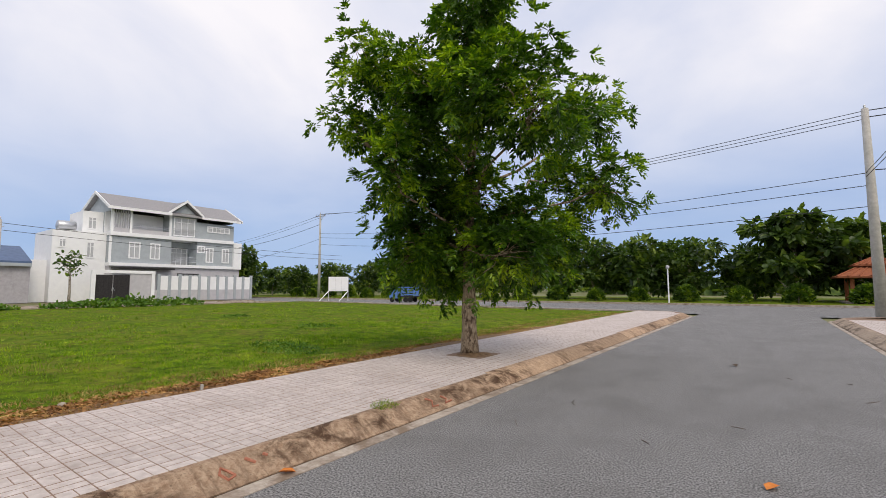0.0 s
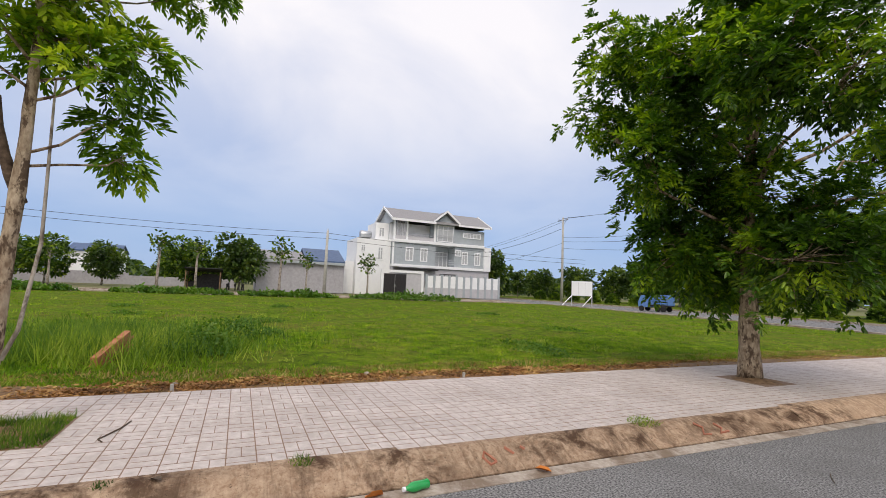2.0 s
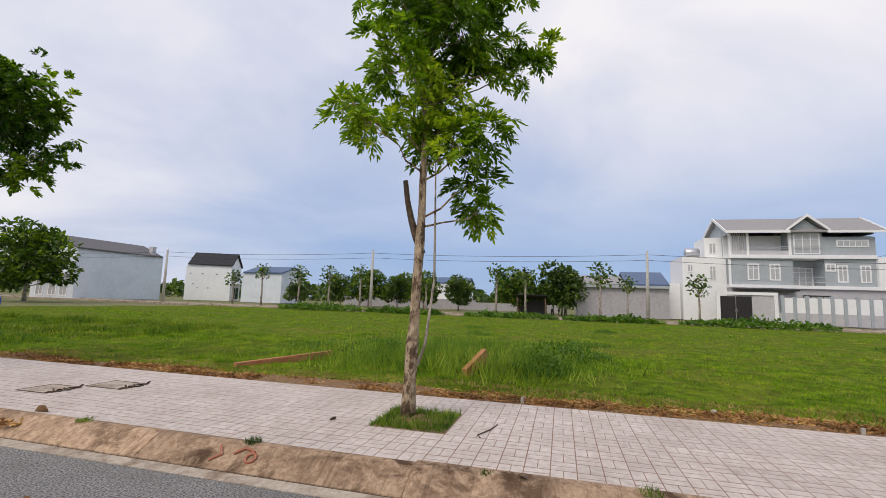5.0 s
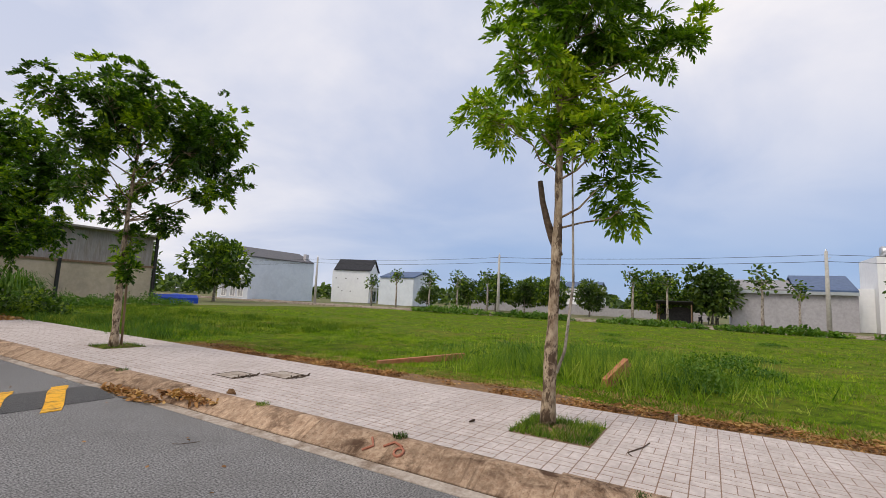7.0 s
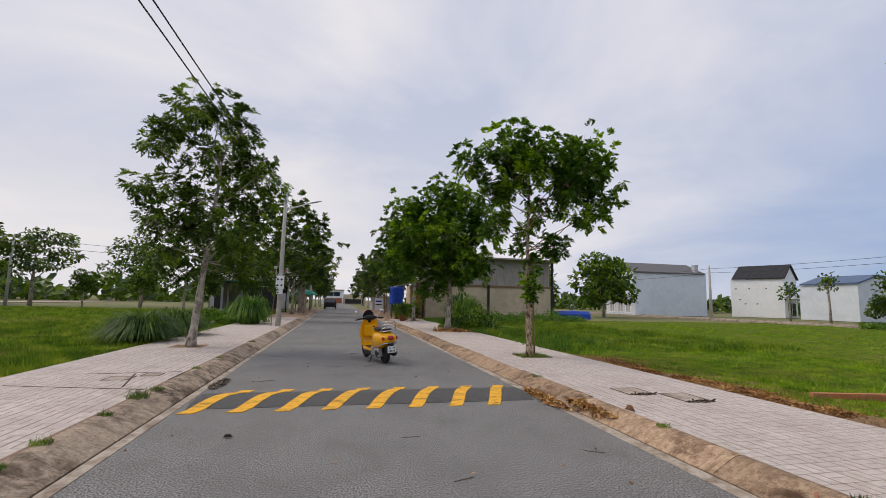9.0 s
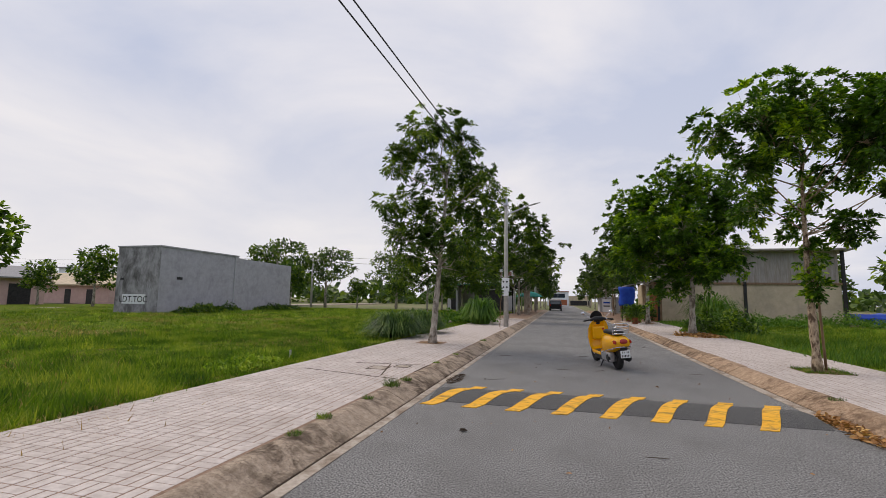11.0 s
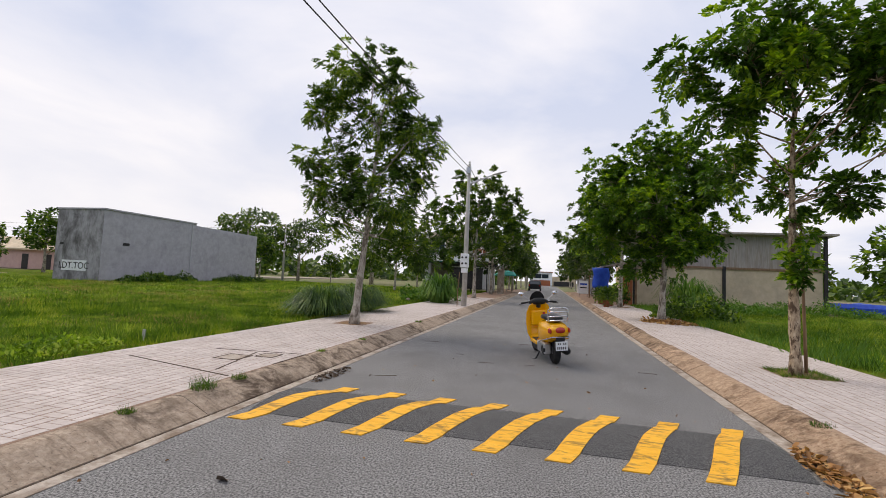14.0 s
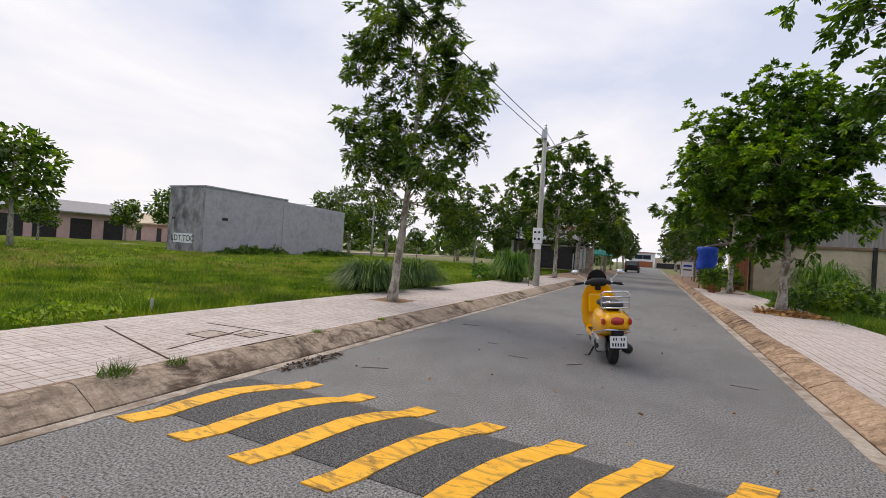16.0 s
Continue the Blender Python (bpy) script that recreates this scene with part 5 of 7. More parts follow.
part("gate_pillar", Build().box(5.2, -36.2, 0, 5.75, -35.7, 2.3), "gutter", None, "pale square gate pillar beside the pavement", category="pillar", bevel=0.02)

# ---- north side of the cross street ----
lp = thing("lamp_post", "short white lamp post on the far pavement", "lamp post", pose(-4.45, 48.6, 0))
part("shaft", Build().tube([(0, 0, 0.05), (0, 0, 3.0)], [0.06, 0.05], 8), "white", lp)
part("lamp_head", Build().lathe([(0.05, 2.98), (0.13, 3.05), (0.15, 3.18), (0.1, 3.28), (0.02, 3.32)], 10), "grey_pale", lp)


def shrub(seed):
    rng = np.random.default_rng(seed)
    t = thing("trimmed_shrub", "trimmed round shrub in a row beside the street", "shrub", group="shrubs along the street")
    d = unit(rng.normal(size=(900, 3)))
    d[:, 2] = np.abs(d[:, 2])
    rad = 0.85 + 0.12 * rng.normal(size=(900, 1)) * 0.5
    p = d * rad * np.array([1, 1, 1.7]) * (1 - 0.25 * d[:, 2:3]) + np.array([0, 0, 0.15])
    q = np.concatenate([leaflets(p, d + rng.normal(size=(900, 3)) * 0.7, 0.34, 0.18, rng, 0.0) for _ in range(1)])
    c = new("crown", leaf_mesh("crown", q, "leaf_dark"))
    c.parent = t
    part("stem", Build().tube([(0, 0, -0.1), (0, 0, 0.9)], [0.1, 0.05], 6), "bark_grey", t)
    return t


sh = shrub(3)
sh.matrix_basis = pose(-62, 54.0, 0.1)
rs = random.Random(8)
for i in range(1, 18):
    c = copy_thing(sh, pose(-62 + 4.15 * i, 54.0 + rs.uniform(-0.3, 0.3), 0.1, 0, 0, rs.uniform(0, 360)))
    c.scale = [rs.uniform(0.85, 1.1)] * 3

t1 = far_tree("park_tree", "broad layered park tree behind the shrubs", (4.6, 60, 0.1), 8.6, 4.3, 31, 1.2, count=3600, size=0.62, layered=True, group="trees north of the street")
t2 = far_tree("park_tree", "dark bushy park tree behind the shrubs", (-9, 61, 0.1), 6.6, 3.6, 32, 1.0, count=3000, size=0.5, group="trees north of the street")
t3 = far_tree("park_tree", "dark spreading park tree behind the shrubs", (-15, 62, 0.1), 7.2, 3.8, 33, 1.0, count=3000, size=0.5, layered=True, group="trees north of the street")
for src, x, y, s in ((t1, 9.5, 63, 0.9), (t2, 1.2, 66, 0.85), (t3, -4.5, 62, 0.95), (t2, -20.5, 62, 1.0), (t1, -26, 64, 0.85), (t3, -31.5, 63, 0.95), (t2, -36, 63, 0.9), (t1, -42, 63, 0.95), (t3, -49, 65, 0.9), (t2, -55, 64, 0.85),
                     (t3, -62, 62, 0.85), (t2, -70, 60, 0.8), (t1, 17, 62, 0.9), (t2, 24, 62, 1.1), (t3, -78, 60, 0.8), (t2, -66.5, 46, 1.15), (t3, 34, 62, 1.0), (t1, 44, 60, 1.0)):
    c = copy_thing(src, pose(x, y, 0.1, 0, 0, rs.uniform(0, 360)))
    c.scale = (s, s, s)

gz = thing("gazebo", "open gazebo with a two-tiered clay-tiled roof", "gazebo", pose(9.6, 57, 0.1))
part("floor", Build().box(-2.2, -2.2, -0.1, 2.2, 2.2, 0.15), "gutter", gz)
for sx in (-1.7, 1.7):
    for sy in (-1.7, 1.7):
        part("post", Build().box(sx - 0.13, sy - 0.13, 0.15, sx + 0.13, sy + 0.13, 2.1), "wood_red", gz)
for z0, r0, r1, z1 in ((2.05, 2.7, 1.2, 2.95), (3.0, 1.5, 0.1, 3.75)):
    part("roof", Build().loft([[(-r0, -r0, z0), (r0, -r0, z0), (r0, r0, z0), (-r0, r0, z0)], [(-r0, -r0, z0 + 0.12), (r0, -r0, z0 + 0.12), (r0, r0, z0 + 0.12), (-r0, r0, z0 + 0.12)], [(-r1, -r1, z1), (r1, -r1, z1), (r1, r1, z1), (-r1, r1, z1)]]), "roof_tile", gz, "weathered clay roof tier")
    for k in range(9):
        s = k / 8 * 2 - 1
        part("roof_rib", Build().tube([(s * r0, -r0 - 0.02, z0 + 0.14), (s * r1, -r1, z1 + 0.03)], 0.06, 5), "roof_tile", gz)

bd = thing("billboard", "blank white board on a propped wooden frame", "billboard")
bA, bB = Vector((-37.5, 40.1, 0)), Vector((-36.1, 41.7, 0))
nrm = Vector((0.75, -0.66, 0))
b = Build()
b.loft([[tuple(q + Vector((0, 0, z))) for q in (bA, bB, bB - nrm * 0.05, bA - nrm * 0.05)] for z in (1.15, 2.75)])
part("board", b, "white", bd)
for q in (bA, bB):
    part("post", Build().tube([tuple(q - nrm * 0.08 + Vector((0, 0, -0.05))), tuple(q - nrm * 0.08 + Vector((0, 0, 2.75)))], 0.05, 6), "grey_pale", bd)
    part("prop", Build().tube([tuple(q + nrm * 0.02 + Vector((0, 0, 1.15))), tuple(q + nrm * 1.6 + Vector((-0.9, -0.5, 0.05)))], 0.05, 6), "white", bd)
for k in range(1, 3):
    part("seam", Build().tube([tuple(bA.lerp(bB, k / 3) + nrm * 0.004 + Vector((0, 0, 1.16))), tuple(bA.lerp(bB, k / 3) + nrm * 0.004 + Vector((0, 0, 2.74)))], 0.012, 4), "grey_pale", bd)

# small blue cargo truck on the cross street
tk = thing("cargo_truck", "small blue cargo truck with open slatted sides", "truck", pose(-29.1, 42.6, 0, 0, 0, 104))
part("cab", Build().prism([(0.0, 0.45), (1.15, 0.45), (1.2, 1.0), (0.85, 1.75), (0.0, 1.8)], -0.7, 0.7, "x"), "truck_blue", tk, bevel=0.04)
part("windscreen", Build().prism([(1.19, 1.06), (1.21, 1.06), (0.9, 1.68), (0.88, 1.68)], -0.6, 0.6, "x"), "glass", tk)
part("bed", Build().box(-0.75, -2.2, 0.6, 0.75, -0.05, 0.75), "metal_dark", tk)
for sx in (-0.75, 0.72):
    for z in (0.85, 1.15, 1.45, 1.72):
        part("side_slat", Build().box(sx, -2.2, z, sx + 0.03, -0.08, z + 0.14), "truck_blue", tk)
    for y in (-2.15, -1.45, -0.75, -0.1):
        part("stake", Build().box(sx - 0.01, y, 0.75, sx + 0.04, y + 0.06, 1.88), "truck_blue", tk)
part("tailboard", Build().box(-0.75, -2.25, 0.75, 0.75, -2.2, 1.8), "truck_blue", tk)
for y in (0.75, -1.1, -1.7):
    for sx in (-0.7, 0.7):
        wh = part("wheel", Build().lathe([(0.2, -0.08), (0.3, -0.07), (0.3, 0.07), (0.2, 0.08)], 16, pose(sx, y, 0.3, 0, 90, 0)), "rubber", tk)

tk.scale = (0.85, 0.85, 0.85)

# ---- trees and planting farther off ----
st = [far_tree("lane_tree", "pollarded lane tree with sparse regrowth", (-47, -24.9, 0.1), 5.0, 1.0, 41, 2.8, leaf="leaf_dark", count=210, size=0.3, group="trees along the back lane"),
      far_tree("lane_tree", "slim lane tree with a small crown", (-47, -0.5, 0.1), 5.4, 0.95, 42, 3.6, leaf="leaf_dark", count=170, size=0.32, group="trees along the back lane")]
for i, (x, y, s) in enumerate(((-47, -20.8, 1.0), (-47, -16.7, 0.95), (-49, -9.1, 0.9), (-47, 2.7, 0.95), (-45.9, 10.2, 1.12), (-47, 12.9, 0.8), (-48.5, 19.9, 0.95), (-46.8, -30, 0.95), (-49, -36, 0.9))):
    c = copy_thing(st[i % 2], pose(x, y, 0.1, 0, 0, 77 * i))
    c.scale = (s, s, s)
rt = far_tree("round_tree", "dense round dark tree beyond the lawn", (-30.5, -45, 0.1), 7.4, 3.9, 43, 1.6, count=3600, size=0.46, leaf="leaf_dark", group="dense trees")
rt2 = far_tree("round_tree", "dense dark tree behind the lane", (-62, 6.5, 0.1), 6.6, 3.3, 44, 1.4, count=2800, size=0.45, leaf="leaf_far", group="dense trees")
for i, (x, y, s) in enumerate(((-62, 0.5, 0.78), (-66, -9, 0.75), (-64, -14, 0.7), (-66, -19, 0.72), (-66, -24, 0.75), (-68, -30, 0.75), (-90, -4, 0.8), (-90, 4, 0.8), (-88, -26, 0.85), (-60, -33.5, 0.5), (-26, -58, 1.0), (-20, -62, 1.05), (-34, -75, 1.2), (-84, -50, 0.9), (-95, 18, 0.9))):
    c = copy_thing((rt, rt2)[i % 2], pose(x, y, 0.05, 0, 0, 61 * i))
    c.scale = (s, s, s)

TALL = [(0.9, 0.3, 6.9, 0.95), (-0.6, -0.4, 7.3, 0.95), (1.9, 0.2, 5.6, 1.0), (-1.9, 0.5, 5.9, 1.0), (0.1, 0.9, 5.4, 1.1), (-2.6, -0.3, 4.3, 0.95), (2.6, -0.2, 4.2, 0.9), (0.6, -0.9, 4.2, 1.0), (-1.1, 0.8, 3.6, 0.9), (1.6, 0.9, 3.2, 0.8), (-2.2, 0.4, 3.0, 0.7)]
ta = tree("street_tree", "tall airy street tree beside a lamp pole", (5.9, -24.5, 0.14), TALL, 0.12, 2.6, 51, bark="bark_grey", leaf="leaf_dark", density=300, pairs=3, length=0.18, width=0.066, group="street trees")
tb = tree("street_tree", "dense street tree beyond a shed", (-2.6, -23.2, 0.14), TALL, 0.12, 2.2, 52, bark="bark_grey", leaf="leaf_dark", density=300, pairs=3, length=0.18, width=0.066, group="street trees")
tc = tree("street_tree", "dark dense street tree farther along the road", (6.0, -33.5, 0.12), TALL, 0.13, 2.0, 53, bark="bark_grey", leaf="leaf_far", density=100, pairs=2, stalk=0.26, length=0.34, width=0.14, twigs=6, whorl=4, group="street trees")
for i, (src, x, y, s) in enumerate(((tc, 6.1, -43, 0.95), (tc, 6.2, -53, 0.9), (tc, 6.0, -63, 0.9), (tc, 6.0, -74, 0.9), (tc, 6.0, -88, 0.95), (tc, -2.8, -33, 0.85), (tc, -2.8, -43, 0.9), (tc, -2.8, -53, 0.95), (tc, -2.8, -63, 0.95), (tc, -3, -75, 0.9), (tc, -3, -90, 0.9), (tc, -7.0, -34.5, 0.9), (tc, -8, -46, 1.0), (tc, 12, -38, 0.95), (tc, 13.5, -31, 0.8), (tc, 6.3, -104, 1.0), (tc, -3.4, -106, 1.0))):
    c = copy_thing(src, pose(x, y, 0.12, 0, 0, 53 * i))
    c.scale = (s, s, s)
pt = far_tree("plot_tree", "dark spreading tree beyond the eastern plot", (41.7, -50, 0.1), 9.6, 5.0, 61, 3.6, count=2900, size=0.36, layered=True, leaf="leaf_far", group="trees beyond the eastern plot")
pt2 = far_tree("plot_tree", "dense leafy tree beyond the eastern plot", (32.5, -10.2, 0.1), 6.4, 2.1, 62, 2.2, count=2200, size=0.30, leaf="leaf_dark", group="trees beyond the eastern plot")
for i, (src, x, y, s) in enumerate(((pt, 35.5, -53, 0.9), (pt2, 30, -52, 0.62), (pt2, 23.5, -50, 0.7), (pt, 26.5, -58, 0.88), (pt2, 17, -49, 0.75), (pt2, 49.2, -30, 0.95), (pt2, 57, -30, 0.75), (pt, 12.5, -58, 0.7), (pt2, 20, -64, 0.9), (pt, 46, -58, 0.8), (pt2, 36, -45, 0.9), (pt, 54, -42, 0.6), (pt2, 44, -5, 0.9), (pt2, 47, -17.5, 0.6))):
    c = copy_thing(src, pose(x, y, 0.05, 0, 0, 47 * i))
    c.scale = (s, s, s)

# low houses and shops in the distance
ph = thing("low_house", "long low pink house with a tiled roof", "house")
part("wall", Build().box(62, -50, 0, 84, -42, 2.6), "pink", ph)
part("roof", Build().prism([(-41.4, 2.5), (-46, 4.3), (-50.6, 2.5), (-50.6, 2.7), (-46, 4.5), (-41.4, 2.7)], 61.5, 84.5, "x"), "cream", ph)
for x in (65, 69, 74, 79):
    part("door", Build().box(x, -42.03, 0, x + 1.1, -41.96, 2.0), "metal_dark", ph)
lh = thing("low_house", "low house with dark shopfronts and a pale roof", "house")
part("wall", Build().box(62, -34, 0, 70, -20, 3.2), "pink", lh)
part("roof", Build().prism([(61.2, 3.0), (66, 4.4), (70.8, 3.0), (70.8, 3.15), (66, 4.6), (61.2, 3.15)], -34.5, -19.5, "y"), "roof_grey", lh)
for y in (-32.5, -29.0, -25.5, -22.5):
    part("shopfront", Build().box(61.95, y, 0, 62.04, y + 2.2, 2.4), "metal_dark", lh)
for i, (x, y, w_, d_, h_, m_) in enumerate(((66, -12, 8, 10, 3.6, "grey_pale"), (68, 2, 8, 9, 4.5, "grey_pale"), (80, -60, 12, 8, 6.0, "white"))):
    q = thing("low_house", "plain low house across the eastern lane", "house", group="houses across the eastern lane")
    part("wall", Build().box(x, y - d_ / 2, 0, x + w_, y + d_ / 2, h_), m_, q)
    part("roof", Build().box(x - 0.5, y - d_ / 2 - 0.4, h_, x + w_ + 0.4, y + d_ / 2 + 0.4, h_ + 0.2), "roof_grey", q)
    part("shopfront", Build().box(x - 0.05, y - d_ / 4, 0, x + 0.03, y + d_ / 4, 2.4), "metal_dark", q)
sb = thing("shop_house", "two-storey shop house behind roadside trees", "house")
part("wall", Build().box(9.5, -66, 0, 18, -56, 3.3), "grey_pale", sb)
part("wall", Build().box(9.5, -66, 3.5, 18, -57, 7.6), "cream", sb)
part("balcony", Build().box(9.2, -57, 3.3, 18.3, -55.2, 3.55), "teal", sb)
part("parapet", Build().box(9.2, -55.3, 3.55, 18.3, -55.15, 4.6), "white", sb)
for x in (10.4, 13.2, 15.6):
    window_y(sb, -57.0, x, x + 1.4, 4.6, 6.6)
part("shopfront", Build().box(10, -56.03, 0, 17.5, -55.95, 2.8), "metal_dark", sb)
rw = thing("roadside_cafe", "low open roadside cafe with a dark interior", "building")
part("roof", Build().box(6.6, -46, 2.7, 12.5, -37.5, 2.85), "roof_dark", rw)
part("wall", Build().box(12.3, -46, 0, 12.5, -37.5, 2.7), "concrete", rw)
for y in (-45.8, -41.8, -37.7):
    part("post", Build().tube([(6.8, y, 0), (6.8, y, 2.7)], 0.07, 8), "pole", rw)
sg = thing("shop_sign", "white shop sign with red lettering bars", "sign")
part("board", Build().box(6.9, -38.1, 3.0, 8.6, -38.0, 4.4), "white", sg)
for x0, x1, z0, z1 in ((7.1, 7.45, 3.8, 4.15), (7.55, 7.95, 3.8, 4.15), (8.05, 8.4, 3.8, 4.15), (7.1, 8.4, 3.35, 3.5)):
    part("lettering_bar", Build().box(x0, -38.0, z0, x1, -37.97, z1), "red_paint" if z0 > 3.6 else "ink", sg)
part("post", Build().tube([(7.0, -38.05, 0), (7.0, -38.05, 3.0)], 0.05, 6).tube([(8.5, -38.05, 0), (8.5, -38.05, 3.0)], 0.05, 6), "metal_dark", sg)
for x, y in ((5.7, -44.5), (6.3, -47.5)):
    u = thing("parasol", "faded teal parasol over a roadside stall", "parasol", pose(x, y, 0), "parasols")
    part("canopy", Build().lathe([(1.3, 1.85), (1.28, 1.9), (0.7, 2.25), (0.05, 2.42)], 8), "teal", u)
    part("pole", Build().tube([(0, 0, 0), (0, 0, 2.4)], 0.03, 6), "steel", u)

car = thing("parked_car", "black parked car seen from behind", "car", pose(3.35, -62, 0))
part("body", Build().loft([[(sx * w_, y, z) for sx, z in ((-1, z0), (-1, zm), (-0.86, z1), (0.86, z1), (1, zm), (1, z0))] for y, w_, z0, zm, z1 in ((0, 0.82, 0.35, 0.85, 0.95), (-0.25, 0.88, 0.28, 0.95, 1.42), (-1.8, 0.9, 0.25, 0.95, 1.55), (-2.9, 0.88, 0.25, 0.92, 1.0), (-4.2, 0.8, 0.3, 0.75, 0.8))]), "plastic_black", car, bevel=0.05)
part("rear_window", Build().prism([(-0.01, 0.98), (0.02, 0.98), (-0.2, 1.36), (-0.24, 1.36)], -0.68, 0.68, "x"), "glass", car)
for sx in (-0.72, 0.72):
    part("tail_light", Build().box(sx - 0.1, -0.02, 0.72, sx + 0.1, 0.03, 0.9), "red_lens", car)
    for y in (-0.75, -3.3):
        part("wheel", Build().lathe([(0.2, -0.1), (0.31, -0.09), (0.31, 0.09), (0.2, 0.1)], 16, pose(sx * 1.1, y, 0.31, 0, 90, 0)), "rubber", car)
eb = thing("end_house", "white and ochre houses closing the far end of the street", "house")
part("wall", Build().box(0.5, -150, 0, 7.0, -141, 7.0), "white", eb)
part("wall", Build().box(-6.5, -150, 0, 0.4, -141, 5.0), "cream", eb)
part("roof", Build().box(0.3, -150.2, 7.0, 7.2, -140.5, 7.3), "roof_tile", eb)
part("shopfront", Build().box(1.0, -141.02, 0.3, 6.5, -140.93, 3.0), "wood_red", eb)
part("shopfront", Build().box(-6.0, -141.02, 0.3, 0, -140.93, 2.6), "metal_dark", eb)
window_y(eb, -141, 1.6, 5.8, 4.0, 6.0)
eb.scale = (1, 1, 0.62)
ks = thing("kiosk", "small kiosk with a pitched sheet roof", "kiosk")
part("wall", Build().box(-5.2, -58, 0, -2.2, -54, 2.0), "grey_pale", ks)
part("roof", Build().prism([(-6.0, 2.0), (-3.7, 3.2), (-1.4, 2.0), (-1.4, 2.1), (-3.7, 3.35), (-6.0, 2.1)], -58.3, -53.4, "y"), "sheet", ks)
fb = thing("signboard", "white signboard standing on the pavement", "sign", pose(-1.75, -40, PAVE))
part("panel", Build().box(-0.4, -0.03, 0.3, 0.4, 0.03, 1.5), "white", fb)
part("lettering_bar", Build().box(-0.3, 0.03, 1.1, 0.3, 0.04, 1.25), "blue", fb)
part("lettering_bar", Build().box(-0.3, 0.03, 0.8, 0.3, 0.04, 0.9), "ink", fb)
for sx in (-0.35, 0.35):
    part("leg", Build().box(sx - 0.02, -0.02, -0.03, sx + 0.02, 0.02, 0.3), "metal_dark", fb)


def ring(w_, zc, hh, y, n=16, p=2.6):
    out = []
    for q in range(n):
        a = q * math.tau / n
        c, s = math.cos(a), math.sin(a)
        out.append((w_ * math.copysign(abs(c) ** (2 / p), c), y, zc + hh * math.copysign(abs(s) ** (2 / p), s)))
    return out


# far stall with motorbikes beside the lane
stall = thing("lean_to", "small dark lean-to beside the back lane", "shelter")
part("roof", Build().prism([(-60.6, 2.1), (-57.4, 2.5), (-57.4, 2.58), (-60.6, 2.18)], 0.6, 4.6, "y"), "roof_dark", stall)
for x in (-60.4, -57.6):
    for y in (0.8, 4.4):
        part("post", Build().tube([(x, y, 0), (x, y, 2.2)], 0.05, 6), "wood", stall)
part("back_wall", Build().box(-60.5, 0.7, 0, -60.4, 4.5, 1.9), "metal_dark", stall)
for i, y in enumerate((5.2, 6.1, 7.0)):
    mbk = thing("motorbike", "dark motorbike parked beside a lean-to", "motorbike", pose(-56.8, y, 0.05, 0, 0, 80 + 9 * i), "parked motorbikes")
    for yy in (0.0, 1.25):
        part("wheel", Build().lathe([(0.2, -0.04), (0.29, -0.04), (0.29, 0.04), (0.2, 0.04)], 14, pose(0, yy, 0.29, 0, 90, 0)), "rubber", mbk)
    part("body", Build().loft([ring(0.06, 0.72, 0.07, -0.25, 10), ring(0.14, 0.66, 0.16, 0.2, 10), ring(0.12, 0.55, 0.2, 0.6, 10), ring(0.1, 0.7, 0.22, 1.05, 10)]), "plastic_black", mbk)
    part("handlebar", Build().tube([(-0.32, 0.95, 0.98), (0, 1.05, 0.95), (0.32, 0.95, 0.98)], 0.02, 6), "metal_dark", mbk)


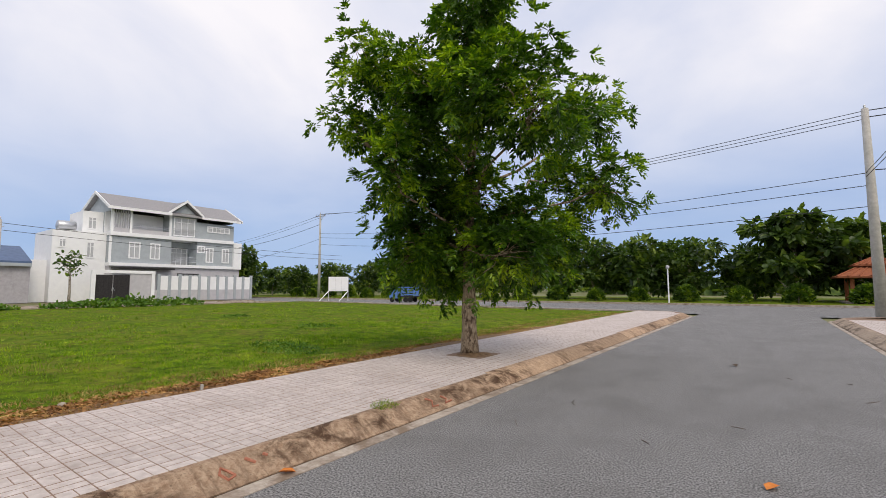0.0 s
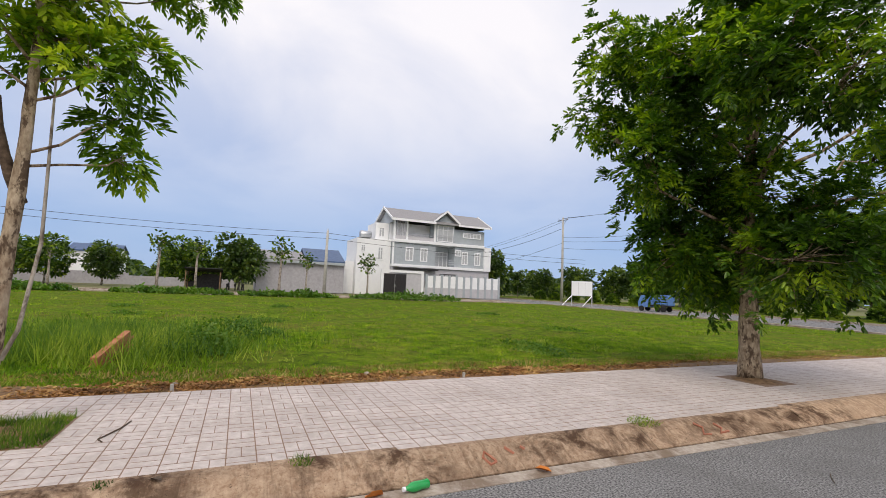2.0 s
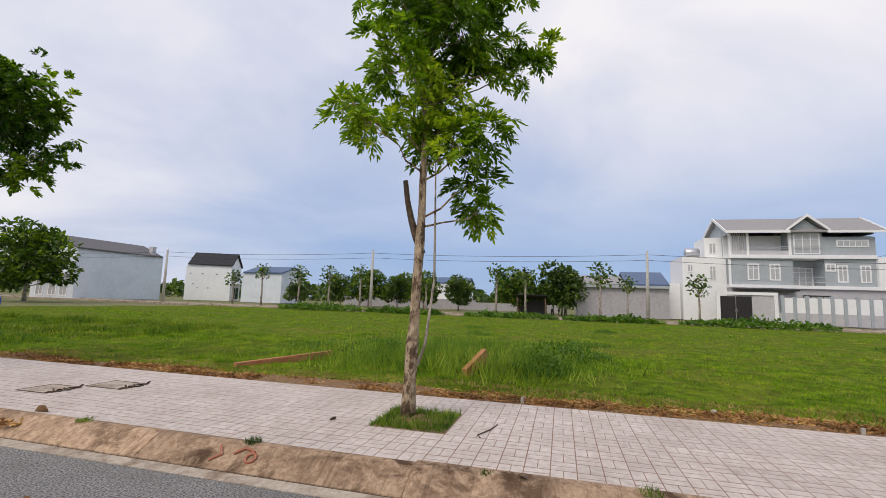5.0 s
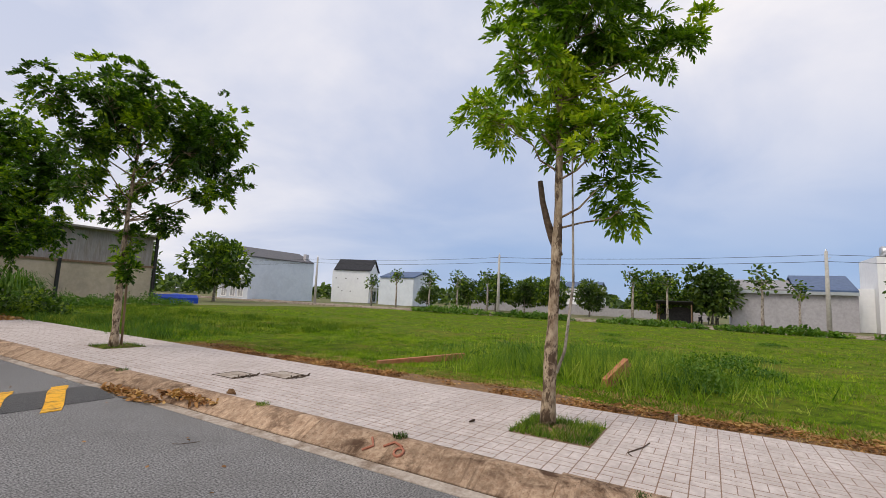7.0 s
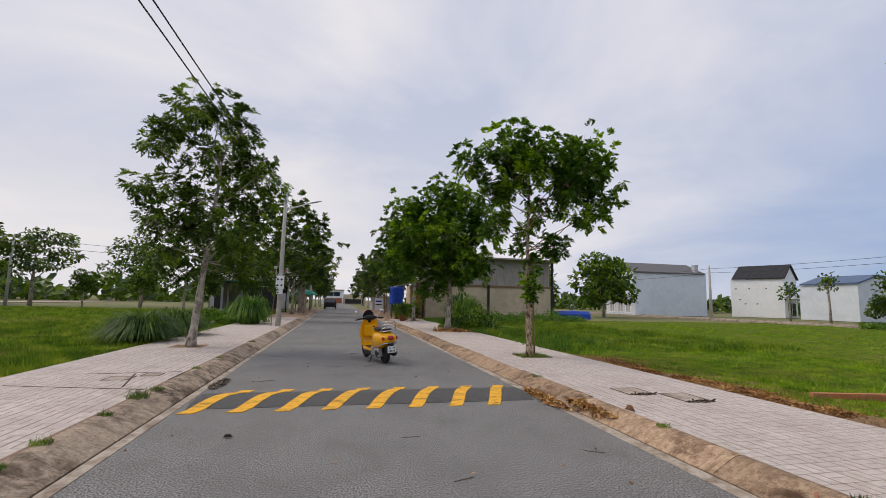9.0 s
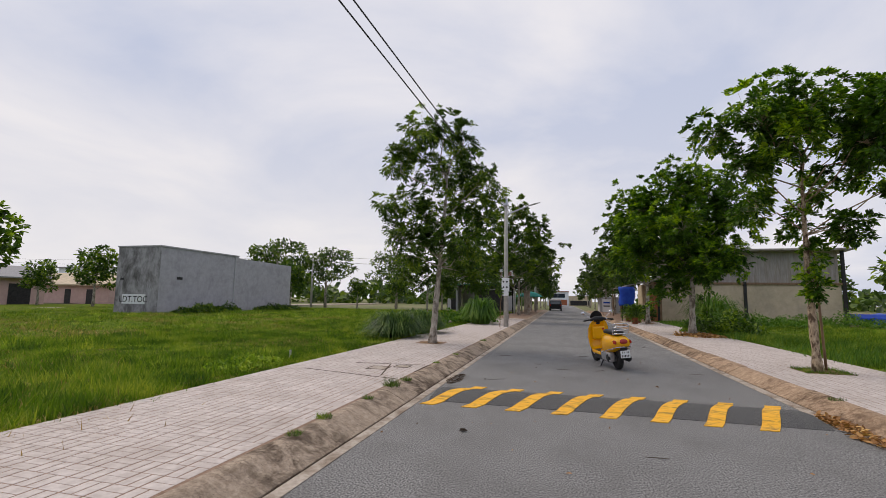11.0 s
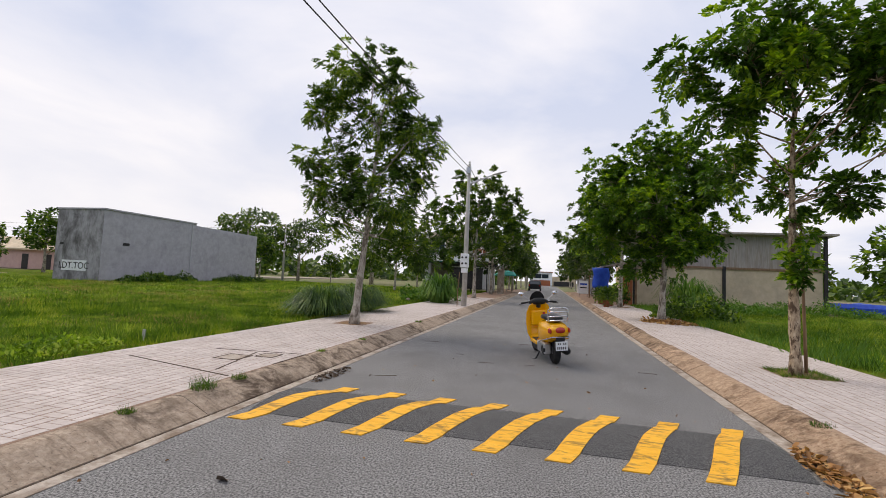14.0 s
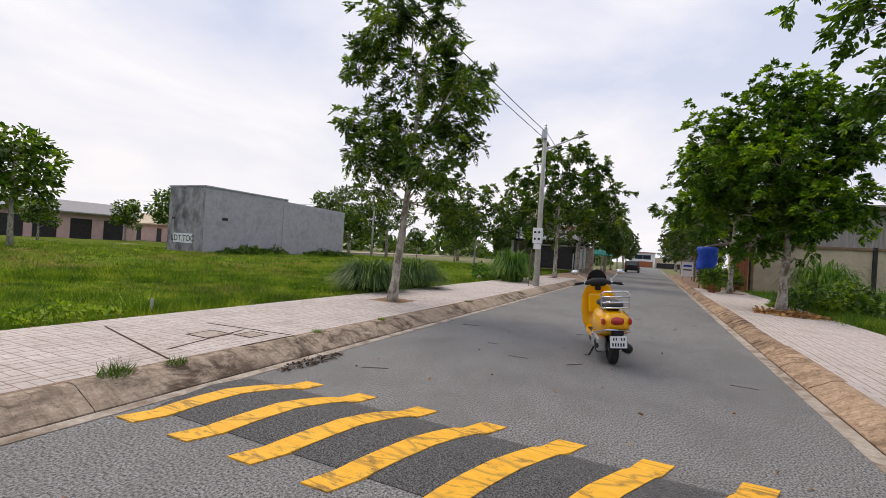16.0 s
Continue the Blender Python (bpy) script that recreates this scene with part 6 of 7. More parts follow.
# ---- scooter ----
def scooter():
    t = thing("scooter", "yellow motor scooter with a chrome rear rack standing on the road", "scooter", pose(1.21, -4.32, 0, 0, -5, 195))
    for y, nm in ((0.0, "rear"), (1.33, "front")):
        w_ = part("wheel", Build().lathe([(0.15, -0.045), (0.19, -0.055), (0.225, -0.04), (0.235, 0), (0.225, 0.04), (0.19, 0.055), (0.15, 0.045)], 24, pose(0, y, 0.235, 0, 90, 0)), "rubber", t, "black scooter tyre", smooth=True)
        part("rim", Build().lathe([(0.03, -0.05), (0.15, -0.035), (0.15, 0.035), (0.03, 0.05)], 16, pose(0, y, 0.235, 0, 90, 0)), "steel", w_)
    body = part("rear_body", Build().loft([ring(0.09, 0.60, 0.05, -0.42), ring(0.155, 0.585, 0.10, -0.37), ring(0.185, 0.57, 0.145, -0.24), ring(0.205, 0.55, 0.185, -0.05), ring(0.21, 0.53, 0.21, 0.15), ring(0.19, 0.50, 0.23, 0.34), ring(0.14, 0.47, 0.22, 0.46)]), "scooter_yellow", t, "glossy yellow rear cowl", smooth=True)
    part("trim", Build().tube([(-0.15, -0.385, 0.50), (-0.195, -0.24, 0.455), (-0.215, 0.0, 0.41), (-0.2, 0.3, 0.33)], 0.009, 6).tube([(0.15, -0.385, 0.50), (0.195, -0.24, 0.455), (0.215, 0.0, 0.41), (0.2, 0.3, 0.33)], 0.009, 6).tube([(-0.15, -0.385, 0.50), (0, -0.435, 0.505), (0.15, -0.385, 0.50)], 0.009, 6), "chrome", body)
    part("tail_light", Build().loft([ring(0.07, 0.61, 0.04, -0.452, 12), ring(0.085, 0.612, 0.05, -0.40, 12), ring(0.08, 0.62, 0.05, -0.35, 12)]), "red_lens", body, "red tail light", smooth=True)
    for s in (-1, 1):
        part("indicator", Build().loft([ring(0.018, 0.60, 0.035, -0.40, 8), ring(0.026, 0.60, 0.045, -0.33, 8), ring(0.018, 0.60, 0.03, -0.28, 8)]), "red_lens", body).location = (s * 0.155, 0, 0)
    part("seat", Build().loft([ring(0.09, 0.76, 0.03, -0.26), ring(0.135, 0.775, 0.05, -0.15), ring(0.14, 0.785, 0.055, 0.1), ring(0.13, 0.775, 0.05, 0.32), ring(0.07, 0.75, 0.035, 0.48)]), "plastic_black", t, "black padded seat", smooth=True)
    part("mudguard", Build().loft([ring(0.075, 0.47, 0.04, -0.40), ring(0.07, 0.34, 0.10, -0.34), ring(0.06, 0.36, 0.10, -0.2)]), "plastic_black", t, smooth=True)
    pl = part("number_plate", Build().box(-0.098, -0.452, 0.29, 0.098, -0.444, 0.435), "plate_white", t, "white number plate", bevel=0.004)
    for x0, x1, z0, z1 in [(-0.062 + 0.03 * k, -0.048 + 0.03 * k, 0.383, 0.416) for k in range(5) if k != 2] + [(-0.074 + 0.031 * k, -0.058 + 0.031 * k, 0.312, 0.352) for k in range(5)]:
        part("lettering_bar", Build().box(x0, -0.456, z0, x1, -0.4525, z1), "ink", pl)
    part("engine", Build().box(-0.2, -0.08, 0.17, -0.07, 0.42, 0.36), "steel", t, "grey engine casing", bevel=0.03)
    part("engine", Build().lathe([(0.06, -0.06), (0.1, -0.04), (0.1, 0.04), (0.05, 0.06)], 14, pose(-0.15, 0.02, 0.25, 0, 90, 0)), "plastic_black", t)
    part("exhaust", Build().loft([[(x + 0.15, y, z) for x, y, z in ring(r_, 0.24, r_, y_, 12, 2.0)] for y_, r_ in ((-0.26, 0.04), (-0.22, 0.065), (0.15, 0.065), (0.22, 0.03))]), "plastic_black", t, smooth=True)
    part("floorboard", Build().prism([(0.40, 0.25), (1.0, 0.25), (1.06, 0.42), (0.98, 0.33), (0.46, 0.32), (0.40, 0.40)], -0.19, 0.19, "x"), "scooter_yellow", t, "yellow step-through floor", bevel=0.02)
    part("floor_mat", Build().box(-0.17, 0.5, 0.32, 0.17, 0.95, 0.335), "plastic_black", t)
    part("belly", Build().box(-0.16, 0.35, 0.14, 0.16, 0.95, 0.255), "plastic_black", t, bevel=0.03)
    secs = []
    for z, y, hw in ((0.27, 1.02, 0.16), (0.40, 1.05, 0.22), (0.60, 1.07, 0.235), (0.80, 1.03, 0.225), (0.93, 0.98, 0.18), (1.0, 0.95, 0.10)):
        secs.append([(hw, y - 0.05, z), (hw + 0.01, y - 0.03, z), (hw * 0.6, y + 0.06, z), (0, y + 0.09, z), (-hw * 0.6, y + 0.06, z), (-hw - 0.01, y - 0.03, z), (-hw, y - 0.05, z), (-hw * 0.6, y - 0.02, z), (0, y - 0.01, z), (hw * 0.6, y - 0.02, z)])
    sh_ = part("leg_shield", Build().loft(secs), "scooter_yellow", t, "glossy yellow leg shield", smooth=True)
    part("glove_box", Build().box(-0.15, 0.93, 0.55, 0.15, 1.04, 0.84), "scooter_yellow", sh_, bevel=0.03)
    part("horn_grille", Build().box(0.06, 0.925, 0.76, 0.11, 0.931, 0.80), "red_lens", sh_)
    part("front_mudguard", Build().loft([[(w_ * c, 1.33 + r_ * math.cos(a), 0.235 + r_ * math.sin(a)) for c, r_ in ((-1, 0.20), (-0.8, 0.275), (0, 0.295), (0.8, 0.275), (1, 0.20), (0.7, 0.25), (0, 0.262), (-0.7, 0.25))] for a, w_ in ((radians(20), 0.05), (radians(50), 0.085), (radians(90), 0.095), (radians(130), 0.095), (radians(165), 0.085))]), "scooter_yellow", t, smooth=True)
    part("steering_column", Build().tube([(0, 1.0, 0.9), (0, 0.96, 1.02)], 0.05, 10), "plastic_black", t)
    hb = part("handlebar", Build().loft([[(x, 0.95 + 0.05 * math.cos(a) * s, 1.02 - 0.12 * abs(x) + 0.05 * math.sin(a) * s) for a in [q * math.tau / 12 for q in range(12)]] for x, s in ((-0.2, 0.45), (-0.14, 0.8), (-0.07, 1.3), (0.07, 1.3), (0.14, 0.8), (0.2, 0.45))]), "plastic_black", t, smooth=True)
    for s in (-1, 1):
        part("grip", Build().tube([(s * 0.2, 0.95, 0.998), (s * 0.34, 0.91, 0.985)], 0.018, 8), "rubber", hb)
        part("brake_lever", Build().tube([(s * 0.2, 0.99, 0.99), (s * 0.3, 0.985, 0.97), (s * 0.37, 0.95, 0.965)], 0.008, 5), "plastic_black", hb)
        part("grip_collar", Build().tube([(s * 0.185, 0.952, 1.0), (s * 0.21, 0.945, 0.997)], 0.026, 8), "chrome", hb)
        part("mirror_stalk", Build().tube([(s * 0.17, 0.96, 1.01), (s * 0.22, 0.97, 1.07), (s * 0.29, 0.97, 1.13)], 0.007, 6), "chrome", hb)
        mr = part("mirror", Build().loft([[(s * 0.33 + 0.06 * k * math.cos(a), y, 1.16 + 0.04 * k * math.sin(a)) for a in [q * math.tau / 14 for q in range(14)]] for y, k in ((0.945, 0.9), (0.955, 1.0), (0.98, 0.85), (0.995, 0.4))]), "chrome", hb, "chrome rear-view mirror", smooth=True)
    part("windscreen", Build().loft([[(x, 1.03 + 0.06 - 0.5 * x * x - 0.35 * (z - 1.0) + d, z) for x, z in [(0.145 * math.cos(q * math.pi / 10), 1.03 + 0.17 * math.sin(q * math.pi / 10)) for q in range(11)]] for d in (0.0, 0.008)]), "plastic_black", hb, "dark tinted fly screen")
    rk = Build()
    for z, w_ in ((0.76, 0.155), (0.83, 0.165), (0.90, 0.165), (0.965, 0.14)):
        y = -0.32 - (z - 0.76) * 0.15
        rk.tube([(-w_, y, z), (w_, y, z)], 0.011, 6)
    for s in (-1, 1):
        rk.tube([(s * 0.15, -0.12, 0.745), (s * 0.155, -0.30, 0.745), (s * 0.165, -0.325, 0.80), (s * 0.165, -0.34, 0.93), (s * 0.13, -0.35, 0.968)], 0.011, 6)
        rk.tube([(s * 0.07, -0.10, 0.725), (s * 0.07, -0.32, 0.76)], 0.01, 6)
    rk.tube([(-0.15, -0.12, 0.745), (0.15, -0.12, 0.745)], 0.011, 6)
    rk.tube([(-0.155, -0.22, 0.745), (0.155, -0.22, 0.745)], 0.011, 6)
    part("rear_rack", rk, "chrome", t, "chrome tubular luggage rack", smooth=True)
    part("side_stand", Build().tube([(-0.13, 0.42, 0.2), (-0.24, 0.40, 0.02), (-0.30, 0.40, 0.018)], 0.014, 6), "plastic_black", t)


scooter()

# ---- plants and small things on the plots ----
def clump(name, label, x, y, radius, height, n, material, seed, z=0.12, width=0.012):
    """A fountain of long arching blades."""
    rng = np.random.default_rng(seed)
    t = thing(name, label, "plant", pose(x, y, z))
    ang = rng.uniform(0, math.tau, n)
    r0 = radius * 0.5 * np.sqrt(rng.uniform(0, 1, n))
    base = np.stack([r0 * np.cos(ang), r0 * np.sin(ang), np.zeros(n)], 1)
    out = np.stack([np.cos(ang), np.sin(ang), np.zeros(n)], 1) + rng.normal(size=(n, 3)) * 0.25
    out[:, 2] = 0
    side = unit(np.cross(unit(out + 1e-6), np.array([0, 0, 1.0]))) * width
    reach = radius * rng.uniform(0.45, 1.0, n)[:, None]
    top = height * (rng.uniform(0.55, 1.0, n) * (1 - 0.5 * (r0 / (0.5 * radius)) ** 2))[:, None]
    up = np.array([0, 0, 1.0])
    p1 = base + out * reach * 0.28 + up * top * 0.72
    p2 = base + out * reach * 0.68 + up * top * 0.88
    p3 = base + out * reach * 1.05 + up * top * rng.uniform(0.1, 0.6, n)[:, None]
    quads = np.concatenate([np.stack([base - side * 0.7, base + side * 0.7, p1 + side, p1 - side], 1), np.stack([p1 - side, p1 + side, p2 + side * 0.8, p2 - side * 0.8], 1), np.stack([p2 - side * 0.8, p2 + side * 0.8, p3 + side * 0.1, p3 - side * 0.1], 1)])
    ob = new("foliage", soup("foliage", quads, 4, material))
    ob.parent = t
    return t


def leafy(name, label, x, y, rx, ry, height, n, size, material, seed, z=0.1, stems=True):
    """A low bush: leaf sprays on thin stems, taller in the middle."""
    rng = np.random.default_rng(seed)
    t = thing(name, label, "plant", pose(x, y, z))
    a, r_ = rng.uniform(0, math.tau, n), np.sqrt(rng.uniform(0, 1, n))
    px, py = rx * r_ * np.cos(a), ry * r_ * np.sin(a)
    lump = np.array([0.55 + 0.9 * max(-0.4, noise.noise(Vector((float(u) * 1.1 + x, float(v_) * 1.1 + y, seed)))) for u, v_ in zip(px, py)])
    pz = height * np.clip(lump, 0.15, 1.2) * (1 - 0.6 * r_ ** 2) * rng.uniform(0.25, 1.0, n)
    q = leaflets(np.stack([px, py, pz], 1), rng.normal(size=(n, 3)) + np.array([0, 0, 0.5]), size * rng.uniform(0.6, 1.3, n), size * 0.5, rng, 0.1)
    ob = new("foliage", leaf_mesh("foliage", q, material))
    ob.parent = t
    return t


clump("fountain_grass", "dense mound of arching fountain grass beside the pavement", 7.7, -8.2, 0.82, 1.05, 2000, "weed_dark", 71, width=0.011)
clump("fountain_grass", "dense mound of arching fountain grass beside the pavement", 7.5, -10.3, 0.82, 1.1, 2000, "weed_dark", 72, width=0.011)
clump("tall_reed", "tall light green reeds behind a lamp pole", 6.5, -17.6, 0.9, 1.8, 420, "weed", 73, width=0.03)
clump("tall_reed", "tall reeds growing against a shed wall", -7.2, -27.5, 1.4, 2.4, 420, "weed", 74, width=0.03)
leafy("bush", "leafy bush behind a lamp pole", 7.5, -19.5, 1.6, 1.4, 1.5, 1600, 0.16, "weed", 75)
leafy("bush", "dark bush at the foot of a street tree", -4.3, -16.0, 1.6, 1.5, 1.5, 2200, 0.15, "leaf_dark", 76)
leafy("bush", "tangled weeds along a shed wall", -8.0, -24.5, 3.2, 2.2, 1.0, 3600, 0.13, "weed", 77)
leafy("bush", "tangled weeds along a shed wall", -14.0, -27.5, 3.5, 2.0, 1.0, 3200, 0.13, "weed", 78)
leafy("bush", "dark weeds along a concrete wall", 29.3, -24, 0.9, 3.5, 0.9, 1600, 0.2, "leaf_dark", 79)
leafy("bush", "dark weeds along a concrete wall", 29.4, -33, 0.9, 3.5, 0.8, 1400, 0.2, "leaf_dark", 80)
for i, (x, y, rx, ry, hh) in enumerate(((-37.8, 21, 1.4, 5.5, 1.0), (-38.0, 10.5, 1.2, 4, 0.7), (-38.0, 2, 1.2, 4.2, 0.6), (-38.0, -8, 1.2, 4.0, 0.7), (-37.6, -16.5, 1.5, 4.5, 1.0))):
    leafy("creeper", "tangled creeper along the edge of the lawn", x, y, rx, ry, hh, 1300, 0.30, "weed", 81 + i)
for i, (x, y) in enumerate(((-1.75, -22.6), (-2.1, -24.0), (-2.9, -25.2), (-1.8, -25.6))):
    p_ = thing("potted_plant", "leafy plant in a clay pot beside a kerb", "plant", pose(x, y, PAVE), "potted plants")
    part("pot", Build().lathe([(0.15, 0), (0.2, 0.3), (0.23, 0.34), (0.2, 0.36)], 14), "roof_tile", p_)
    rng = np.random.default_rng(90 + i)
    d = unit(rng.normal(size=(420, 3)) + np.array([0, 0, 0.4]))
    f_ = new("foliage", leaf_mesh("foliage", leaflets(d * rng.uniform(0.15, 0.5, (420, 1)) + np.array([0, 0, 0.6]), d + rng.normal(size=(420, 3)) * 0.5, 0.16, 0.07, rng, 0.2), "leaf_dark"))
    f_.parent = p_

# ---- the young tree's sawn limb and its prop ----
sl = Build()
sl.tube([(-2.40, 4.88, 1.95), (-2.40, 4.80, 2.16), (-2.40, 4.745, 2.32), (-2.39, 4.69, 2.55), (-2.39, 4.655, 2.79)], [0.044, 0.046, 0.038, 0.032, 0.029], 9)
stub = part("sawn_limb", sl, "bark_dark", bpy.data.objects["young_street_tree"], "dark sawn-off limb", smooth=True)
stub.matrix_parent_inverse = bpy.data.objects["young_street_tree"].matrix_basis.inverted()
shoot = part("side_shoot", Build().tube([(-2.41, 4.87, 0.72), (-2.42, 4.95, 0.95), (-2.42, 5.03, 1.65), (-2.41, 5.02, 2.3), (-2.42, 5.0, 3.0)], [0.018, 0.016, 0.014, 0.012, 0.008], 7), "bark_grey", bpy.data.objects["young_street_tree"], "thin pale side shoot", smooth=True)
shoot.matrix_parent_inverse = bpy.data.objects["young_street_tree"].matrix_basis.inverted()
part("tree_stake", Build().tube([(-2.44, -4.22, 0.1), (-2.40, -4.2, 1.1), (-2.36, -4.18, 2.1)], [0.025, 0.022, 0.02], 7), "wood", None, "pale bamboo stake beside a street tree", category="stake", smooth=True)

# ---- tree pits ----
TS = 0.40
WEST_X0, EAST_X0, TILE_Y0 = -3.585, 4.805, 6.515 - 0.40 * 81
PITS = []
for x, y in ((-2.46, 14.2), (-2.36, 4.93), (-2.28, -4.17), (5.87, -6.52), (-2.6, -13.75), (-2.6, -23.2), (5.9, -24.5)):
    gx = WEST_X0 if x < 0 else EAST_X0
    PITS.append((gx + TS * round((x - gx) / TS), TILE_Y0 + TS * round((y - TILE_Y0) / TS), 0.395))
for i, (x, y, h_) in enumerate(PITS):
    b = Build()
    n = 8
    v = [(x - h_ + 2 * h_ * a / n, y - h_ + 2 * h_ * c / n, PAVE - 0.008 + 0.05 * max(0, 1 - 2.0 * math.hypot(a / n - 0.5, c / n - 0.5)) + 0.015 * noise.noise(Vector((a * 1.3, c * 1.7, i)))) for a in range(n + 1) for c in range(n + 1)]
    b.add(v, [(a * (n + 1) + c, (a + 1) * (n + 1) + c, (a + 1) * (n + 1) + c + 1, a * (n + 1) + c + 1) for a in range(n) for c in range(n)])
    structure("tree_pit", b, "soil", "square earth pit round a tree in the pavement", "tree pit", True)


def tuft(label, x, y, radius, height, n, seed, z=PAVE, width=0.004, material="grass", name="grass_tuft", square=False):
    rng = np.random.default_rng(seed)
    t = thing(name, label, "grass")
    t.matrix_basis = pose(x, y, z - 0.005)
    if square:
        tx, ty = rng.uniform(-radius, radius, n), rng.uniform(-radius, radius, n)
    else:
        a, r_ = rng.uniform(0, math.tau, n), radius * np.sqrt(rng.uniform(0, 1, n))
        tx, ty = r_ * np.cos(a), r_ * np.sin(a)
    q = blades(tx, ty, np.zeros(n), height * rng.uniform(0.35, 1.0, n), np.full(n, width), rng, 0.55, 0.5)
    ob = new("blade_bunch", soup("blade_bunch", q, 3, material))
    ob.parent = t
    return tagged(t, kind="stuff")


tuft("thick grass growing in a tree pit", PITS[1][0], PITS[1][1], 0.385, 0.13, 3000, 201, width=0.005, material="grass_pit", square=True)
tuft("sparse grass growing in a tree pit", PITS[2][0], PITS[2][1], 0.385, 0.11, 1800, 202, width=0.004, material="grass_pit", square=True)
for i, (x, y, r_, hh) in enumerate(((4.72, -0.25, 0.13, 0.2), (4.7, 0.62, 0.07, 0.08), (4.68, -0.75, 0.09, 0.1), (-1.16, 10.3, 0.16, 0.09), (-1.15, 7.0, 0.08, 0.09), (-1.16, 3.8, 0.07, 0.08), (-1.14, 5.85, 0.05, 0.05), (4.75, 1.6, 0.09, 0.1), (4.72, 2.2, 0.08, 0.07), (-1.15, 1.9, 0.08, 0.06), (4.7, -4.2, 0.07, 0.07), (-1.16, -1.3, 0.1, 0.06), (4.74, -2.7, 0.06, 0.08), (4.72, -8.0, 0.1, 0.08))):
    tuft("small weed tuft in a kerb joint", x, y, r_, hh, 60 + int(900 * r_), 210 + i, width=0.004, material="leaf_dark", name="weed_tuft")

# ---- the lawns' blades ----
def turf_blades(name, label, x, y, hgt, wid, material, seed, spread=0.5, z0=0.09):
    rng = np.random.default_rng(seed)
    n = len(x)
    patch = 0.5 + 0.25 * np.sin(x * 0.9 + 1.3 * np.sin(y * 0.5)) + 0.25 * np.sin(y * 1.1 + 1.7 * np.sin(x * 0.7) + 1.0)
    patch2 = 0.5 + 0.5 * np.sin(x * 3.1 + 2 * np.sin(y * 2.3)) * np.sin(y * 2.7 + 1.5 * np.sin(x * 1.9))
    hh = hgt * rng.uniform(0.4, 1.0, n) * (0.30 + 0.75 * patch ** 1.5 + 0.5 * patch2)
    lie = np.array([0.07 * noise.noise(Vector((u * 0.35, w_ * 0.35, 3.0))) for u, w_ in zip(x.tolist(), y.tolist())])
    q = blades(x, y, z0 - 0.008 + lie, hh, wid * rng.uniform(0.6, 1.3, n), rng, spread, 0.5)
    return tagged(new(name, soup(name, q, 3, material)), label, "grass", kind="stuff")


rg = np.random.default_rng(300)
n = 80000
turf_blades("lawn_grass", "short green grass of a mown lawn", -4.3 - 33 * rg.uniform(0, 1, n) ** 1.9, rg.uniform(-26, 33.3, n), 0.105, 0.011, "grass", 301)
n = 90000
turf_blades("lawn_grass", "short green grass of a mown lawn", -4.35 - 6 * rg.uniform(0, 1, n) ** 1.1, rg.uniform(-8, 20, n), 0.085, 0.008, "grass", 302)
n = 80000
turf_blades("dry_grass", "dry yellow-brown grass along the pavement", -3.60 - 1.5 * rg.uniform(0, 1, n) ** 1.5, rg.uniform(-4.5, 32, n), 0.085, 0.009, "grass_dry", 303, 1.1, 0.10)
wx, wy = rg.normal(size=17000) * 1.5 - 8.2, rg.normal(size=17000) * 1.35 + 4.0
far_side = wx < -5.3 - 0.5 * np.sin(wy * 2.1)
turf_blades("tall_weeds", "tall wild yellow-green grass on the plot", wx[far_side], wy[far_side], 0.58, 0.009, "tall_grass", 304, 0.4)
wx, wy = rg.normal(size=8000) * 1.3 - 8.6, rg.normal(size=8000) * 1.3 + 4.2
far_side = wx < -5.8
turf_blades("tall_weeds", "darker weedy stems among tall grass", wx[far_side], wy[far_side], 0.66, 0.012, "weed", 305, 0.5)
n = 80000
turf_blades("lawn_grass", "long green grass of an overgrown plot", 7.3 + 40 * rg.uniform(0, 1, n) ** 1.9, rg.uniform(-44, 8, n), 0.24, 0.012, "grass_long", 306)
n = 45000
turf_blades("lawn_grass", "long green grass of an overgrown plot", 7.2 + 7 * rg.uniform(0, 1, n) ** 1.2, rg.uniform(-16, 6, n), 0.20, 0.008, "grass_long", 307)
n = 12000
turf_blades("dry_grass", "dry flattened grass along the eastern pavement", 7.16 + 0.6 * rg.uniform(0, 1, n) ** 1.4, rg.uniform(-14, 6, n), 0.10, 0.008, "grass_dry", 308, 1.0, 0.10)


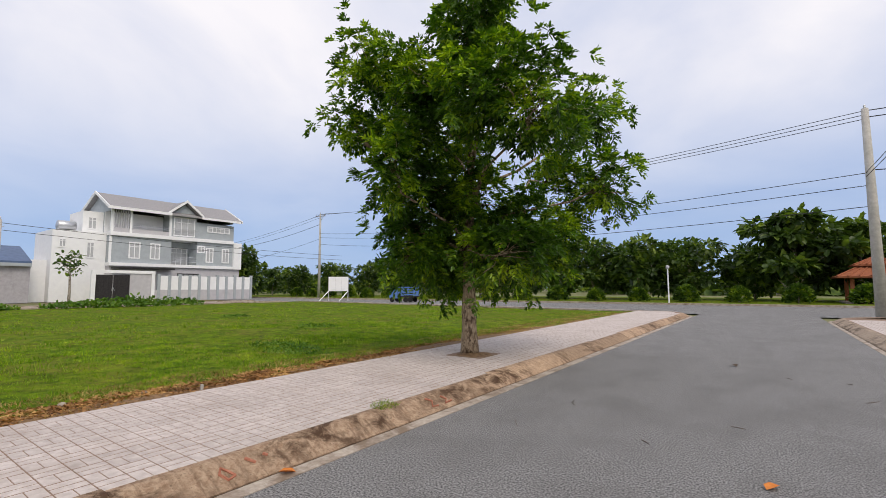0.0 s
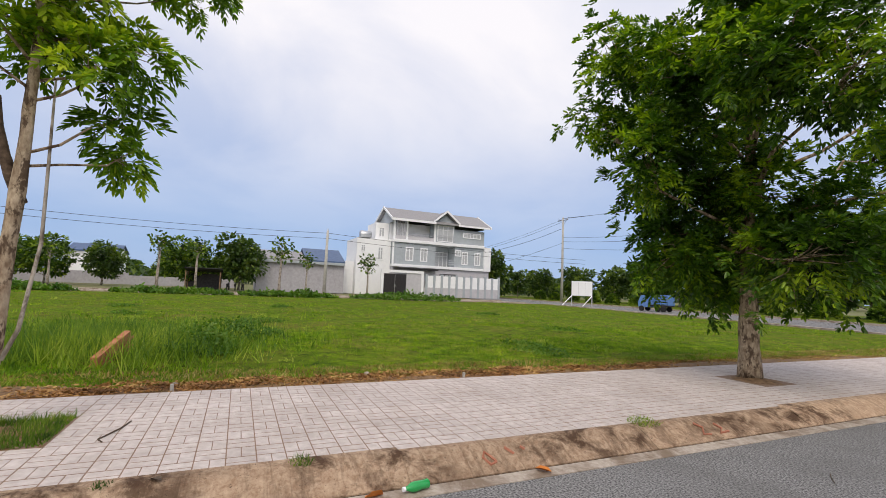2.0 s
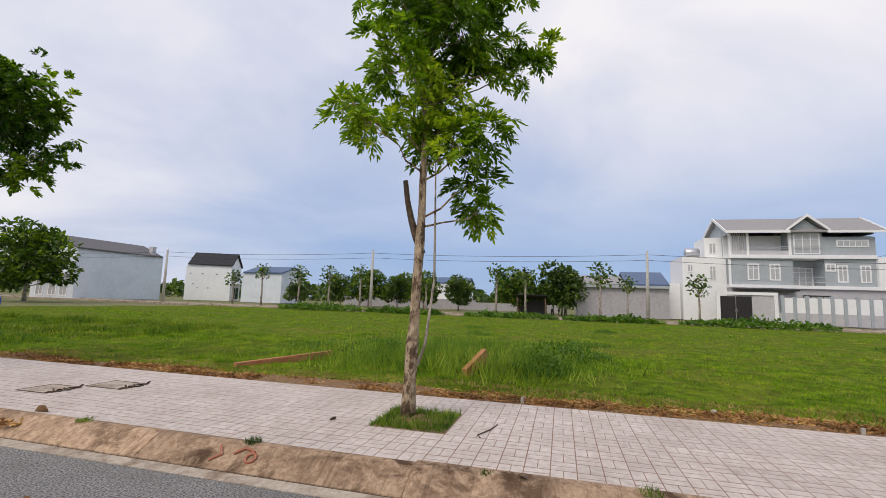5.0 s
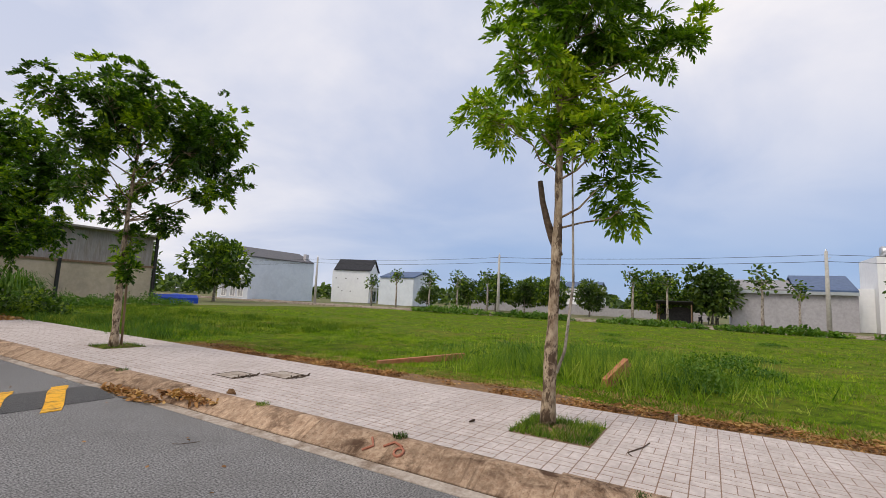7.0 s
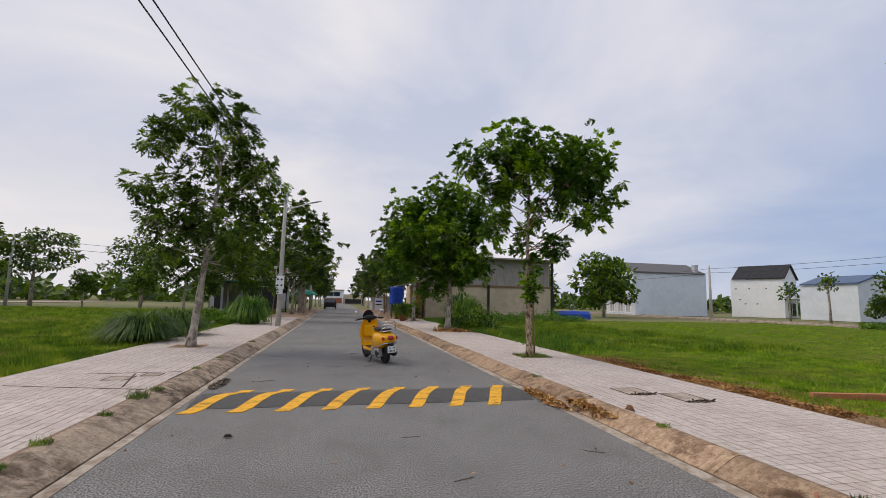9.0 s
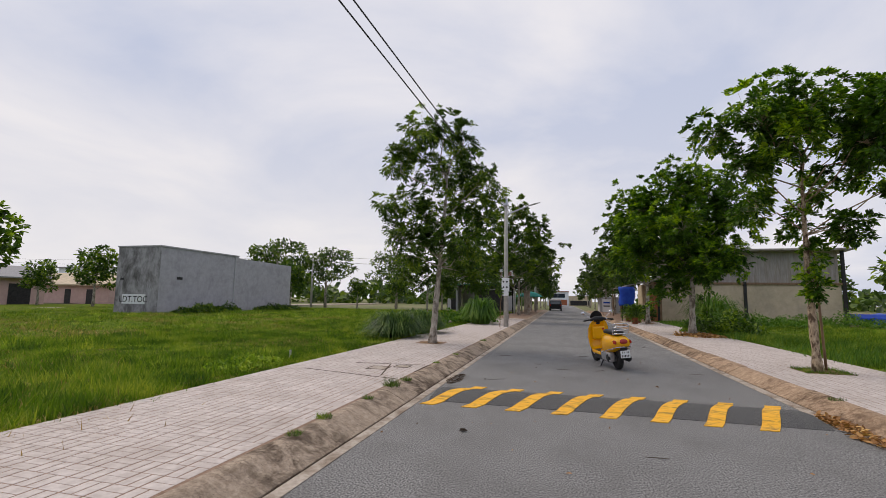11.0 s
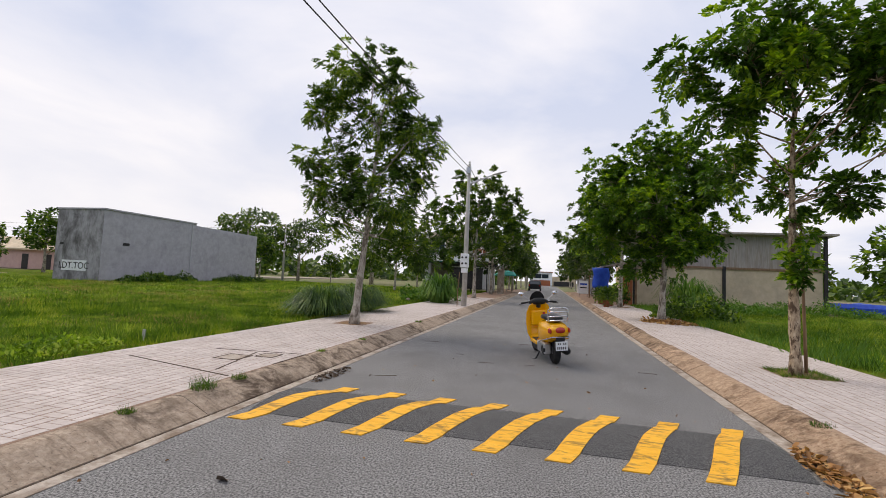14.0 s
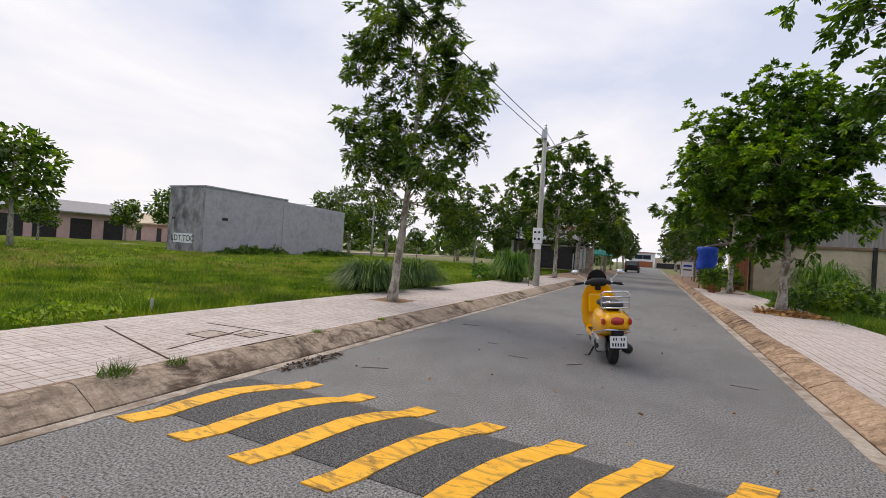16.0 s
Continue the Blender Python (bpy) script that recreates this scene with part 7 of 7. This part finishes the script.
def tussocks(name, label, cx, cy, per, spread_r, hgt, wid, material, seed):
    """Uneven clumps of grass: each has its own height and a way in which it lies over."""
    rng = np.random.default_rng(seed)
    k = len(cx)
    idx = np.repeat(np.arange(k), per)
    n_ = len(idx)
    size = rng.uniform(0.45, 1.25, k) * (0.75 + 0.5 * np.sin(cx * 0.8 + 1.1 * np.sin(cy * 0.6)) * np.sin(cy * 0.5 + 0.7))
    off = rng.normal(size=(n_, 2)) * spread_r * (0.6 + 0.6 * size[idx])[:, None]
    x_, y_ = cx[idx] + off[:, 0], cy[idx] + off[:, 1]
    lie = np.array([0.07 * noise.noise(Vector((u * 0.35, w_ * 0.35, 3.0))) for u, w_ in zip(cx.tolist(), cy.tolist())])[idx]
    h_ = hgt * size[idx] * rng.uniform(0.5, 1.0, n_)
    base = np.stack([x_, y_, 0.085 + lie], 1)
    fall = rng.uniform(0, math.tau, k)
    tilt = rng.uniform(0.2, 0.9, k)[idx]
    way = np.stack([np.cos(fall[idx]) * tilt, np.sin(fall[idx]) * tilt, np.ones(n_)], 1) + np.concatenate([off / spread_r * 0.28, np.zeros((n_, 1))], 1)
    way = unit(way + rng.normal(size=(n_, 3)) * 0.2)
    ang = rng.uniform(0, math.tau, n_)
    side = np.stack([np.cos(ang), np.sin(ang), np.zeros(n_)], 1) * (wid * rng.uniform(0.6, 1.3, n_))[:, None]
    q = np.stack([base - side, base + side, base + way * h_[:, None]], 1)
    return tagged(new(name, soup(name, q, 3, material)), label, "grass", kind="stuff")


def scattered(k, x0, reach, power, y0, y1):
    return x0 + reach * rg.uniform(0, 1, k) ** power, rg.uniform(y0, y1, k)


tussocks("grass_tussocks", "low uneven tussocks in the mown lawn", *scattered(3400, -4.3, -9.0, 1.3, -8, 20), 26, 0.085, 0.105, 0.008, "grass", 501)
tussocks("grass_tussocks", "low uneven tussocks across the far lawn", *scattered(3000, -9.0, -28.0, 1.3, -24, 33), 20, 0.16, 0.17, 0.012, "grass", 502)
tussocks("grass_tussocks", "thick lying tussocks of the overgrown plot", *scattered(3000, 7.35, 9.0, 1.2, -18, 5), 30, 0.11, 0.26, 0.009, "grass_long", 503)
tussocks("grass_tussocks", "thick lying tussocks across the overgrown plot", *scattered(3000, 13.0, 26.0, 1.3, -42, 8), 22, 0.18, 0.32, 0.014, "grass_long", 504)
tussocks("grass_tussocks", "lush tall weeds and grass before a shed", *scattered(1500, -3.7, -9.5, 1.1, -27, -5.5), 26, 0.14, 0.36, 0.011, "grass_long", 507)
tussocks("grass_tussocks", "dark weeds beside the pavement", *scattered(420, -3.65, -3.0, 1.2, -26, -5.0), 26, 0.12, 0.40, 0.013, "weed", 508)
tussocks("grass_tussocks", "pale yellow-green tussocks on the overgrown plot", *scattered(900, 8.0, 22.0, 1.2, -30, 4), 26, 0.13, 0.27, 0.010, "tall_grass", 505)
tussocks("grass_tussocks", "pale yellow-green tussocks in the lawn", *scattered(800, -4.4, -22.0, 1.3, -12, 24), 24, 0.11, 0.15, 0.009, "tall_grass", 506)
n = 36000
turf_blades("dry_grass", "dry straw scattered through the lawn", -4.2 - 11 * rg.uniform(0, 1, n) ** 1.2, rg.uniform(-10, 30, n), 0.09, 0.008, "grass_dry", 309, 1.0, 0.09)
n = 36000
px_ = rg.integers(0, 40, n)
cx_, cy_ = np.random.default_rng(5).uniform(8.3, 30, 40), np.random.default_rng(6).uniform(-22, 3, 40)
turf_blades("dry_grass", "yellowed grass patches on the overgrown plot", cx_[px_] + rg.normal(size=n) * 1.3, cy_[px_] + rg.normal(size=n) * 0.7, 0.19, 0.009, "grass_dry", 310, 0.8, 0.10)
for i in range(9):
    leafy("weed_patch", "low dark weeds in the lawn", -6.0 - 1.9 * i + 1.2 * math.sin(7 * i), 9.0 + 9.5 * math.sin(2.3 * i + 0.4), 0.8, 0.6, 0.16, 260, 0.07, "weed", 330 + i)
leafy("weed_patch", "low leafy weeds beside a brick footing", -7.0, 5.9, 0.8, 0.7, 0.75, 900, 0.08, "weed", 311)
leafy("weed_patch", "low leafy weeds on the plot", -8.6, 2.2, 1.6, 1.2, 0.5, 900, 0.07, "weed", 312)
leafy("weed_patch", "low leafy weeds on the plot", -9.6, 6.6, 1.3, 1.0, 0.55, 900, 0.08, "weed", 313)
leafy("weed_patch", "light green weeds at the pavement's edge", 8.0, -1.3, 0.6, 0.8, 0.3, 500, 0.07, "tall_grass", 314)


def litter(name, label, x, y, rx, ry, n, size, seed, z, up=0.03, material="leaf_litter"):
    rng = np.random.default_rng(seed)
    a, r_ = rng.uniform(0, math.tau, n), np.sqrt(rng.uniform(0, 1, n))
    p_ = np.stack([x + rx * r_ * np.cos(a), y + ry * r_ * np.sin(a), z + up * (1 - r_) * rng.uniform(0, 1, n) + 0.004], 1)
    way = rng.normal(size=(n, 3))
    way[:, 2] *= 0.25
    return tagged(new(name, leaf_mesh(name, leaflets(p_, way, size * rng.uniform(0.5, 1.2, n), size * 0.4, rng, 0.0), material)), label, "leaves", kind="stuff")


litter("leaf_pile", "heap of brown fallen leaves in the gutter", -0.80, -0.25, 0.15, 0.75, 380, 0.085, 321, 0.012, 0.05)
litter("leaf_pile", "heap of brown leaves on the kerb", -0.98, 0.75, 0.12, 0.55, 260, 0.09, 322, 0.09, 0.03)
litter("leaf_litter", "scattered brown leaves at the lawn's edge", -3.95, 9.0, 0.5, 13.0, 1300, 0.07, 323, 0.12, 0.04)
rv = random.Random(77)
for i in range(46):
    yy = -4 + 20 * i / 45 + rv.uniform(-0.3, 0.3)
    litter("leaf_litter", "heaped dry brown leaves along the lawn's edge", -3.86 - rv.uniform(0, 0.35), yy, rv.uniform(0.16, 0.34), rv.uniform(0.3, 0.6), rv.randint(220, 420), 0.055, 600 + i, 0.115, 0.05)
litter("leaf_pile", "brown leaves and rubble round a tree foot", -2.7, -13.4, 0.9, 0.9, 500, 0.16, 324, PAVE, 0.12)
litter("leaf_litter", "dark debris in the eastern gutter", 4.17, -2.0, 0.12, 0.5, 260, 0.045, 325, 0.004, 0.012, "bark_dark")
litter("twig_litter", "scattered twigs and leaf bits on the asphalt", 1.9, 1.5, 2.4, 9.0, 90, 0.05, 326, 0.002, 0.0)


def lone_leaf(label, x, y, z, size, seed, material="orange_leaf"):
    rng = np.random.default_rng(seed)
    me = leaf_mesh("fallen_leaf", leaflets(np.array([[0, 0, 0.006]]), np.array([[math.cos(seed), math.sin(seed), 0.1]]), size, size * 0.6, rng, 0.0), material)
    tagged(new("fallen_leaf", me), label, "leaf").matrix_basis = pose(x, y, z)


lone_leaf("curled orange fallen leaf on the asphalt", 2.25, 10.6, 0.002, 0.13, 1)
lone_leaf("dark curled leaf on the asphalt", 1.8, 16.4, 0.002, 0.16, 2, "twig")
lone_leaf("brown fallen leaf on the asphalt", 3.42, 1.1, 0.002, 0.1, 3, "twig")
lone_leaf("orange fallen leaf in the gutter", -0.74, 8.85, 0.012, 0.13, 4)
lone_leaf("orange fallen leaf in the gutter", -0.80, 7.5, 0.012, 0.15, 5)
lone_leaf("dark fallen leaf on the paving", -2.1, 4.1, PAVE, 0.1, 6, "twig")
lone_leaf("dark fallen leaf on the kerb top", -1.15, 6.1, PAVE, 0.09, 7, "twig")
lone_leaf("dark clod on the kerb top", -1.2, 1.15, PAVE, 0.16, 8, "soil")
rsm = random.Random(17)
for i in range(34):
    x, y, a, l_ = rsm.uniform(-0.4, 4.1), rsm.uniform(-12, 18), rsm.uniform(0, 6.28), rsm.uniform(0.06, 0.32)
    if -1.6 < y < 0.2:
        continue
    c = rsm.uniform(-0.05, 0.05)
    part("twig", Build().tube([(x, y, 0.006), (x + l_ * 0.5 * math.cos(a) + c, y + l_ * 0.5 * math.sin(a), 0.007), (x + l_ * math.cos(a), y + l_ * math.sin(a), 0.006)], 0.0035, 4), "twig", None, "thin dry twig lying on the asphalt", category="twig")
part("twig", Build().tube([(-2.5, 5.75, PAVE + 0.006), (-2.3, 5.72, PAVE + 0.01), (-2.05, 5.62, PAVE + 0.006), (-1.98, 5.66, PAVE + 0.005)], 0.006, 5), "twig", None, "crooked twig lying on the paving", category="twig")

# bottle in the gutter
bt = thing("bottle", "crushed green plastic bottle in the gutter", "bottle", pose(-0.79, 7.74, 0.045, 90, 0, 12))
part("body", Build().lathe([(0.026, -0.09), (0.034, -0.08), (0.03, -0.03), (0.035, 0.01), (0.033, 0.05), (0.015, 0.085), (0.013, 0.10)], 14), "bottle_green", bt, smooth=True)
part("cap", Build().lathe([(0.015, 0.10), (0.016, 0.118), (0.012, 0.12)], 12), "white", bt)


# brick footings half buried on the plot
def footing(label, x0, y0, x1, y1, h0, h1, courses):
    t = thing("brick_footing", label, "wall")
    d = Vector((x1 - x0, y1 - y0, 0))
    L_ = d.length
    a = math.degrees(math.atan2(d.y, d.x))
    part("mortar", Build().prism([(0, -0.05), (L_, -0.05), (L_, h1 + 0.03), (0, h0 + 0.03)], -0.045, 0.045, "y"), "brick", t).matrix_basis = pose(x0, y0, 0.1, 0, 0, a)
    bm = Build().box(0.004, -0.055, 0.004, 0.20, 0.055, 0.062).mesh("brick", "brick")
    for c in range(courses):
        z = 0.07 * c
        k = 0
        u = -0.1 * (c % 2)
        while u < L_ - 0.05:
            if z + 0.06 <= h0 + (h1 - h0) * (u + 0.1) / L_ + 0.02 and u > -0.05:
                ob = new("brick", bm)
                ob.parent = t
                ob.matrix_basis = pose(x0, y0, 0.1, 0, 0, a) @ pose(u, 0, z)
            u += 0.205
            k += 1


footing("short raked red brick footing in the grass", -5.55, 4.75, -6.45, 4.95, 0.12, 0.40, 6)
footing("long low red brick footing in the grass", -4.9, 0.55, -7.0, 1.38, 0.03, 0.10, 2)
for x, y in ((7.86, -2.5), (-3.75, 9.6), (-3.8, 5.9)):
    part("survey_peg", Build().box(x - 0.018, y - 0.018, 0.05, x + 0.018, y + 0.018, 0.30 if x > 0 else 0.2), "pole", None, "short pale survey peg in the grass", category="peg", bevel=0.006)
for x, y, s in ((-4.1, 5.9, 0.05), (-4.2, 9.1, 0.045), (-3.95, 3.4, 0.04), (-4.3, 8.3, 0.05), (8.3, -18.3, 0.12)):
    st_ = Build()
    st_.lathe([(s * 0.3, 0), (s, s * 0.3), (s * 0.8, s * 0.9), (s * 0.2, s * 1.2)], 7)
    part("stone", st_, "gutter", None, "pale rounded stone in the grass", category="stone", smooth=True).matrix_basis = pose(x, y, 0.1 if x < 0 else 0.12)

# drain covers let into the paving: dirty seams round worn lids
for x, y, hw, hh in ((-2.55, 0.62, 0.20, 0.28), (-2.05, 0.12, 0.20, 0.24), (5.55, -1.75, 0.16, 0.16), (5.2, -2.05, 0.12, 0.12)):
    put = lambda u, d, z: (x + u, y + z, PAVE + d)
    cv = part("drain_cover", ring_frame(put, -hw, hw, -hh, hh, 0.022, -0.02, 0.004), "dirt_dark", None, "drain cover with dirty seams in the paving", category="drain cover")
    part("lid", Build().box(x - hw, y - hh, PAVE - 0.02, x + hw, y + hh, PAVE + 0.0025), "gutter", cv)
    if x < 0:
        litter("seam_weeds", "dry weeds in the seams of a drain cover", x, y + hh, hw, 0.05, 40, 0.06, 340 + int(10 * hh), PAVE, 0.03, "bark_dark")

# open joints where slabs of the eastern paving have settled
for x0, y0, x1, y1 in ((4.85, -0.78, 6.75, -1.25), (4.80, -1.55, 4.80, -2.35), (4.86, -2.35, 6.2, -2.2), (5.2, -1.0, 5.5, -2.2)):
    d = Vector((x1 - x0, y1 - y0, 0))
    jb = Build().box(0, -0.012, 0, d.length, 0.012, 0.006)
    structure("paving_joint", jb, "dirt_dark", "dark open joint in settled paving", "joint").matrix_basis = pose(x0, y0, PAVE - 0.003, 0, 0, math.degrees(math.atan2(d.y, d.x)))

# red survey marks on the kerb: short strokes laid on the slope
KSLOPE = math.degrees(math.atan2(0.11, 0.18))


def mark(x, y, strokes, label="faded red survey mark painted on the kerb"):
    t = thing("kerb_mark", label, "painted mark", pose(x, y, 0.094, 0, KSLOPE, 0))
    for pts in strokes:
        part("stroke", Build().tube([(-v_, u_, 0.0) for u_, v_ in pts], 0.012, 5), "red_paint", t)
    return t


ring8 = [(0.045 * math.cos(a), 0.03 + 0.045 * math.sin(a)) for a in [q * math.tau / 10 for q in range(11)]]
mark(-0.99, 8.42, [[(0.05, -0.05), (0.02, 0.0), (-0.02, 0.05), (-0.05, 0.0), (-0.01, -0.07), (0.05, -0.05)], [(0.18, 0.07), (0.24, 0.0)], [(0.33, 0.06), (0.36, 0.03)]])
mark(-0.98, 11.0, [[(-0.12, 0.08), (-0.05, 0.02), (-0.12, -0.06), (-0.02, -0.07)], [(0.15, 0.05), (0.2, -0.02), (0.12, -0.07), (0.26, -0.06)]])
mark(-0.98, 3.92, [[(u_, v_ - 0.03) for u_, v_ in ring8], [(0.0, 0.06), (-0.1, 0.09), (-0.18, 0.02)], [(-0.35, 0.08), (-0.28, 0.0), (-0.36, -0.07)]])

# distant woods all round, low on the skyline
def far_woods(a0, a1, dist, high, n, seed):
    rng = np.random.default_rng(seed)
    a = np.radians(rng.uniform(a0, a1, n))
    d = dist * rng.uniform(0.9, 1.25, n)
    wav = 0.55 + 0.25 * np.sin(a * 37 + seed) + 0.2 * np.sin(a * 83 + 2 * seed)
    p_ = np.stack([d * np.cos(a), d * np.sin(a), high * wav * rng.uniform(0, 1, n) ** 0.8], 1)
    q = leaflets(p_, rng.normal(size=(n, 3)) + np.array([0, 0, 0.4]), 2.2 * rng.uniform(0.6, 1.2, n), 1.3, rng, 0.1)
    tagged(new("far_woods", leaf_mesh("far_woods", q, "leaf_far")), "dark distant woods along the skyline", "woods", kind="stuff")


far_woods(105, 262, 150, 7.0, 9000, 401)
far_woods(275, 400, 130, 7.0, 8000, 402)
far_woods(40, 105, 110, 8.0, 5000, 403)

# ---- paving: tiles of eight bars in basket weave ----
def tile_bars():
    out, g_, gx_ = [], 0.0035, 0.007
    for a in range(2):
        for c in range(2):
            x, y = a * 0.2, c * 0.2
            if (a + c) % 2 == 0:
                out += [(x + gx_, y + g_, x + 0.2 - gx_, y + 0.1 - g_ * 0.7), (x + gx_, y + 0.1 + g_ * 0.7, x + 0.2 - gx_, y + 0.2 - g_)]
            else:
                out += [(x + gx_, y + g_, x + 0.1 - gx_ * 0.8, y + 0.2 - g_), (x + 0.1 + gx_ * 0.8, y + g_, x + 0.2 - gx_, y + 0.2 - g_)]
    return out


BARS = tile_bars()


def tile_faces(ox, oy, z=0.0):
    """Raised bars with sloped sides, five faces each, as quads."""
    quads = []
    for x0, y0, x1, y1 in BARS:
        i = 0.002
        lo = [(ox + x0, oy + y0, z - 0.003), (ox + x1, oy + y0, z - 0.003), (ox + x1, oy + y1, z - 0.003), (ox + x0, oy + y1, z - 0.003)]
        hi = [(ox + x0 + i, oy + y0 + i, z), (ox + x1 - i, oy + y0 + i, z), (ox + x1 - i, oy + y1 - i, z), (ox + x0 + i, oy + y1 - i, z)]
        quads.append(hi)
        for k in range(4):
            quads.append([lo[k], lo[(k + 1) % 4], hi[(k + 1) % 4], hi[k]])
    return quads


tile_me = soup("tile", tile_faces(0, 0), 4, "tile")


def in_pit(x, y):
    return any(abs(x + TS / 2 - px_) < 0.35 and abs(y + TS / 2 - py_) < 0.35 for px_, py_, hp in PITS)


rp = random.Random(33)
for side, x0, y_lo, y_hi, n_lo, n_hi, parent in (("west", WEST_X0, -26.0, 33.2, 1.9, 11.9, "pavement_west"), ("east", EAST_X0, -26.0, 30.2, -7.7, 2.3, "pavement_east")):
    rest = []
    owner = bpy.data.objects[parent]
    rows_n = int((y_hi - y_lo) / TS)
    for j in range(rows_n):
        y = TILE_Y0 + TS * j
        if side == "west" and y > 31.4:
            cols = 5
        else:
            cols = 6
        for i in range(cols):
            x = x0 + TS * i
            if in_pit(x, y):
                continue
            dz = rp.uniform(-0.0004, 0.0004)
            if n_lo <= y <= n_hi:
                ob = new("tile", tile_me)
                ob.parent = owner
                ob.matrix_basis = pose(x, y, PAVE + dz, rp.uniform(-0.04, 0.04), rp.uniform(-0.04, 0.04), 0)
            else:
                rest += tile_faces(x, y, PAVE + dz)
    ro = new("tile_rest", soup("tile_rest", rest, 4, "tile_far"))
    ro.parent = owner
    tagged(ro, "pale basket-weave paving tiles", kind="stuff")
